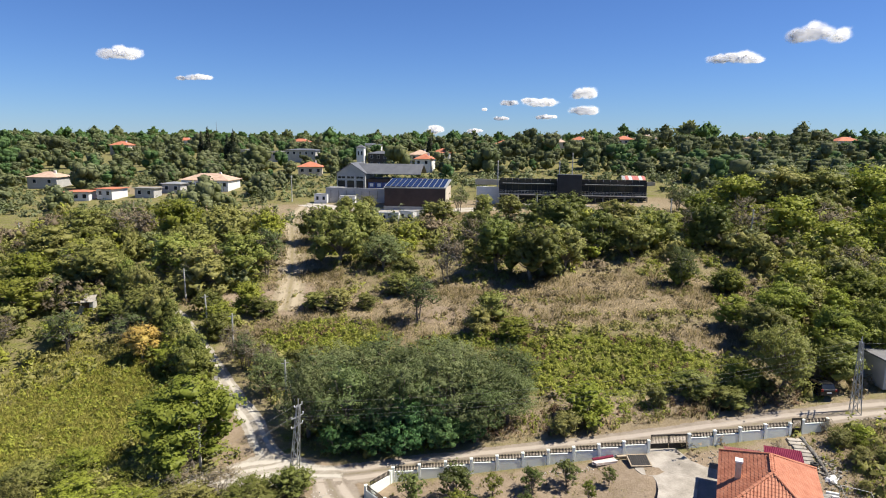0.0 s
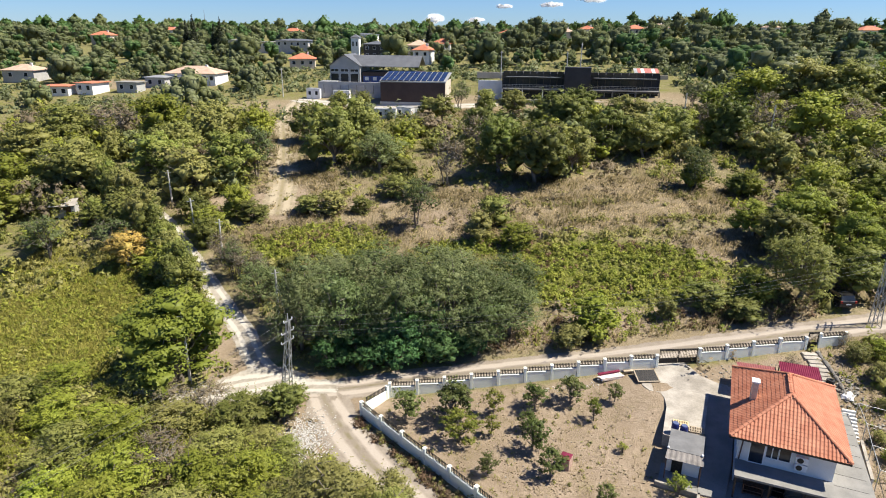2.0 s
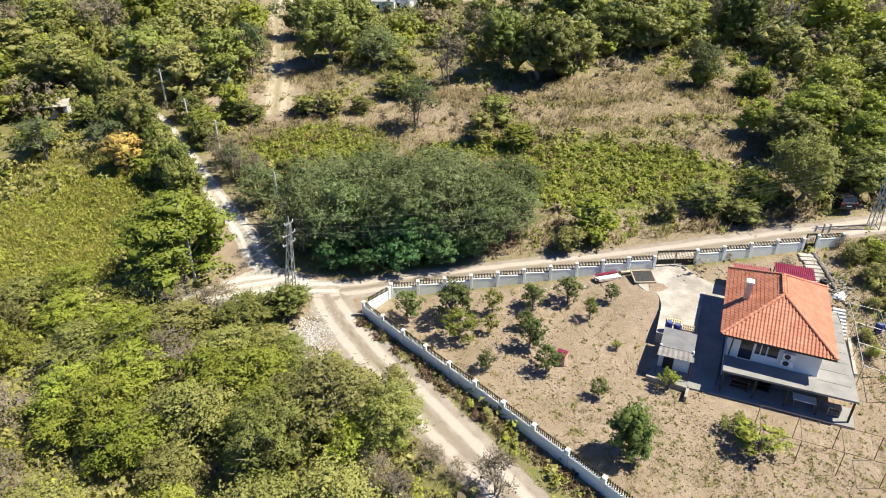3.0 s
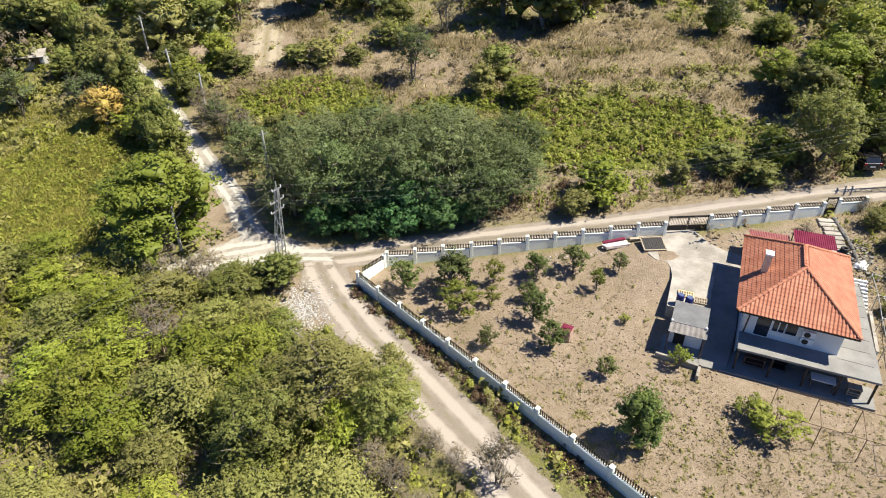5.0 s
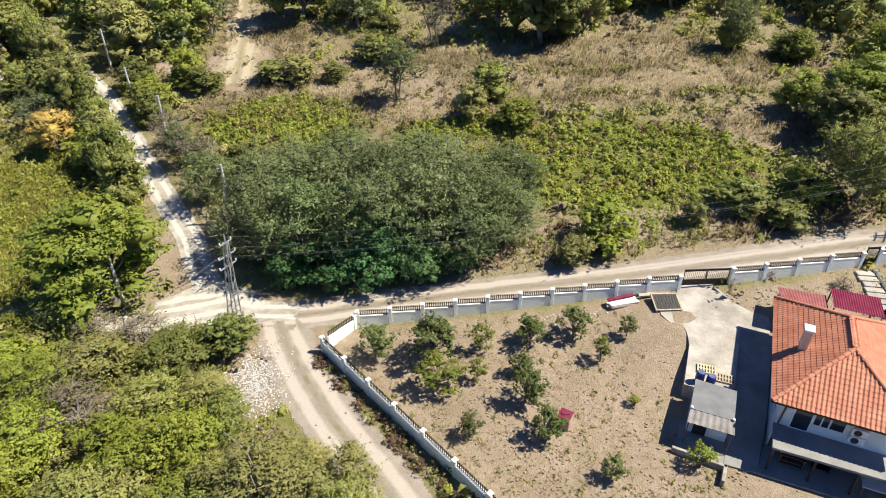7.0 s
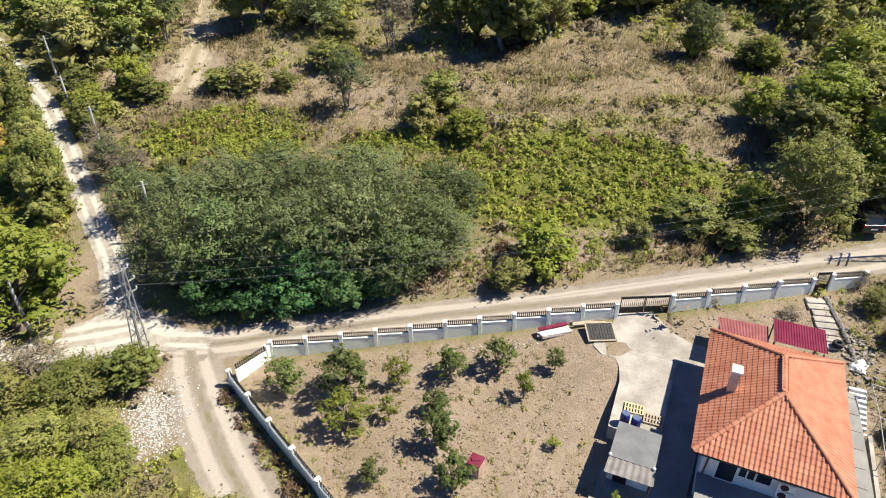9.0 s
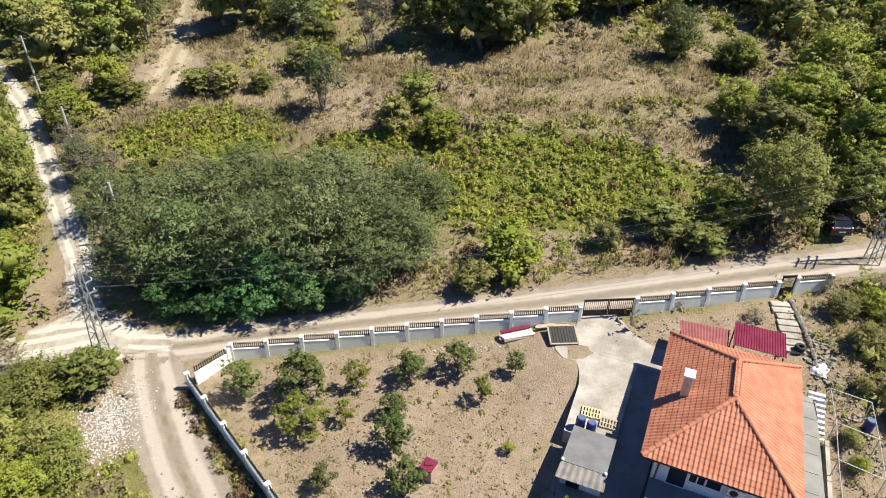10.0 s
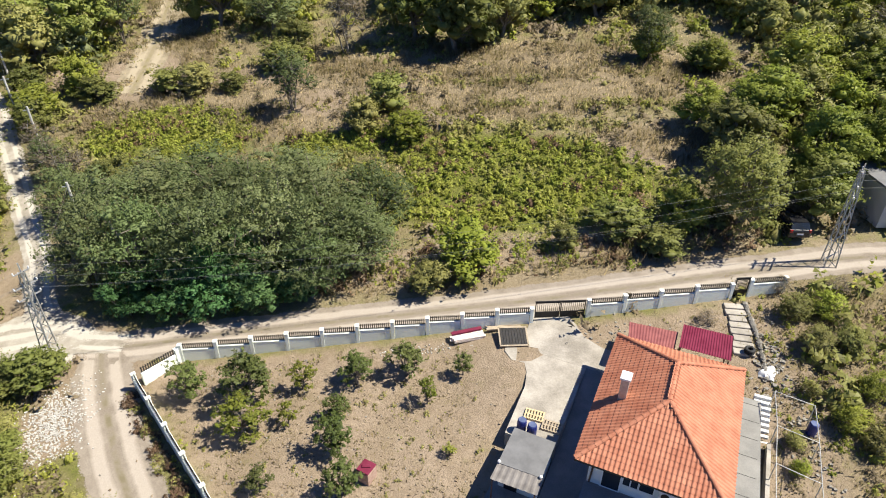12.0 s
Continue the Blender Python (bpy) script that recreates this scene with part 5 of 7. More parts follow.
# render with the shade under the terrace put into its colour
DARK_WALL = plain("shade_dark_render", (0.07, 0.065, 0.06), (0.14, 0.13, 0.12), 0.9, 0.8)
house = thing("house", "white rendered house with an orange clay-tiled hip roof", "house", (16.0, 29.3, 0), turn=-15.5)
W, L, EAVE, RISE = 7.4, 10.5, 3.1, 2.2
bm = bmesh.new()
box(bm, 3.7, 5.25, 0.95, 6.0, 9.1, 4.1)
walls = part("wall", bm, RENDER_WHITE, house)
hip_roof("roof", 0.04, 0.04, W - 0.04, L - 0.04, EAVE - 0.03, RISE - 0.02, TILE, house)
bm = bmesh.new()
for x, y, sx, sy in ((W / 2, 0.0, W, 0.05), (W / 2, L, W, 0.05), (0.0, L / 2, 0.05, L), (W, L / 2, 0.05, L)):
    box(bm, x, y, EAVE - 0.1, sx, sy, 0.16)
part("eaves_board", bm, IRON, house, "dark eaves board")
slab("terrace", [(0.62, -1.35), (9.2, -1.1), (8.85, 10.7), (6.72, 10.7), (6.72, 0.68), (0.62, 0.68)], 0.92, 0.16, OLD_CONCRETE, house, "grey concrete terrace slab")
bm = bmesh.new()
for k in range(8):
    box(bm, 7.8, 0.4 + 1.4 * k, 0.925, 2.05, 0.025, 0.012)
part("joint", bm, IRON, house, "dark joint line in the slab")
for x, y in ((0.75, -1.2), (2.9, -1.15), (5.0, -1.12), (7.0, -1.1), (9.0, -1.0), (9.0, 2.5), (9.0, 6.5)):
    bm = bmesh.new()
    box(bm, x, y, -0.15, 0.12, 0.12, 1.9)
    part("post", bm, IRON, house, "thin dark steel post")
bm = bmesh.new()
box(bm, 4.0, 0.72, -0.2, 6.4, 0.1, 1.95)
part("lower_wall", bm, DARK_WALL, house, "lower wall painted dark as the shade under the terrace")


def window(parent, x, y, z, w, h, along="x", mat=RENDER_WHITE, bars=1, depth=0.06):
    """A framed window set on a wall: frame with a pane in each light."""
    root = None
    bm = bmesh.new()
    sx = lambda u, v: (u, v) if along == "x" else (v, u)
    for dz in (-h / 2, h / 2):
        box(bm, x, y, z + dz, *sx(w + 0.08, depth), 0.07)
    for k in range(bars + 2):
        off = -w / 2 + w * k / (bars + 1)
        ox, oy = sx(off, 0)
        box(bm, x + ox, y + oy, z, *sx(0.07, depth), h)
    root = part("window", bm, mat, parent)
    for k in range(bars + 1):
        off = -w / 2 + w * (k + 0.5) / (bars + 1)
        ox, oy = sx(off, 0)
        bm = bmesh.new()
        box(bm, x + ox, y + oy, z, *sx(w / (bars + 1) - 0.06, 0.02), h - 0.06)
        part("pane", bm, GLASS_DARK, root)
    return root


FRAME_WHITE = plain("white_plastic", (0.72, 0.72, 0.72), (0.8, 0.8, 0.8), 0.4, 2, bump=0.05)
window(house, 1.9, 0.67, 1.9, 0.95, 1.9, mat=FRAME_WHITE, bars=0)
window(house, 2.85, 0.67, 2.2, 0.8, 1.2, mat=FRAME_WHITE)
window(house, 3.65, 0.67, 2.2, 0.75, 1.2, mat=FRAME_WHITE, bars=0)
for y in (2.2, 4.6, 7.4):
    window(house, 0.67, y, 1.7, 1.1, 1.2, "y", FRAME_WHITE)
window(house, 6.73, 3.0, 1.9, 1.2, 1.2, "y", FRAME_WHITE)
window(house, 6.73, 7.0, 1.9, 1.2, 1.2, "y", FRAME_WHITE)
bm = bmesh.new()
bar(bm, (0.95, 0.6, 2.95), (0.85, 0.6, 1.0), 0.05, 8)
part("drainpipe", bm, RUST, house, "rusty drainpipe")
for z in (1.62, 2.2):
    bm = bmesh.new()
    box(bm, 4.65, 0.48, z, 0.78, 0.3, 0.5)
    unit = part("air_conditioner", bm, FRAME_WHITE, house, "white air conditioner", 0.02)
    bm = bmesh.new()
    bmesh.ops.create_cone(bm, cap_ends=True, segments=20, radius1=0.2, radius2=0.2, depth=0.03, matrix=pose(4.55, 0.32, z, 90))
    part("fan_grille", bm, IRON, unit)
bm = bmesh.new()
box(bm, 1.35, 4.4, 4.4, 0.42, 0.55, 1.9)
stack = part("chimney", bm, ZINC, house, "grey chimney stack", 0.01)
bm = bmesh.new()
box(bm, 1.35, 4.4, 5.42, 0.56, 0.68, 0.12)
part("cap", bm, FRAME_WHITE, stack)


def shape_tile():
    """One wavy clay tile, 0.26 wide and 0.38 long; x across, y up the slope."""
    us = np.linspace(0, 1, 7)
    z = np.array([0.0, 0.045, 0.062, 0.045, 0.008, -0.004, 0.0])
    co = [((u - 0.5) * 0.24, v, zz * 0.8 + (0.034 if v == 0 else 0.012)) for v in (0.0, 0.38) for u, zz in zip(us, z)]
    co += [((u - 0.5) * 0.24, 0.0, zz * 0.8 + 0.004) for u, zz in zip(us, z)]
    co += co[:7]
    faces = [(k, k + 1, k + 8, k + 7) for k in range(6)] + [(14 + k, 15 + k, 22 + k, 21 + k) for k in range(6)]
    return np.array(co), np.array(faces)


def roof_tiles():
    """Rows of tiles on the four slopes; single ones on the south slope and beside it, the rest joined."""
    co, faces = shape_tile()
    me = grid_mesh("roof_tile", co, faces, TILE)
    half, run_ = W / 2, math.hypot(W / 2, RISE)
    up = Vector((0, W / 2, RISE)).normalized()
    rest, single, caps = [], 0, 0
    for origin, turn, width in (((0, 0), 0, W), ((0, L), -90, L), ((W, 0), 90, L), ((W, L), 180, W)):
        m = pose(origin[0], origin[1], EAVE, 0, 0, turn)
        rows_ = int(run_ / 0.30) + 1
        for r in range(rows_):
            s = r * 0.30 - 0.06
            inset = max(0.0, (s + 0.2)) * half / run_
            n = int(width / 0.235)
            for c in range(n):
                u = (c + 0.5) * width / n
                if not inset - 0.02 < u < width - inset + 0.02 or s > run_ - 0.1:
                    continue
                place = m @ Matrix.Translation(Vector((u, 0, 0)) + up * s) @ Matrix.Rotation(math.atan2(RISE, W / 2), 4, "X")
                if single < 300 and turn in (0, -90) and (turn == 0 or r > 1):
                    ob = new("roof_tile", me)
                    ob.parent, ob.matrix_basis = house, place
                    single += 1
                else:
                    rest.append(np.array([place @ Vector(p) for p in co]))
    many = np.concatenate(rest)
    index = (np.arange(len(rest))[:, None, None] * len(co) + faces[None]).reshape(-1, 4)
    tagged(meshed("roof_tiles", many, index, TILE, house), kind="stuff")
    bm = bmesh.new()
    ring = []
    for k in range(7):
        a = math.pi * k / 6
        ring.append((math.cos(a) * 0.13, math.sin(a) * 0.10))
    va = [bm.verts.new((x * 1.12, -0.21, z * 1.15)) for x, z in ring]
    vb = [bm.verts.new((x * 0.95, 0.21, z * 0.95)) for x, z in ring]
    for k in range(6):
        bm.faces.new((va[k], va[k + 1], vb[k + 1], vb[k]))
    bm.faces.new(va)
    cap = bpy.data.meshes.new("ridge_tile")
    bm.to_mesh(cap)
    bm.free()
    cap.materials.append(TILE)
    p, q = Vector((half, half, EAVE + RISE)), Vector((half, L - half, EAVE + RISE))
    for a, b in ((Vector((0, 0, EAVE)), p), (Vector((W, 0, EAVE)), p), (Vector((0, L, EAVE)), q), (Vector((W, L, EAVE)), q), (p, q)):
        n = int((b - a).length / 0.38)
        for k in range(n):
            ob = new("ridge_tile", cap)
            ob.parent = house
            ob.matrix_basis = Matrix.Translation(a + (b - a) * (k + 0.5) / n + Vector((0, 0, 0.035))) @ (b - a).to_track_quat("Y", "Z").to_matrix().to_4x4()


def ribbed(name, corners, mat, parent=None, label="", ribs=18, amp=0.03):
    """A ribbed metal sheet between four corners."""
    a, b, c, d = (Vector(v) for v in corners)
    co, faces = [], []
    n = ribs * 4
    up = (b - a).cross(d - a).normalized()
    for k in range(n + 1):
        t = k / n
        lift = up * amp * (1, 1, 0, 0)[k % 4]
        for low in (0, 1):
            co += [a.lerp(b, t) + lift - up * 0.012 * low, d.lerp(c, t) + lift - up * 0.012 * low]
    for k in range(n):
        i = k * 4
        faces += [(i, i + 4, i + 5, i + 1), (i + 3, i + 7, i + 6, i + 2)]
    return meshed(name, co, faces, mat, parent, True)


canopy = thing("porch_roof", "maroon ribbed metal porch roof behind the house", "roof", tuple(home(3.6, 10.8)), turn=-15.5)
canopy.location.z = 0
ribbed("sheet", [(0.0, 0.0, 3.2), (3.0, 0.0, 3.25), (3.0, 2.75, 3.05), (0.0, 2.75, 2.95)], MAROON, canopy, ribs=20)
for x, y in ((0.1, 2.6), (2.9, 2.6), (0.1, 0.3), (2.9, 0.3)):
    bm = bmesh.new()
    box(bm, x, y, 1.85, 0.08, 0.08, 2.2)
    part("post", bm, RUST, canopy)
BRICKRED = plain("faded_red_sheet", (0.19, 0.05, 0.05), (0.27, 0.085, 0.08), 0.7, 1.5)
lean = thing("lean_to_roof", "faded red ribbed lean-to roof behind the house", "roof", tuple(home(0.3, 10.8)), turn=-15.5)
lean.location.z = 0
ribbed("sheet", [(0.3, 0.0, 2.75), (3.1, 0.0, 2.8), (3.1, 2.3, 2.55), (0.0, 2.2, 2.4)], BRICKRED, lean, ribs=16, amp=0.02)
bm = bmesh.new()
box(bm, 1.5, 1.1, 1.3, 2.6, 1.8, 2.3)
part("store_wall", bm, RENDER_GREY, lean)

# ---- shed, barrels, pallets ----
OLD_SHEET = plain("old_tin_sheet", (0.15, 0.135, 0.125), (0.24, 0.22, 0.205), 0.7, 2.0, 0.2)
shed = thing("garden_shed", "small white shed with a grey felt roof", "shed", tuple(home(-3.9, -0.3)), turn=-15.5)
shed.location.z = 0
bm = bmesh.new()
box(bm, 1.2, 1.3, -0.15, 2.25, 2.5, 2.1)
part("wall", bm, RENDER_WHITE, shed)
slab("roof", [(0, 0), (2.45, 0.05), (2.45, 2.65), (0, 2.7)], 0.98, 0.1, FELT, shed, "grey felt roof")
ribbed("porch_sheet", [(-0.05, -1.05, 0.82), (2.55, -1.0, 0.86), (2.5, 0.06, 0.95), (0.0, 0.02, 0.93)], OLD_SHEET, shed, ribs=7, amp=0.02)
# a dark plate on the wall stands for the shade inside the doorway
bm = bmesh.new()
box(bm, 0.8, 0.03, -0.35, 0.75, 0.05, 1.3)
part("door", bm, IRON, shed, "dark plate for the shade in the open doorway")
for x in (0.05, 2.4):
    bm = bmesh.new()
    bar(bm, (x, -0.95, -1.0), (x, -0.95, 0.8), 0.04)
    part("post", bm, RUST, shed)
    bm = bmesh.new()
    bmesh.ops.create_uvsphere(bm, u_segments=10, v_segments=6, radius=0.1, matrix=pose(x, 0.05, 1.05))
    part("weight", bm, FRAME_WHITE, shed, "white stone holding the roof down")
BLUE = plain("blue_plastic", (0.012, 0.02, 0.13), (0.02, 0.035, 0.2), 0.35, 3)


LID_BLUE = plain("dusty_blue_plastic", (0.06, 0.085, 0.19), (0.11, 0.14, 0.26), 0.6, 3)


def barrel(x, y, z, label):
    ob = thing("plastic_barrel", label, "barrel", (x, y, z), "barrels")
    bm = bmesh.new()
    prof = [(0, 0), (0.25, 0), (0.27, 0.05), (0.285, 0.3), (0.275, 0.33), (0.285, 0.36), (0.285, 0.6), (0.275, 0.63), (0.285, 0.66), (0.26, 0.86), (0.22, 0.9)]
    loops = [[bm.verts.new((r * math.cos(k * math.pi / 8), r * math.sin(k * math.pi / 8), h)) for k in range(16)] for r, h in prof[1:]]
    for a, b in zip(loops, loops[1:]):
        for k in range(16):
            bm.faces.new((a[k], a[(k + 1) % 16], b[(k + 1) % 16], b[k]))
    bm.faces.new(loops[0][::-1])
    part("body", bm, BLUE, ob)
    bm = bmesh.new()
    bmesh.ops.create_cone(bm, cap_ends=True, segments=16, radius1=0.235, radius2=0.22, depth=0.05, matrix=pose(0, 0, 0.9))
    part("lid", bm, LID_BLUE, ob, "dusty blue-grey lid")
    return ob


barrel(*home(-3.65, 2.95, 0.29), "blue plastic barrel beside the shed")
barrel(*home(-3.0, 2.85, 0.29), "blue plastic barrel beside the shed")
PALLET_NEW = plain("new_pallet_wood", (0.52, 0.40, 0.22), (0.66, 0.53, 0.32), 0.8, 5)


def pallet(x, y, z, turn, mat, label):
    ob = thing("pallet", label, "pallet", (x, y, z), "pallets", turn=turn)
    for k in range(7):
        bm = bmesh.new()
        box(bm, -0.53 + k * 0.177, 0, 0.13, 0.09, 0.8, 0.022)
        part("slat", bm, mat, ob)
    for y_ in (-0.36, 0, 0.36):
        bm = bmesh.new()
        box(bm, 0, y_, 0.06, 1.16, 0.09, 0.11)
        part("bearer", bm, mat, ob)


pallet(*home(-3.3, 4.3, 0.31), -10, PALLET_NEW, "new yellow wooden pallet on concrete")
pallet(*home(-2.1, 3.9, 0.3), -12, WOOD, "grey weathered wooden pallet on concrete")


# ---- yard clutter ----
def boards(label, x, y, turn, long, n, mat, tilt=0):
    z = height(x, y)
    ob = thing("board_stack", label, "boards", (x, y, z), turn=turn)
    for k in range(n):
        bm = bmesh.new()
        box(bm, plants_rng.uniform(-0.1, 0.1), (k % 3 - 1) * 0.22, 0.1 + 0.09 * (k // 3), long * plants_rng.uniform(0.85, 1), 0.2, 0.07, plants_rng.uniform(-3, 3))
        part("board", bm, mat, ob)
    return ob


PINK = plain("faded_pink_board", (0.62, 0.50, 0.46), (0.78, 0.70, 0.64), 0.8, 3)
b = boards("stack of faded white boards on the ground", 9.1, 40.75, 26, 2.4, 9, PINK)
bm = bmesh.new()
box(bm, 0, 0.36, 0.44, 2.2, 0.28, 0.1, 1)
part("board", bm, MAROON, b, "dark red board")
boards("stack of pale timber beams against the wall", 11.4, 42.0, 14, 2.6, 4, WOOD)
bm = bmesh.new()
leaf = thing("metal_frame", "dark slatted metal frame lying on boards", "frame", (12.2, 40.9, height(12.2, 40.9) + 0.3), turn=12)
leaf.rotation_euler = Euler((radians(14), 0, radians(12)))
for x, y, sx, sy in ((0, -0.75, 2.0, 0.1), (0, 0.75, 2.0, 0.1), (-0.95, 0, 0.1, 1.5), (0.95, 0, 0.1, 1.5)):
    box(bm, x, y, 0, sx, sy, 0.08)
part("frame", bm, WOOD, leaf, "pale frame")
for k in range(9):
    bm = bmesh.new()
    box(bm, -0.8 + k * 0.2, 0, 0, 0.17, 1.4, 0.03)
    part("slat", bm, IRON, leaf)
bm = bmesh.new()
box(bm, 0, 0, -0.15, 1.7, 1.2, 0.25)
part("prop", bm, WOOD, leaf)
STOVE_BRICK = plain("dusty_brick", (0.33, 0.20, 0.15), (0.46, 0.33, 0.27), 0.9, 5)
crate = thing("garden_stove", "small brick garden stove with a dark red lid", "stove", (4.95, 29.4, height(4.95, 29.4)), turn=-20)
bm = bmesh.new()
box(bm, 0, 0, 0.4, 0.72, 0.85, 0.9)
part("body", bm, STOVE_BRICK, crate, bevel=0.02)
bm = bmesh.new()
box(bm, -0.05, 0.02, 0.9, 0.8, 0.85, 0.1)
box(bm, -0.05, 0.02, 0.98, 0.5, 0.2, 0.08, 30)
part("lid", bm, MAROON, crate, "dark red lid", 0.02)
# dark plate in place of the shade within the stove mouth
bm = bmesh.new()
box(bm, -0.37, 0, 0.45, 0.03, 0.6, 0.5)
part("opening", bm, IRON, crate)


def rubble(name, seed, cx, cy, rx, ry, turn, count, size, mat, label):
    """Loose stones: faceted lumps as one mesh."""
    rng = np.random.default_rng(seed)
    cube = np.array([(x, y, z) for x in (-1, 1) for y in (-1, 1) for z in (-1, 1)], float)
    quads = np.array([(0, 1, 3, 2), (4, 6, 7, 5), (0, 4, 5, 1), (2, 3, 7, 6), (0, 2, 6, 4), (1, 5, 7, 3)])
    co, fa = [], []
    c, s = math.cos(radians(turn)), math.sin(radians(turn))
    for k in range(count):
        u, v = rng.normal(size=2) * (rx, ry)
        x, y = cx + u * c - v * s, cy + u * s + v * c
        q = cube * size * rng.uniform(0.3, 1.0, 3) * 0.5 + rng.normal(size=(8, 3)) * size * 0.1
        a = rng.random() * 6.28
        q = q @ np.array([[math.cos(a), -math.sin(a), 0], [math.sin(a), math.cos(a), 0], [0, 0, 1]])
        co.append(q + (x, y, float(land(x, y)) + size * 0.15))
        fa.append(quads + 8 * k)
    return tagged(meshed(name, np.concatenate(co), np.concatenate(fa), mat, None, True), label, "rubble", kind="stuff")


RUBBLE_WHITE = plain("white_rubble_stone", (0.40, 0.385, 0.35), (0.56, 0.54, 0.50), 0.95, 4)
rubble("rubble", 41, -16.1, 30.6, 1.0, 1.7, 25, 1300, 0.12, RUBBLE_WHITE, "heap of white broken stone beside the track")
rubble("rubble", 42, 6.0, 39.4, 1.6, 0.25, 14, 80, 0.1, RUBBLE_WHITE, "broken stones below the yard wall")
rubble("rubble", 43, 28.7, 40.6, 0.5, 2.0, -12, 130, 0.24, STONE, "tumbled grey stones beside the steps")
rubble("rubble", 44, 29.8, 36.0, 0.4, 3.0, 8, 110, 0.19, STONE, "grey stones along a garden bed")
rubble("rubble", 45, 19.5, 42.3, 1.6, 0.7, 20, 60, 0.14, STONE, "stones beside the concrete yard")
rubble("rubble", 46, 0, 32, 6.0, 3.5, 0, 160, 0.10, STONE, "small stones scattered over the dry yard")
CLOD = plain("dry_clod", (0.17, 0.125, 0.08), (0.34, 0.265, 0.18), 0.95, 3.0)
for k, (cx, cy, rx, ry) in enumerate(((0.5, 31.5, 5.0, 3.2), (9.0, 27.0, 4.5, 4.5), (16.5, 21.0, 5.0, 3.0))):
    rubble("clods", 47 + k, cx, cy, rx, ry, -40, 420, 0.13, CLOD, "dry clods and twigs littering the yard")

# ---- steps and stone edging ----
steps = thing("garden_steps", "pale stone steps from the side gate", "steps", (27.2, 44.0, 0))
for k in range(8):
    t = k / 7
    x, y = 27.35 - 0.12 * t + 0.12 * math.sin(t * 3.1), 45.7 - 4.3 * t
    bm = bmesh.new()
    box(bm, x - 27.2, y - 44.0, height(x, y) - 0.1, 1.3 + 0.15 * math.sin(k * 2.2), 0.585, 0.5, 4 - 8 * t)
    part("step", bm, CONCRETE, steps, bevel=0.03)
stairs = thing("side_stairs", "narrow white concrete stairs beside the terrace", "stairs", (27.2, 36.2, 0))
for k in range(10):
    t = k / 9
    x, y = 27.6 - 0.62 * t, 37.7 - 2.9 * t
    bm = bmesh.new()
    box(bm, x - 27.2, y - 36.2, 0.15 - 1.2 * t, 0.95, 0.22, 1.6, -12)
    part("step", bm, RENDER_WHITE, stairs, bevel=0.01)
low = thing("garden_wall", "low white rendered wall below the stairs", "wall", (26.7, 32.2, 0), turn=-15.5)
bm = bmesh.new()
box(bm, 0, 0, -0.5, 0.16, 4.9, 1.5)
part("wall", bm, RENDER_WHITE, low, bevel=0.01)
bm = bmesh.new()
box(bm, 0, 0, 0.28, 0.22, 4.96, 0.06)
part("coping", bm, CONCRETE, low)
edge = thing("stone_edging", "row of rough grey stones edging the steps", "stones", (28.4, 44.0, 0))
for k in range(26):
    t = k / 25
    x, y = 28.15 - 0.1 * t + 0.25 * math.sin(t * 2.4), 46.0 - 6.6 * t
    if k < 4:
        bm = bmesh.new()
        bmesh.ops.create_icosphere(bm, subdivisions=1, radius=0.5)
        for v in bm.verts:
            v.co = Vector((v.co.x * plants_rng.uniform(0.7, 1.1), v.co.y * plants_rng.uniform(0.7, 1.1), v.co.z * plants_rng.uniform(0.5, 0.9)))
        ob = part("stone", bm, STONE, edge)
    else:
        ob = edge.children[k % 4].copy()
        scene.collection.objects.link(ob)
    ob.location = (x - 28.4, y - 44.0, height(x, y) + 0.12)
    ob.rotation_euler = (0, 0, k * 1.9)
    ob.scale = [plants_rng.uniform(0.3, 0.55)] * 3
tyre = thing("old_tyre", "pair of stacked black car tyres", "tyre", (27.5, 41.3, height(27.5, 41.3) + 0.16))
TYRE = plain("tyre_rubber", (0.015, 0.015, 0.016), (0.03, 0.03, 0.03), 0.8, 6)


def ring(bm, r, t, z, cx=0.0, cy=0.0, n=20, m=8):
    loops = []
    for k in range(n):
        a = 2 * math.pi * k / n
        loops.append([bm.verts.new((cx + (r + t * math.cos(b)) * math.cos(a), cy + (r + t * math.cos(b)) * math.sin(a), z + t * 0.9 * math.sin(b))) for b in (2 * math.pi * j / m for j in range(m))])
    for k in range(n):
        for j in range(m):
            bm.faces.new((loops[k][j], loops[(k + 1) % n][j], loops[(k + 1) % n][(j + 1) % m], loops[k][(j + 1) % m]))


for z in (0.1, 0.3):
    bm = bmesh.new()
    ring(bm, 0.24, 0.11, z, 0.05 * z)
    part("tyre", bm, TYRE, tyre)
bm = bmesh.new()
bmesh.ops.create_grid(bm, x_segments=14, y_segments=14, size=1)
for v in bm.verts:
    v.co = Vector((v.co.x * 0.85 + 0.2 * math.sin(v.co.y * 3), v.co.y * 1.15, 0.35 + 0.18 * noise.noise(v.co * 2.2) - 0.25 * (v.co.length**2)))
bmesh.ops.solidify(bm, geom=bm.faces[:], thickness=0.02)
tarp = part("tarpaulin", bm, FRAME_WHITE)
tarp.matrix_basis = pose(28.5, 40.0, height(28.5, 40.0), 0, 0, -20) @ Matrix.Diagonal((0.55, 0.62, 0.7, 1))
tagged(tarp, "crumpled white tarpaulin lying over stones", "tarpaulin")
barrel(30.0, 35.9, height(30.0, 35.9), "blue plastic barrel in a garden bed")


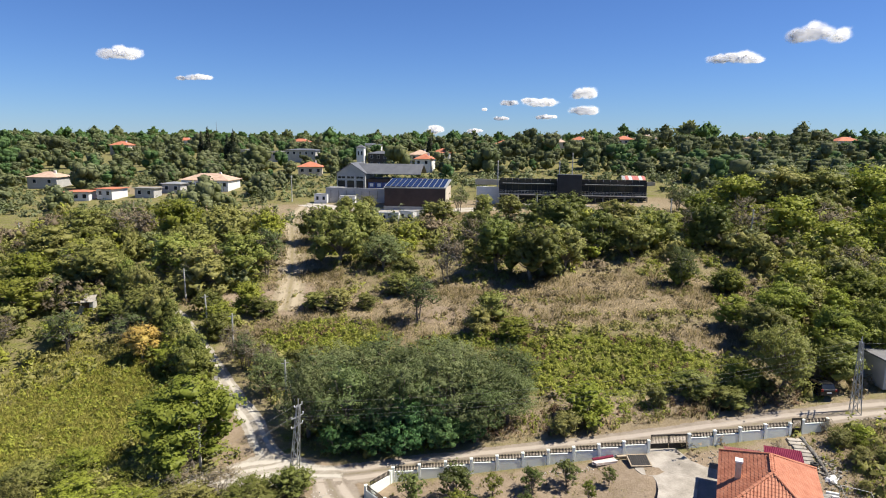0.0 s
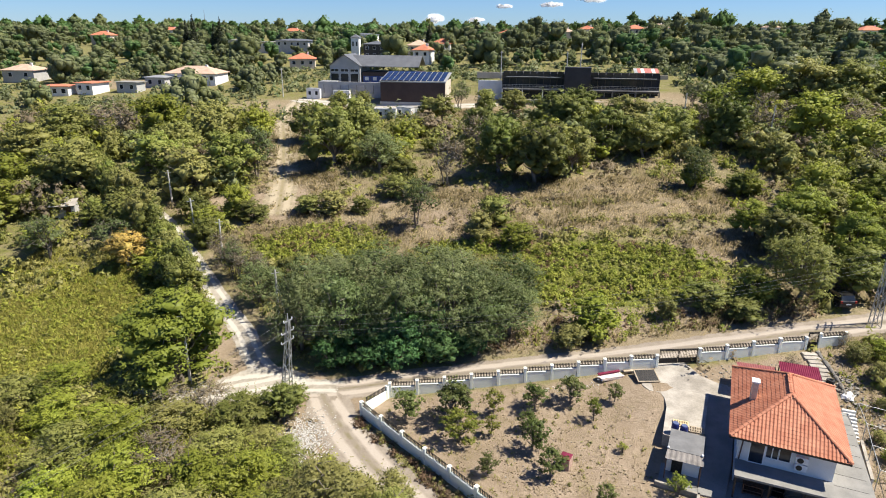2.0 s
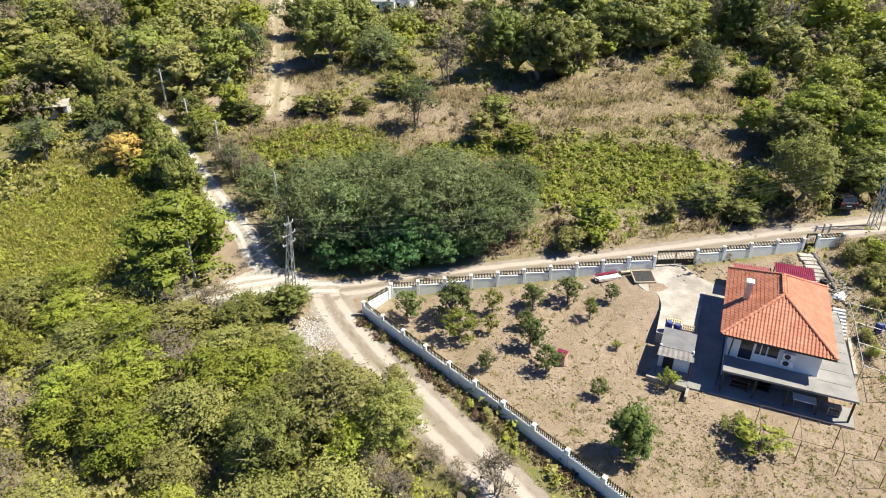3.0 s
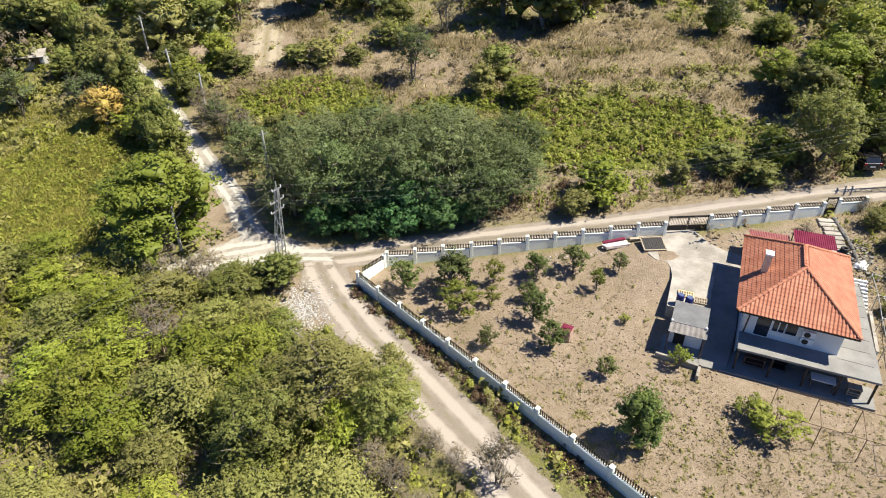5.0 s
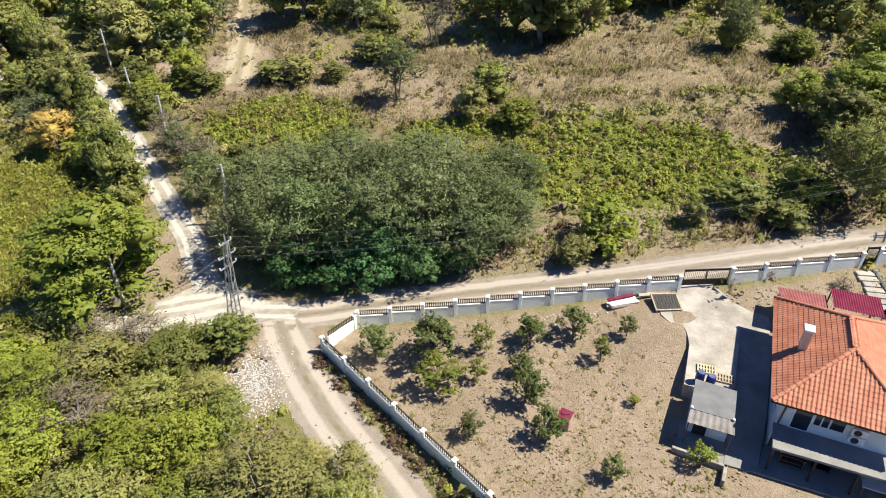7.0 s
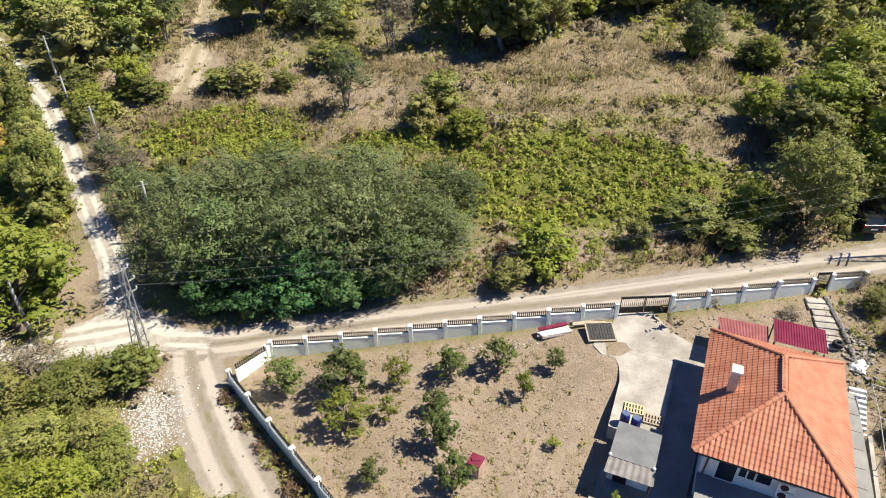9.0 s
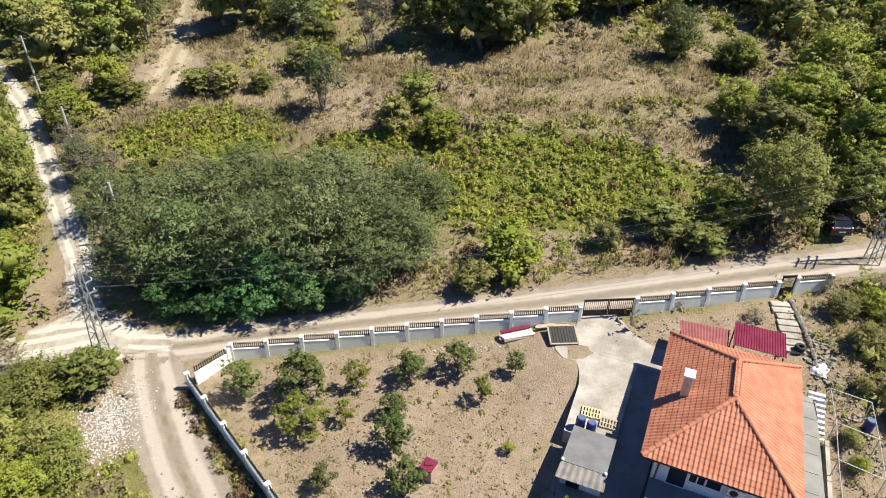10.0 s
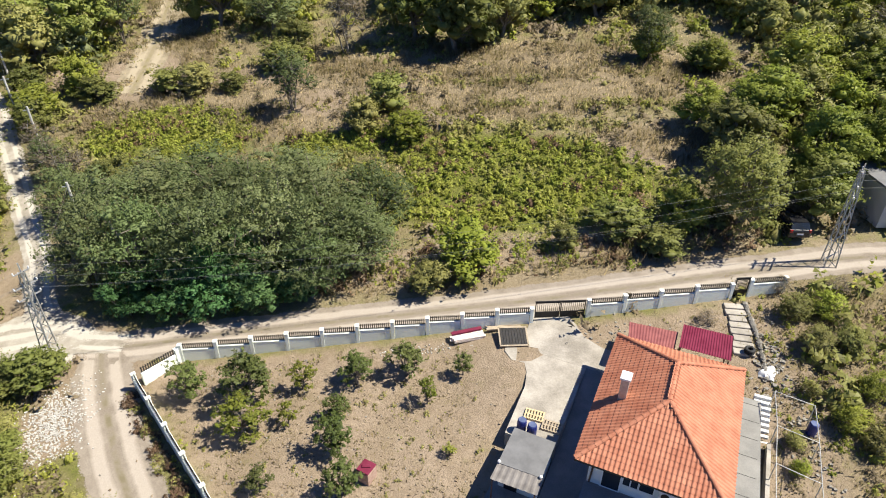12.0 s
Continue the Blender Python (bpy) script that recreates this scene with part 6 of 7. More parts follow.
def pipe_frame(label, posts, rails, r=0.03, mat=ZINC):
    x0, y0 = posts[0][:2]
    ob = thing("trellis", label, "trellis", (x0, y0, 0))
    for x, y, tall in posts:
        bm = bmesh.new()
        g = height(x, y)
        bar(bm, (x - x0, y - y0, g - 0.2), (x - x0, y - y0, g + tall), r)
        part("post", bm, mat, ob)
    for i, j in rails:
        a, b = posts[i], posts[j]
        bm = bmesh.new()
        bar(bm, (a[0] - x0, a[1] - y0, height(a[0], a[1]) + a[2]), (b[0] - x0, b[1] - y0, height(b[0], b[1]) + b[2]), r * 0.8)
        part("rail", bm, mat, ob)


pipe_frame("pale pipe trellis over the side garden", [(27.9, 37.2, 1.6), (27.4, 34.6, 2.0), (26.7, 32.0, 2.3), (26.1, 29.4, 2.4), (29.9, 36.4, 1.7), (29.4, 33.8, 2.0), (28.8, 31.2, 2.2), (28.2, 28.6, 2.3)], [(0, 1), (1, 2), (2, 3), (4, 5), (5, 6), (6, 7), (0, 4), (1, 5), (2, 6), (3, 7)])
pipe_frame("thin dark vine trellis below the house", [(18.0, 24.6, 2.0), (20.3, 24.0, 2.0), (22.6, 23.4, 2.0), (24.9, 22.8, 2.0), (17.4, 22.3, 2.0), (19.7, 21.7, 2.0), (22.0, 21.1, 2.0), (24.3, 20.5, 2.0)], [(0, 1), (1, 2), (2, 3), (4, 5), (5, 6), (6, 7), (0, 4), (1, 5), (2, 6), (3, 7)], 0.025, RUST)
table = thing("terrace_table", "table under the terrace with a pale cloth", "table", tuple(home(6.2, -0.6, -1.0)), turn=-15.5)
bm = bmesh.new()
box(bm, 0, 0, 0.74, 1.5, 0.8, 0.05)
part("tabletop", bm, FRAME_WHITE, table, bevel=0.01)
for x in (-0.65, 0.65):
    for y in (-0.32, 0.32):
        bm = bmesh.new()
        box(bm, x, y, 0.36, 0.06, 0.06, 0.72)
        part("leg", bm, RUST, table)
for x, y, w, d, h, mat, label in ((2.0, -0.3, 1.3, 0.5, 0.8, RUST, "rusty workbench under the terrace"), (3.6, 0.2, 0.9, 0.6, 1.2, IRON, "dark metal cupboard under the terrace"), (8.1, -0.5, 0.8, 0.6, 0.7, WOOD, "wooden crate under the terrace")):
    chest = thing("storage_bench", label, "storage", tuple(home(x, y, -1.0)), turn=-15.5)
    for sx in (-1, 1):
        bm = bmesh.new()
        box(bm, sx * (w / 2 - 0.04), 0, h / 2 - 0.02, 0.06, d, h - 0.04)
        part("side", bm, mat, chest)
    for z in (0.15, h * 0.5, h - 0.02):
        bm = bmesh.new()
        box(bm, 0, 0, z, w - 0.15 if z < h - 0.05 else w + 0.04, d, 0.05)
        part("shelf", bm, mat, chest)
roof_tiles()


# ---- lines ----
def pylon(x, y, base, top, label, lean=(0.0, 0.0)):
    """A square lattice pole with three pairs of arms."""
    ob = thing("lattice_pylon", label, "pylon", (x, y, base), "pylons")
    tall = top - base

    def corner(k, t):
        r = 0.42 * (1 - t) + 0.12 * t
        sx, sy = ((-1, -1), (1, -1), (1, 1), (-1, 1))[k]
        return Vector((lean[0] * t + sx * r, lean[1] * t + sy * r, tall * 0.93 * t))

    for k in range(4):
        bm = bmesh.new()
        bar(bm, corner(k, 0) + Vector((0, 0, -0.3)), corner(k, 1), 0.05, 4)
        part("leg", bm, ZINC, ob)
        n = 10
        for i in range(n):
            a, b = (k, (k + 1) % 4) if i % 2 else ((k + 1) % 4, k)
            bm = bmesh.new()
            bar(bm, corner(a, i / n), corner(b, (i + 1) / n), 0.03, 4)
            part("brace", bm, ZINC, ob)
    for t, w in ((0.99, 0.5), (0.86, 0.75), (0.75, 0.75)):
        bm = bmesh.new()
        c = (corner(0, t) + corner(2, t)) / 2
        box(bm, c.x, c.y, c.z, w * 2, 0.08, 0.08, 70)
        arm = part("arm", bm, ZINC, ob)
        for s in (-1, 1):
            bm = bmesh.new()
            p = c + Vector((s * w * math.cos(radians(70)), s * w * math.sin(radians(70)), 0.04))
            bar(bm, p, p + Vector((0, 0, 0.16)), 0.05, 8)
            part("insulator", bm, FRAME_WHITE, arm)
    bm = bmesh.new()
    c = (corner(0, 1) + corner(2, 1)) / 2
    bar(bm, c - Vector((0, 0, 0.2)), c + Vector((0, 0, tall * 0.07)), 0.05, 5)
    part("spike", bm, ZINC, ob)
    return ob


pylon(-19.7, 35.6, -2.05, 6.9, "grey steel lattice pylon beside the lane", (0.9, -0.4))
pylon(35.0, 51.0, 2.7, 10.9, "grey steel lattice pylon beside the lane", (-0.1, 0.2))


WIRE = plain("dull_wire", (0.20, 0.20, 0.19), (0.28, 0.28, 0.27), 0.7, 3, 0.3)


def wire(a, b, sag, label="thin overhead electric wire"):
    a, b = Vector(a), Vector(b)
    pts = []
    for k in range(25):
        t = k / 24
        p = a.lerp(b, t)
        pts.append((p.x, p.y, p.z - 4 * sag * t * (1 - t), 0.0065))
    co, faces = tubes([pts], 4)
    tagged(meshed("overhead_wire", co, faces, WIRE), label, "wire", "overhead wires")


for dz, off in ((0.0, 0.5), (-0.95, 0.7), (-0.95, -0.7), (-1.8, 0.7)):
    wire((-18.9 + 0.34 * off, 35.3 + 0.94 * off, 6.3 + dz), (34.9 + 0.34 * off, 51.1 + 0.94 * off, 10.3 + dz), 1.3)
for dz, off in ((0.0, -0.5), (-0.95, 0.7), (-0.95, -0.7)):
    wire((-18.9 + 0.3 * off, 35.3 + 0.9 * off, 6.3 + dz), (-36 + off, -2, 4.5 + dz), 0.9)
    wire((34.9 + 0.3 * off, 51.1 + 0.9 * off, 10.3 + dz), (92 + off, 66, 14 + dz), 1.5)


POLE = plain("concrete_pole", (0.42, 0.41, 0.38), (0.55, 0.54, 0.50), 0.9, 2)


def pole(x, y, top, tilt=0.0):
    base = height(x, y)
    ob = thing("utility_pole", "weathered pale concrete utility pole among trees", "pole", (x, y, base), "utility poles")
    ob.rotation_euler = (radians(tilt * 0.5), radians(tilt), 0)
    bm = bmesh.new()
    bar(bm, (0, 0, -0.4), (0, 0, top - base), 0.15, 8, 0.1)
    part("shaft", bm, POLE, ob)
    bm = bmesh.new()
    box(bm, 0, 0, top - base - 0.35, 0.9, 0.07, 0.07, 40)
    part("crossarm", bm, ZINC, ob)


for row in ((-54.6, 76.2, 9.1, -1), (-44.9, 65.7, 7.8, -3), (-38.2, 60.2, 6.9, 1), (-29.9, 37.0, 5.3, 1), (-25.8, 48.6, 5.3, 0), (-18.9, 44, 4.3, 0), (-103.2, 99.6, 9.6, 0), (-115, 109, 10.8, 0), (39.3, 102.5, 18.5, 1), (-9.4, 150, 25, 0), (6.5, 152, 25, 0), (9.9, 155, 27, 0), (-66.4, 150, 20, 0), (29, 121, 18.5, 0)):
    pole(*row)
wire((-18.9, 35.6, 5.2), (-25.8, 48.6, 5.0), 0.4)
wire((-25.8, 48.6, 5.0), (-38.2, 60.2, 6.6), 0.3)
wire((-38.2, 60.2, 6.6), (-44.9, 65.7, 7.5), 0.2)
wire((-44.9, 65.7, 7.5), (-54.6, 76.2, 8.8), 0.2)

# ---- parked car ----
PAINT = plain("black_car_paint", (0.012, 0.012, 0.014), (0.02, 0.02, 0.022), 0.25, 2, bump=0.0)
RED_LAMP = plain("red_lamp", (0.25, 0.01, 0.01), (0.35, 0.02, 0.02), 0.2, 5, bump=0.0)


def car(x, y, turn, label):
    ob = thing("car", label, "car", (x, y, height(x, y) + 0.05), turn=turn)

    def loft(name, mat, sections, parent, bevel=0.03):
        bm = bmesh.new()
        rings = [[bm.verts.new((sx * w, y_, z)) for sx, z in ((-1, z0), (1, z0), (1, z1), (-1, z1))] for y_, w, z0, z1 in sections]
        for a, b in zip(rings, rings[1:]):
            for k in range(4):
                bm.faces.new((a[k], a[(k + 1) % 4], b[(k + 1) % 4], b[k]))
        bm.faces.new(rings[0][::-1])
        bm.faces.new(rings[-1])
        bmesh.ops.recalc_face_normals(bm, faces=bm.faces[:])
        return part(name, bm, mat, parent, bevel=bevel)

    body = loft("body", PAINT, [(-2.05, 0.74, 0.35, 0.85), (-1.95, 0.84, 0.25, 0.98), (-1.2, 0.87, 0.22, 1.0), (0.6, 0.87, 0.22, 0.98), (1.6, 0.84, 0.24, 0.88), (2.1, 0.7, 0.35, 0.72)], ob)
    cabin = loft("cabin", GLASS_DARK, [(-1.95, 0.72, 0.96, 1.0), (-1.6, 0.66, 0.96, 1.42), (0.0, 0.66, 0.96, 1.44), (1.0, 0.74, 0.94, 0.99)], ob)
    loft("roof", PAINT, [(-1.62, 0.62, 1.42, 1.47), (-0.8, 0.64, 1.43, 1.5), (0.05, 0.6, 1.42, 1.46)], ob, 0.015)
    for s in (-1, 1):
        bm = bmesh.new()
        box(bm, s * 0.72, -2.0, 0.85, 0.2, 0.12, 0.22)
        part("tail_lamp", bm, RED_LAMP, ob)
        bm = bmesh.new()
        box(bm, s * 0.62, 2.02, 0.66, 0.3, 0.12, 0.12)
        part("headlamp", bm, FRAME_WHITE, ob)
        bm = bmesh.new()
        box(bm, s * 0.95, 0.75, 1.0, 0.16, 0.1, 0.12)
        part("mirror", bm, PAINT, ob)
        for y_ in (-1.3, 1.3):
            bm = bmesh.new()
            ring(bm, 0.22, 0.1, 0)
            bmesh.ops.rotate(bm, cent=(0, 0, 0), matrix=Matrix.Rotation(radians(90), 3, "Y"), verts=bm.verts[:])
            wheel = part("wheel", bm, TYRE, ob)
            wheel.location = (s * 0.8, y_, 0.3)
            bm = bmesh.new()
            bmesh.ops.create_cone(bm, cap_ends=True, segments=14, radius1=0.2, radius2=0.2, depth=0.08, matrix=pose(0, 0, 0, 0, 90))
            part("rim", bm, ZINC, wheel)
    bm = bmesh.new()
    box(bm, 0, -2.06, 0.62, 0.5, 0.02, 0.11)
    part("plate", bm, FRAME_WHITE, ob)
    return ob


car(32.9, 54.9, 8, "black hatchback parked under trees beside the lane")

# ---- grey outbuilding by the lane ----
store = thing("outbuilding", "low grey block outbuilding with a crumbling roof", "outbuilding", (43.5, 58.5, height(43.5, 58.5)), turn=10)
bm = bmesh.new()
box(bm, 0, 0, 1.2, 9, 5, 3.2)
part("wall", bm, RENDER_GREY, store)
bm = bmesh.new()
box(bm, 0, 0, 2.9, 9.4, 5.4, 0.18)
part("roof", bm, FELT, store)
bm = bmesh.new()
box(bm, -1.5, -2.52, 0.9, 1.0, 0.06, 1.9)
part("door", bm, RUST, store)

# ---- buildings on the hill ----
PLASTER_TAN = plain("tan_plaster", (0.50, 0.43, 0.34), (0.62, 0.55, 0.45), 0.9, 0.4)
ROOF_FADED = plain("faded_roof_tile", (0.42, 0.28, 0.20), (0.55, 0.40, 0.30), 0.85, 0.8)
ROOF_RED = plain("red_roof_tile", (0.42, 0.13, 0.07), (0.52, 0.20, 0.11), 0.85, 0.8)
SOLAR = plain("solar_cells", (0.012, 0.018, 0.05), (0.02, 0.03, 0.08), 0.12, 2, bump=0.0)


def gable(name, x0, y0, x1, y1, eave, rise, mat, parent, over=0.4, thick=0.15, along="y"):
    """A gabled roof: ridge along x or y."""
    bm = bmesh.new()
    x0, y0, x1, y1 = x0 - over, y0 - over, x1 + over, y1 + over
    if along == "y":
        prof = [(x0, eave), ((x0 + x1) / 2, eave + rise), (x1, eave)]
        ends = [[(x, y, z) for x, z in prof] for y in (y0, y1)]
    else:
        prof = [(y0, eave), ((y0 + y1) / 2, eave + rise), (y1, eave)]
        ends = [[(x, y, z) for y, z in prof] for x in (x0, x1)]
    v = [[bm.verts.new(p) for p in e] for e in ends]
    w = [[bm.verts.new((p[0], p[1], p[2] - thick)) for p in e] for e in ends]
    for k in range(2):
        bm.faces.new((v[0][k], v[0][k + 1], v[1][k + 1], v[1][k]))
        bm.faces.new((w[0][k], w[1][k], w[1][k + 1], w[0][k + 1]))
        for e in (0, 1):
            bm.faces.new((v[e][k], v[e][k + 1], w[e][k + 1], w[e][k]))
    for k in (0, 2):
        bm.faces.new((v[0][k], v[1][k], w[1][k], w[0][k]))
    bmesh.ops.recalc_face_normals(bm, faces=bm.faces[:])
    return part(name, bm, mat, parent)


def village_house(x, y, base, w, d, h, rise, roof, wall, label, turn=0.0, rows_=1, cols=4, chimney=True):
    ob = thing("village_house", label, "house", (x, y, base), "village houses", turn=turn)
    bm = bmesh.new()
    box(bm, 0, 0, h / 2 - 1.0, w, d, h + 2.0)
    part("wall", bm, wall, ob)
    hip_roof("roof", -w / 2 - 0.5, -d / 2 - 0.5, w / 2 + 0.5, d / 2 + 0.5, h, rise, roof, ob)
    for r in range(rows_):
        for c in range(cols):
            window(ob, -w / 2 + w * (c + 0.5) / cols, -d / 2 - 0.02, h - 1.3 - 2.7 * r, min(1.1, w / cols * 0.5), 1.2, mat=FRAME_WHITE, bars=0)
    if chimney:
        bm = bmesh.new()
        box(bm, w * 0.22, 0, h + rise * 0.8, 0.6, 0.6, 1.4)
        part("chimney", bm, RENDER_WHITE, ob)
    return ob


# brown hall with solar panels
hall = thing("solar_hall", "dark brown clad hall with solar panels on its roof", "hall", (-29.8, 145.5, 12.0))
bm = bmesh.new()
box(bm, 0, 0, 3.4, 15.8, 9, 5.4)
part("wall", bm, BROWN_PANEL, hall)
bm = bmesh.new()
box(bm, 7.93, 0, 3.6, 0.08, 9.02, 5.2)
part("side_wall", bm, PLASTER_TAN, hall, "tan side wall")
bm = bmesh.new()
box(bm, 0, -0.05, 0.4, 16.1, 9.3, 1.6)
part("plinth", bm, RENDER_GREY, hall, "grey concrete plinth")
bm = bmesh.new()
lo = [bm.verts.new(v) for v in ((-8.1, -4.7, 5.75), (8.1, -4.7, 5.85), (8.1, 4.7, 7.45), (-8.1, 4.7, 7.4))]
hi = [bm.verts.new(v.co + Vector((0, 0, 0.25))) for v in lo]
bm.faces.new(hi)
bm.faces.new(lo[::-1])
for k in range(4):
    bm.faces.new((lo[k], lo[(k + 1) % 4], hi[(k + 1) % 4], hi[k]))
roof = part("roof", bm, ZINC, hall)
for r in range(4):
    for c in range(11):
        bm = bmesh.new()
        box(bm, 0, 0, 0, 1.2, 2.0, 0.05)
        ob = part("solar_panel", bm, SOLAR, hall)
        ob.matrix_basis = pose(-7.1 + c * 1.4, -3.4 + r * 2.2, 6.1 + (-3.4 + r * 2.2 + 4.7) * 0.178 + 0.1, 10.1)
# grey gabled hall
grey = thing("grey_hall", "grey hall with a gabled front and blue doors", "hall", (-43.5, 163, 12.5))
bm = bmesh.new()
box(bm, -8, -1, 4.0, 8.2, 10, 8.0)
part("front_wall", bm, RENDER_GREY, grey)
bm = bmesh.new()
bm.faces.new([bm.verts.new(v) for v in ((-12.1, -6.0, 8.0), (-3.9, -6.0, 8.0), (-8.0, -6.0, 10.7))])
part("gable_wall", bm, RENDER_GREY, grey)
gable("front_roof", -12.1, -6, -3.9, 4, 8.0, 2.9, GREY_ROOF, grey)
bm = bmesh.new()
box(bm, 3.8, 0, 3.2, 16, 9, 6.4)
part("side_wall", bm, BROWN_PANEL, grey)
gable("main_roof", -8.0, -4.6, 11.5, 4.6, 7.9, 2.7, GREY_ROOF, grey, along="x")
BLUE_DOOR = plain("blue_door", (0.03, 0.07, 0.26), (0.05, 0.10, 0.34), 0.5, 2)
for c in range(3):
    window(grey, -10.8 + c * 2.7, -6.04, 4.5, 2.2, 3.0, mat=RENDER_WHITE, bars=0)
for c in range(3):
    window(grey, -10.8 + c * 2.7, -6.04, 6.8, 2.2, 0.7, mat=RENDER_WHITE, bars=1)
for c in range(4):
    bm = bmesh.new()
    box(bm, -2.4 + c * 2.2, -4.55, 4.2, 2.0, 0.08, 2.4)
    door = part("door", bm, BLUE_DOOR, grey, "blue door")
    bm = bmesh.new()
    box(bm, -2.4 + c * 2.2, -4.62, 4.7, 1.0, 0.04, 0.9)
    part("pane", bm, FRAME_WHITE, door)
# walls and yard before the halls
terrace = thing("retaining_wall", "grey concrete retaining wall below the hall", "wall", (-47, 150, 11.5))
bm = bmesh.new()
box(bm, 0, 0, 2.4, 19, 0.5, 6.0)
part("wall", bm, RENDER_GREY, terrace)
for k in range(8):
    bm = bmesh.new()
    box(bm, -8 + k * 2.2, -0.28, 3.6, 0.16, 0.1, 2.2)
    part("pilaster", bm, OLD_CONCRETE, terrace)


def cabin(x, y, z, sx, sy, sz, turn, label, mat=FRAME_WHITE):
    ob = thing("site_cabin", label, "cabin", (x, y, z), "site cabins", turn=turn)
    bm = bmesh.new()
    box(bm, 0, 0, sz / 2, sx, sy, sz)
    part("body", bm, mat, ob, bevel=0.03)
    bm = bmesh.new()
    box(bm, 0, 0, sz + 0.04, sx + 0.1, sy + 0.1, 0.08)
    part("roof", bm, ZINC, ob)
    for k in (-1, 1):
        bm = bmesh.new()
        box(bm, k * sx * 0.25, -sy / 2 - 0.01, sz * 0.6, sx * 0.18, 0.04, sz * 0.35)
        part("window", bm, GLASS_DARK, ob)


cabin(-49.5, 147.5, 12.3, 4.2, 2.4, 2.6, 6, "white site cabin before a grey wall")
cabin(-57.5, 149.5, 12.5, 3.6, 2.4, 2.6, 0, "white site cabin beside a grey wall")
cabin(-54, 151.5, 14.5, 4.0, 2.4, 2.4, 0, "white site cabin on the upper yard")
cabin(-33.3, 128.5, 10.4, 4.8, 2.4, 2.6, 4, "white container with a curved cover", RENDER_WHITE)
cabin(-28.8, 130, 10.6, 4.2, 2.5, 2.7, -28, "white site cabin with small windows")
bm = bmesh.new()
white_wall = thing("white_wall", "white rendered wall between the halls", "wall", (-11.5, 146, 13))
box(bm, 0, 0, 2.8, 6, 0.4, 5)
part("wall", bm, RENDER_WHITE, white_wall)

# dark glazed building with a tower
block = thing("glazed_building", "long black two-storey building with balconies and a tower", "building", (9.4, 146.5, 13.4))
bm = bmesh.new()
box(bm, 0, 1.0, 3.4, 36, 8, 6.9)
part("wall", bm, BLACK_PANEL, block)
bm = bmesh.new()
box(bm, -0.6, -4.2, 4.2, 5.9, 3.0, 8.6)
part("tower", bm, BLACK_PANEL, block, "windowless black tower")
for x0, x1 in ((-17.8, -3.6), (2.4, 17.9)):
    n = int((x1 - x0) / 1.55)
    w = (x1 - x0) / n
    for k in range(n):
        window(block, x0 + w * (k + 0.5), -3.04, 4.75, w - 0.1, 1.9, mat=IRON, bars=0)
        window(block, x0 + w * (k + 0.5), -3.04, 1.5, w - 0.1, 2.6, mat=IRON if x0 < 0 else RENDER_GREY, bars=0)
        bm = bmesh.new()
        box(bm, x0 + w * (k + 0.5), -3.1, 6.75, w - 0.12, 0.06, 1.1)
        part("parapet_panel", bm, GLASS_DARK, block)
    bm = bmesh.new()
    box(bm, (x0 + x1) / 2, -3.9, 3.35, x1 - x0, 1.9, 0.2)
    deck = part("balcony", bm, OLD_CONCRETE, block)
    bm = bmesh.new()
    for k in range(n * 2 + 1):
        box(bm, x0 + k * w / 2, -4.8, 3.9, 0.05, 0.05, 1.0)
    for z in (3.7, 4.05, 4.4):
        box(bm, (x0 + x1) / 2, -4.8, z, x1 - x0, 0.05, 0.05)
    part("railing", bm, ZINC, deck, "steel railing")
    bm = bmesh.new()
    box(bm, (x0 + x1) / 2, -3.4, 6.1, x1 - x0 - 1.5, 0.8, 0.1)
    part("sunshade", bm, ZINC, block, "pale sunshade line")
    for k in range(0, n + 1, 3):
        bm = bmesh.new()
        box(bm, x0 + k * w, -4.7, 1.6, 0.22, 0.22, 3.4)
        part("column", bm, RENDER_WHITE if x0 < 0 else OLD_CONCRETE, block)
AWNING_RED = plain("faded_awning_cloth", (0.40, 0.12, 0.10), (0.50, 0.18, 0.15), 0.8, 1.0)
awning = thing("striped_awning", "red and pale blue awning on the roof terrace", "awning", (24.4, 146, 20.3))
for k, mat in enumerate((ZINC, AWNING_RED, PINK, AWNING_RED, AWNING_RED, PINK, AWNING_RED)):
    bm = bmesh.new()
    box(bm, -2.4 + k * 0.8, 0, 0.9, 0.78, 3.4, 0.06)
    ob = part("stripe", bm, mat, awning)
    ob.rotation_euler = (radians(14), 0, 0)
for x in (-2.6, 2.6):
    bm = bmesh.new()
    box(bm, x, -1.4, 0.2, 0.08, 0.08, 1.0)
    part("post", bm, ZINC, awning)
apron = thing("terrace_apron", "pale concrete terrace edge before the building", "terrace", (10, 139.6, 13.0))
bm = bmesh.new()
box(bm, 4, 0, 0.7, 44, 2.6, 1.9)
part("edge", bm, CONCRETE, apron)
back = thing("terrace_wall", "low stone terrace wall behind the building", "wall", (8, 166, 17))
bm = bmesh.new()
box(bm, 0, 0, 1.2, 50, 0.6, 1.6)
part("wall", bm, PLASTER_TAN, back)

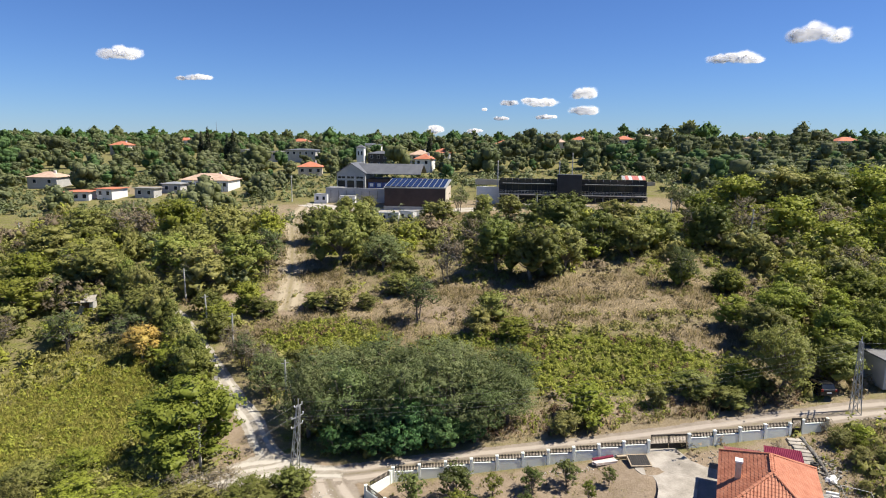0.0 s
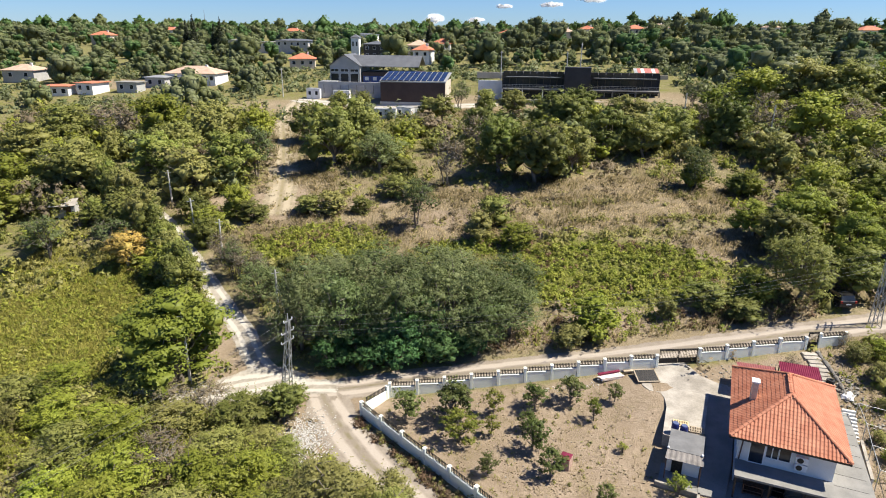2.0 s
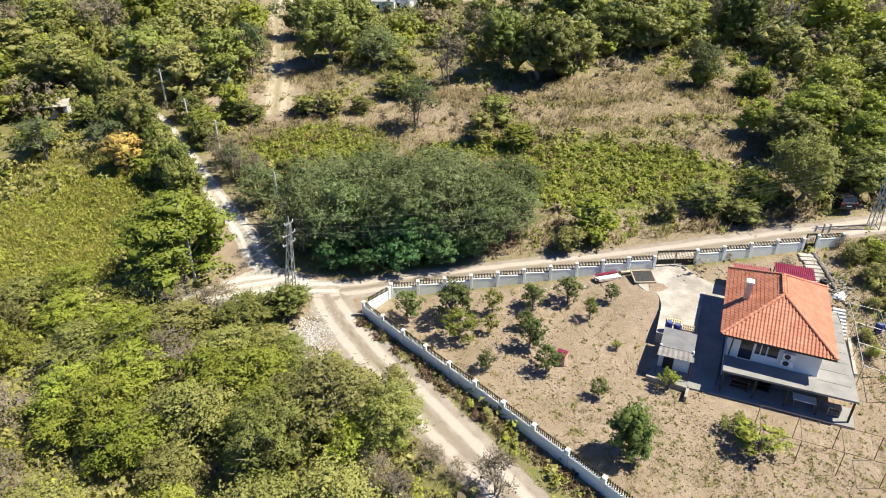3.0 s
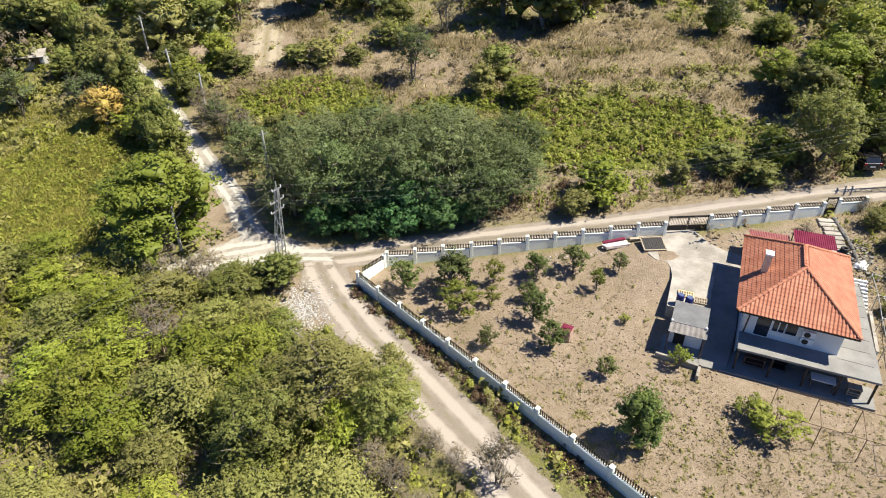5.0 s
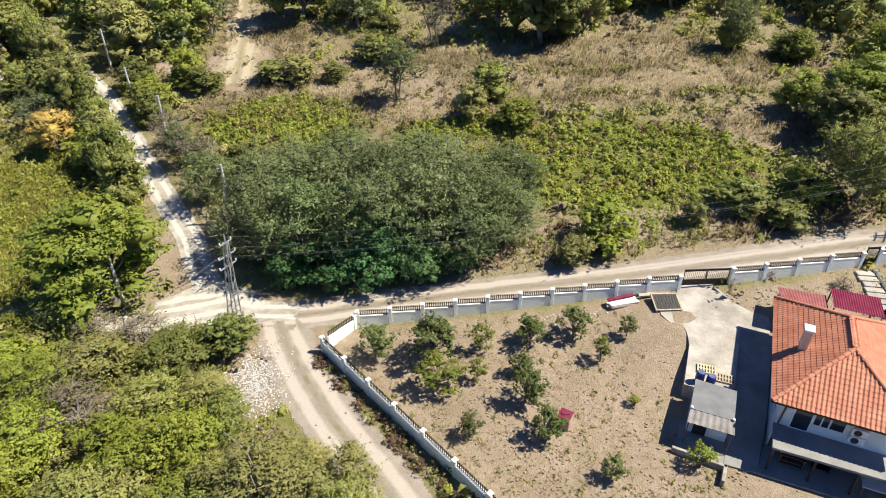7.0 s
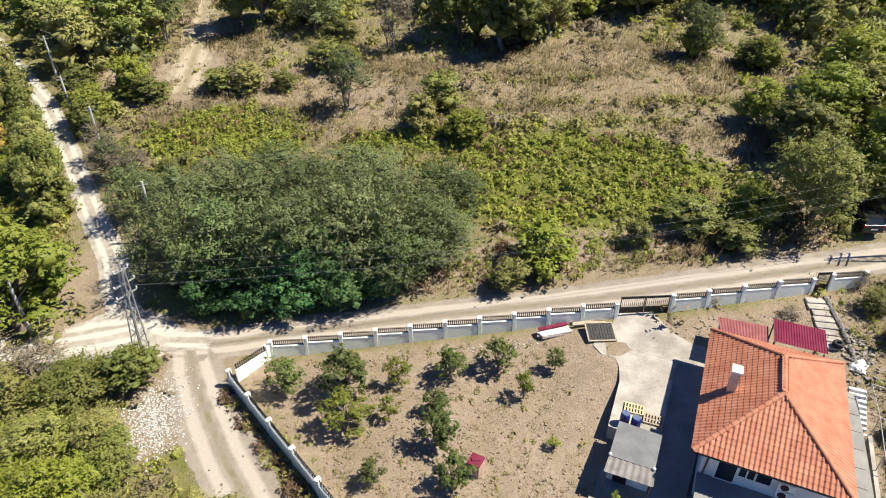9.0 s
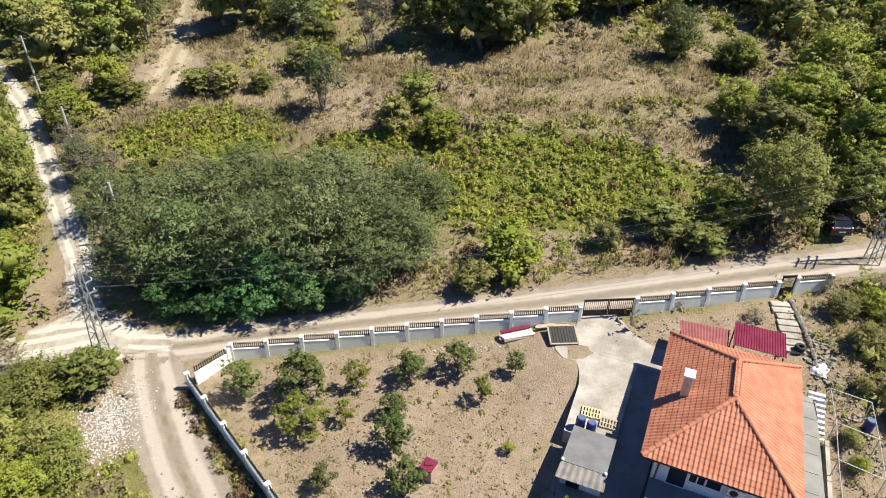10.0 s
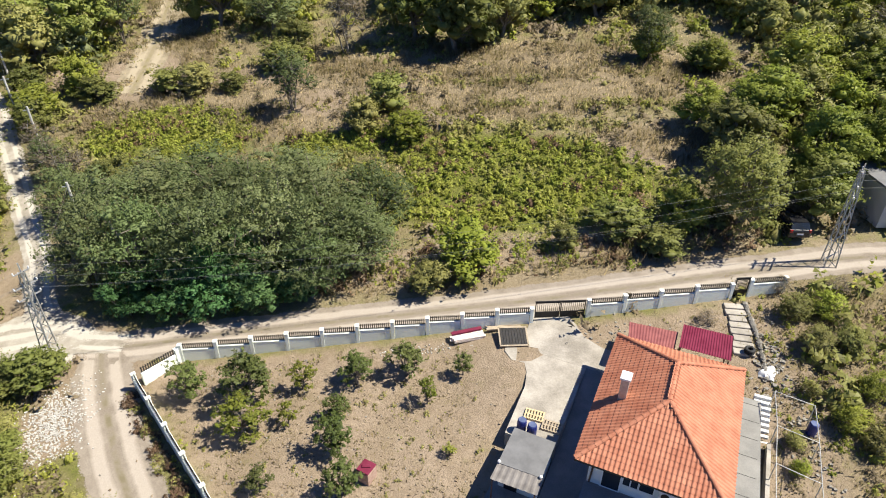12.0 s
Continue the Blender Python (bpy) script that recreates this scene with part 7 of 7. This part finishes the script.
# ---- village ----
village_house(-100.4, 168, height(-100.4, 168) - 0.3, 15, 9, 3.4, 1.9, ROOF_FADED, RENDER_WHITE, "white village house with a faded hipped roof", 3, 1, 7)
village_house(-108.5, 161.5, height(-108.5, 161.5) + 0.3, 6, 5, 2.4, 0.5, ZINC, RENDER_GREY, "low open lean-to beside a white house", 0, 1, 2, False)
village_house(-129.2, 147, height(-129.2, 147) - 0.3, 7, 6, 2.7, 0.35, ROOF_RED, RENDER_WHITE, "low white cottage with a flat red roof", 12, 1, 3, False)
village_house(-121.5, 150, height(-121.5, 150) + 0.3, 5.5, 6, 2.6, 0.3, ROOF_RED, RENDER_WHITE, "low white cottage annex beside a garden", -8, 1, 2, False)
village_house(-112, 153, height(-112, 153) + 0.3, 6, 4, 2.4, 0.2, OLD_CONCRETE, RENDER_GREY, "grey ruined cottage wall", 0, 1, 2, False)
village_house(-155.5, 166, height(-155.5, 166) + 0.3, 9.5, 8, 3.0, 1.6, ROOF_FADED, RENDER_GREY, "small house with a broad faded roof", 8, 1, 2)
tower = thing("chapel_tower", "white bell tower with arched openings", "tower", (-70.5, 232, 19))
bm = bmesh.new()
box(bm, 0, 0, 3.6, 3.0, 3.0, 8.0)
part("shaft", bm, RENDER_WHITE, tower)
hip_roof("roof", -1.8, -1.8, 1.8, 1.8001, 7.7, 1.2, GREY_ROOF, tower)
# the shaft is closed: dark plates imitate the shade in its openings
for x in (-0.7, 0.7):
    bm = bmesh.new()
    box(bm, x, -1.52, 5.4, 0.6, 0.06, 1.6)
    part("opening", bm, GLASS_DARK, tower)
village_house(-63.5, 236, height(-63.5, 236) + 0.3, 8.5, 7, 5.6, 1.0, GREY_ROOF, BLACK_PANEL, "dark modern house beside the bell tower", 0, 2, 3, False)
village_house(-42.4, 222, height(-42.4, 222) + 0.3, 6, 7, 4.6, 1.9, ROOF_RED, RENDER_WHITE, "white house with a red hipped roof", -6, 1, 2)
village_house(-52, 262, height(-52, 262) + 0.3, 9, 8, 3.4, 2.0, ROOF_FADED, PLASTER_TAN, "house with a faded tile roof", 14, 1, 3)
village_house(-44, 275, height(-44, 275) + 0.3, 9, 8, 3.4, 2.0, ROOF_RED, RENDER_WHITE, "white house with a red tile roof", -9, 1, 3)
village_house(-82.4, 207, height(-82.4, 207) + 0.3, 8.5, 8, 3.0, 1.8, ROOF_RED, PLASTER_TAN, "tan house with a red tile roof", 18, 1, 3)
village_house(-131, 262, height(-131, 262) + 0.3, 9, 8, 5.0, 0.3, OLD_CONCRETE, RENDER_GREY, "grey flat-roofed village block", 0, 2, 2, False)
village_house(-119, 264, height(-119, 264) + 0.3, 8, 8, 4.2, 0.3, OLD_CONCRETE, PLASTER_TAN, "tan flat-roofed block with tall windows", 0, 1, 4, False)
village_house(-106, 262, height(-106, 262) + 0.3, 15, 9, 5.0, 0.7, GREY_ROOF, RENDER_GREY, "long white hall with a grey roof", -6, 1, 5, False)
village_house(-95, 330, height(-95, 330) + 0.3, 14, 9, 5.5, 0.7, GREY_ROOF, RENDER_WHITE, "white hall with a grey roof", 4, 2, 5, False)
for k, (x, y, w, turn) in enumerate(((9, 330, 9, 5), (22, 360, 8, -20), (45, 345, 9, 12), (62, 380, 9, 30), (-20, 350, 10, -5), (150, 330, 11, 10), (165, 300, 10, -12), (176, 260, 12, 20), (190, 290, 11, 5), (128, 400, 8, 0), (-225, 300, 10, 9), (-170, 420, 12, 0), (-140, 450, 11, 15), (-260, 420, 12, 10))):
    village_house(x, y, height(x, y) + 0.6, w, 8, 4.6, 2.0, ROOF_RED if k % 3 else ROOF_FADED, RENDER_WHITE if k % 2 else PLASTER_TAN, "distant village house with a tiled hip roof among trees", turn, 1, 3)
white_tower = thing("white_block", "tall narrow white building above the trees", "building", (205, 330, height(205, 330)))
bm = bmesh.new()
box(bm, 0, 0, 5, 7, 7, 14)
part("wall", bm, RENDER_WHITE, white_tower)
bm = bmesh.new()
bar(bm, (0, 0, 0), (0, 0, 26), 0.35, 6, 0.12)
mast = thing("radio_mast", "thin distant radio mast above the trees", "mast", (-420, 760, height(-420, 760)))
part("shaft", bm, RUST, mast)

# small huts among the trees
hut = thing("tin_hut", "small hut with a pale sloping tin roof", "hut", (-69.6, 71.8, height(-69.6, 71.8)), turn=25)
bm = bmesh.new()
box(bm, 0, 0, 0.9, 3.0, 2.4, 2.2)
part("wall", bm, RENDER_GREY, hut)
bm = bmesh.new()
box(bm, 0, -0.1, 2.15, 3.6, 3.2, 0.08)
lid = part("roof", bm, CONCRETE, hut)
lid.rotation_euler = (radians(12), 0, 0)
bm = bmesh.new()
box(bm, 0.6, -1.22, 0.8, 0.7, 0.05, 1.6)
part("door", bm, RUST, hut)

# conifers on the skyline


def conifer(x, y, w, tall):
    ob = thing("spruce_tree", "dark pointed spruce tree on the skyline", "tree", (x, y, height(x, y)), "spruces")
    rng = np.random.default_rng(int(x * 7) % 999)
    t = np.linspace(0.08, 0.98, 16)
    centre = np.stack([rng.normal(size=16) * 0.03 * w, rng.normal(size=16) * 0.03 * w, t * tall], 1)
    radius = np.stack([(1.02 - t) * w * 0.5, (1.02 - t) * w * 0.5, np.full(16, tall * 0.06)], 1)
    co, faces, normals, _ = leaves(rng, centre, radius, 1200, 0.4, up=-0.2, inner=0.3)
    meshed("crown", co, faces, SPRUCE, ob, False, normals)
    co, faces = tubes([[(0, 0, -0.3, 0.25), (0, 0, tall * 0.5, 0.15), (0, 0, tall * 0.97, 0.03)]], 6)
    meshed("trunk", co, faces, BARK, ob)


SPRUCE = leafy("spruce_needles", (0.025, 0.045, 0.02), (0.05, 0.07, 0.03), (0.05, 0.06, 0.03), 0.1)
for row in ((-157, 262, 6, 13.5), (-153, 261, 7, 15.5), (-144, 262, 6, 12.5), (-140.5, 261, 7, 14.5), (-60, 330, 7, 11), (-36, 340, 8, 12), (70, 420, 8, 11)):
    conifer(*row)


# ---- clouds ----
def cloud(x, y, z, w, h, seed):
    """A small fair-weather cloud: layers of thin vapour, one behind another, denser at the heart."""
    rng = np.random.default_rng(seed)
    n = 5
    lobe_u, lobe_r = rng.normal(size=n) * 0.16, 0.16 + 0.12 * rng.random(n)
    lobe_v = -0.18 + 0.28 * rng.random(n) * np.clip(1 - np.abs(lobe_u) * 3, 0.1, 1)
    co, faces, normals, density = [], [], [], []
    nu, nv = 60, 36
    for k in range(4):
        start = len(co)
        for j in range(nv):
            for i in range(nu):
                u, v = (i / (nu - 1) - 0.5) * 1.3, (j / (nv - 1) - 0.5) * 1.3
                p = Vector((u * w / h * 2.2 + seed * 9.1, k * 0.22, v * 2.2))
                puff = noise.fractal(p, 0.9, 2.1, 5)
                body = max(1 - math.hypot((u - a) / r, (v - c) / (r * 1.25)) for a, c, r in zip(lobe_u, lobe_v, lobe_r))
                body += 0.42 * puff - 2.2 * max(0.0, -0.26 - v)
                t = min(max((body + 0.05) / 0.55, 0.0), 1.0)
                rim = min(1.0, 12 * (0.65 - abs(u)), 12 * (0.65 - abs(v)))
                density.append(0.55 * t * t * (3 - 2 * t) * max(rim, 0.0))
                co.append((u * w, (k - 1.5) * 0.07 * w + 0.03 * w * puff, v * h))
                normals.append((u * 0.8 + 0.35 * puff, -0.45, 0.75 + 1.3 * v + 0.25 * puff))
        faces += [(start + j * nu + i, start + j * nu + i + 1, start + (j + 1) * nu + i + 1, start + (j + 1) * nu + i) for j in range(nv - 1) for i in range(nu - 1)]
    faces = [f for f in faces if max(density[v] for v in f) > 0.003]
    ob = meshed("cloud", co, faces, CLOUD, None, False, unit_rows(np.array(normals)))
    attr = ob.data.attributes.new("thickness", "FLOAT", "POINT")
    attr.data.foreach_set("value", np.array(density, np.float32))
    ob.location = (x, y, z)
    tagged(ob, "small white fair-weather cloud in a blue sky", "cloud", "clouds")


for row in ((-2290, 3200, 485, 280, 115, 1), (-1852, 3200, 350, 195, 52, 2), (1225, 3200, 532, 240, 145, 3), (869, 3200, 420, 262, 84, 4), (180, 3200, 264, 146, 90, 5), (-75, 3200, 222, 255, 72, 6), (205, 3200, 180, 215, 74, 7), (-190, 3200, 141, 117, 42, 8), (10, 3200, 147, 117, 36, 9), (-547, 3200, 78, 142, 64, 10), (-350, 3200, 79, 111, 39, 11), (-310, 3200, 183, 43, 26, 12)):
    cloud(*row)
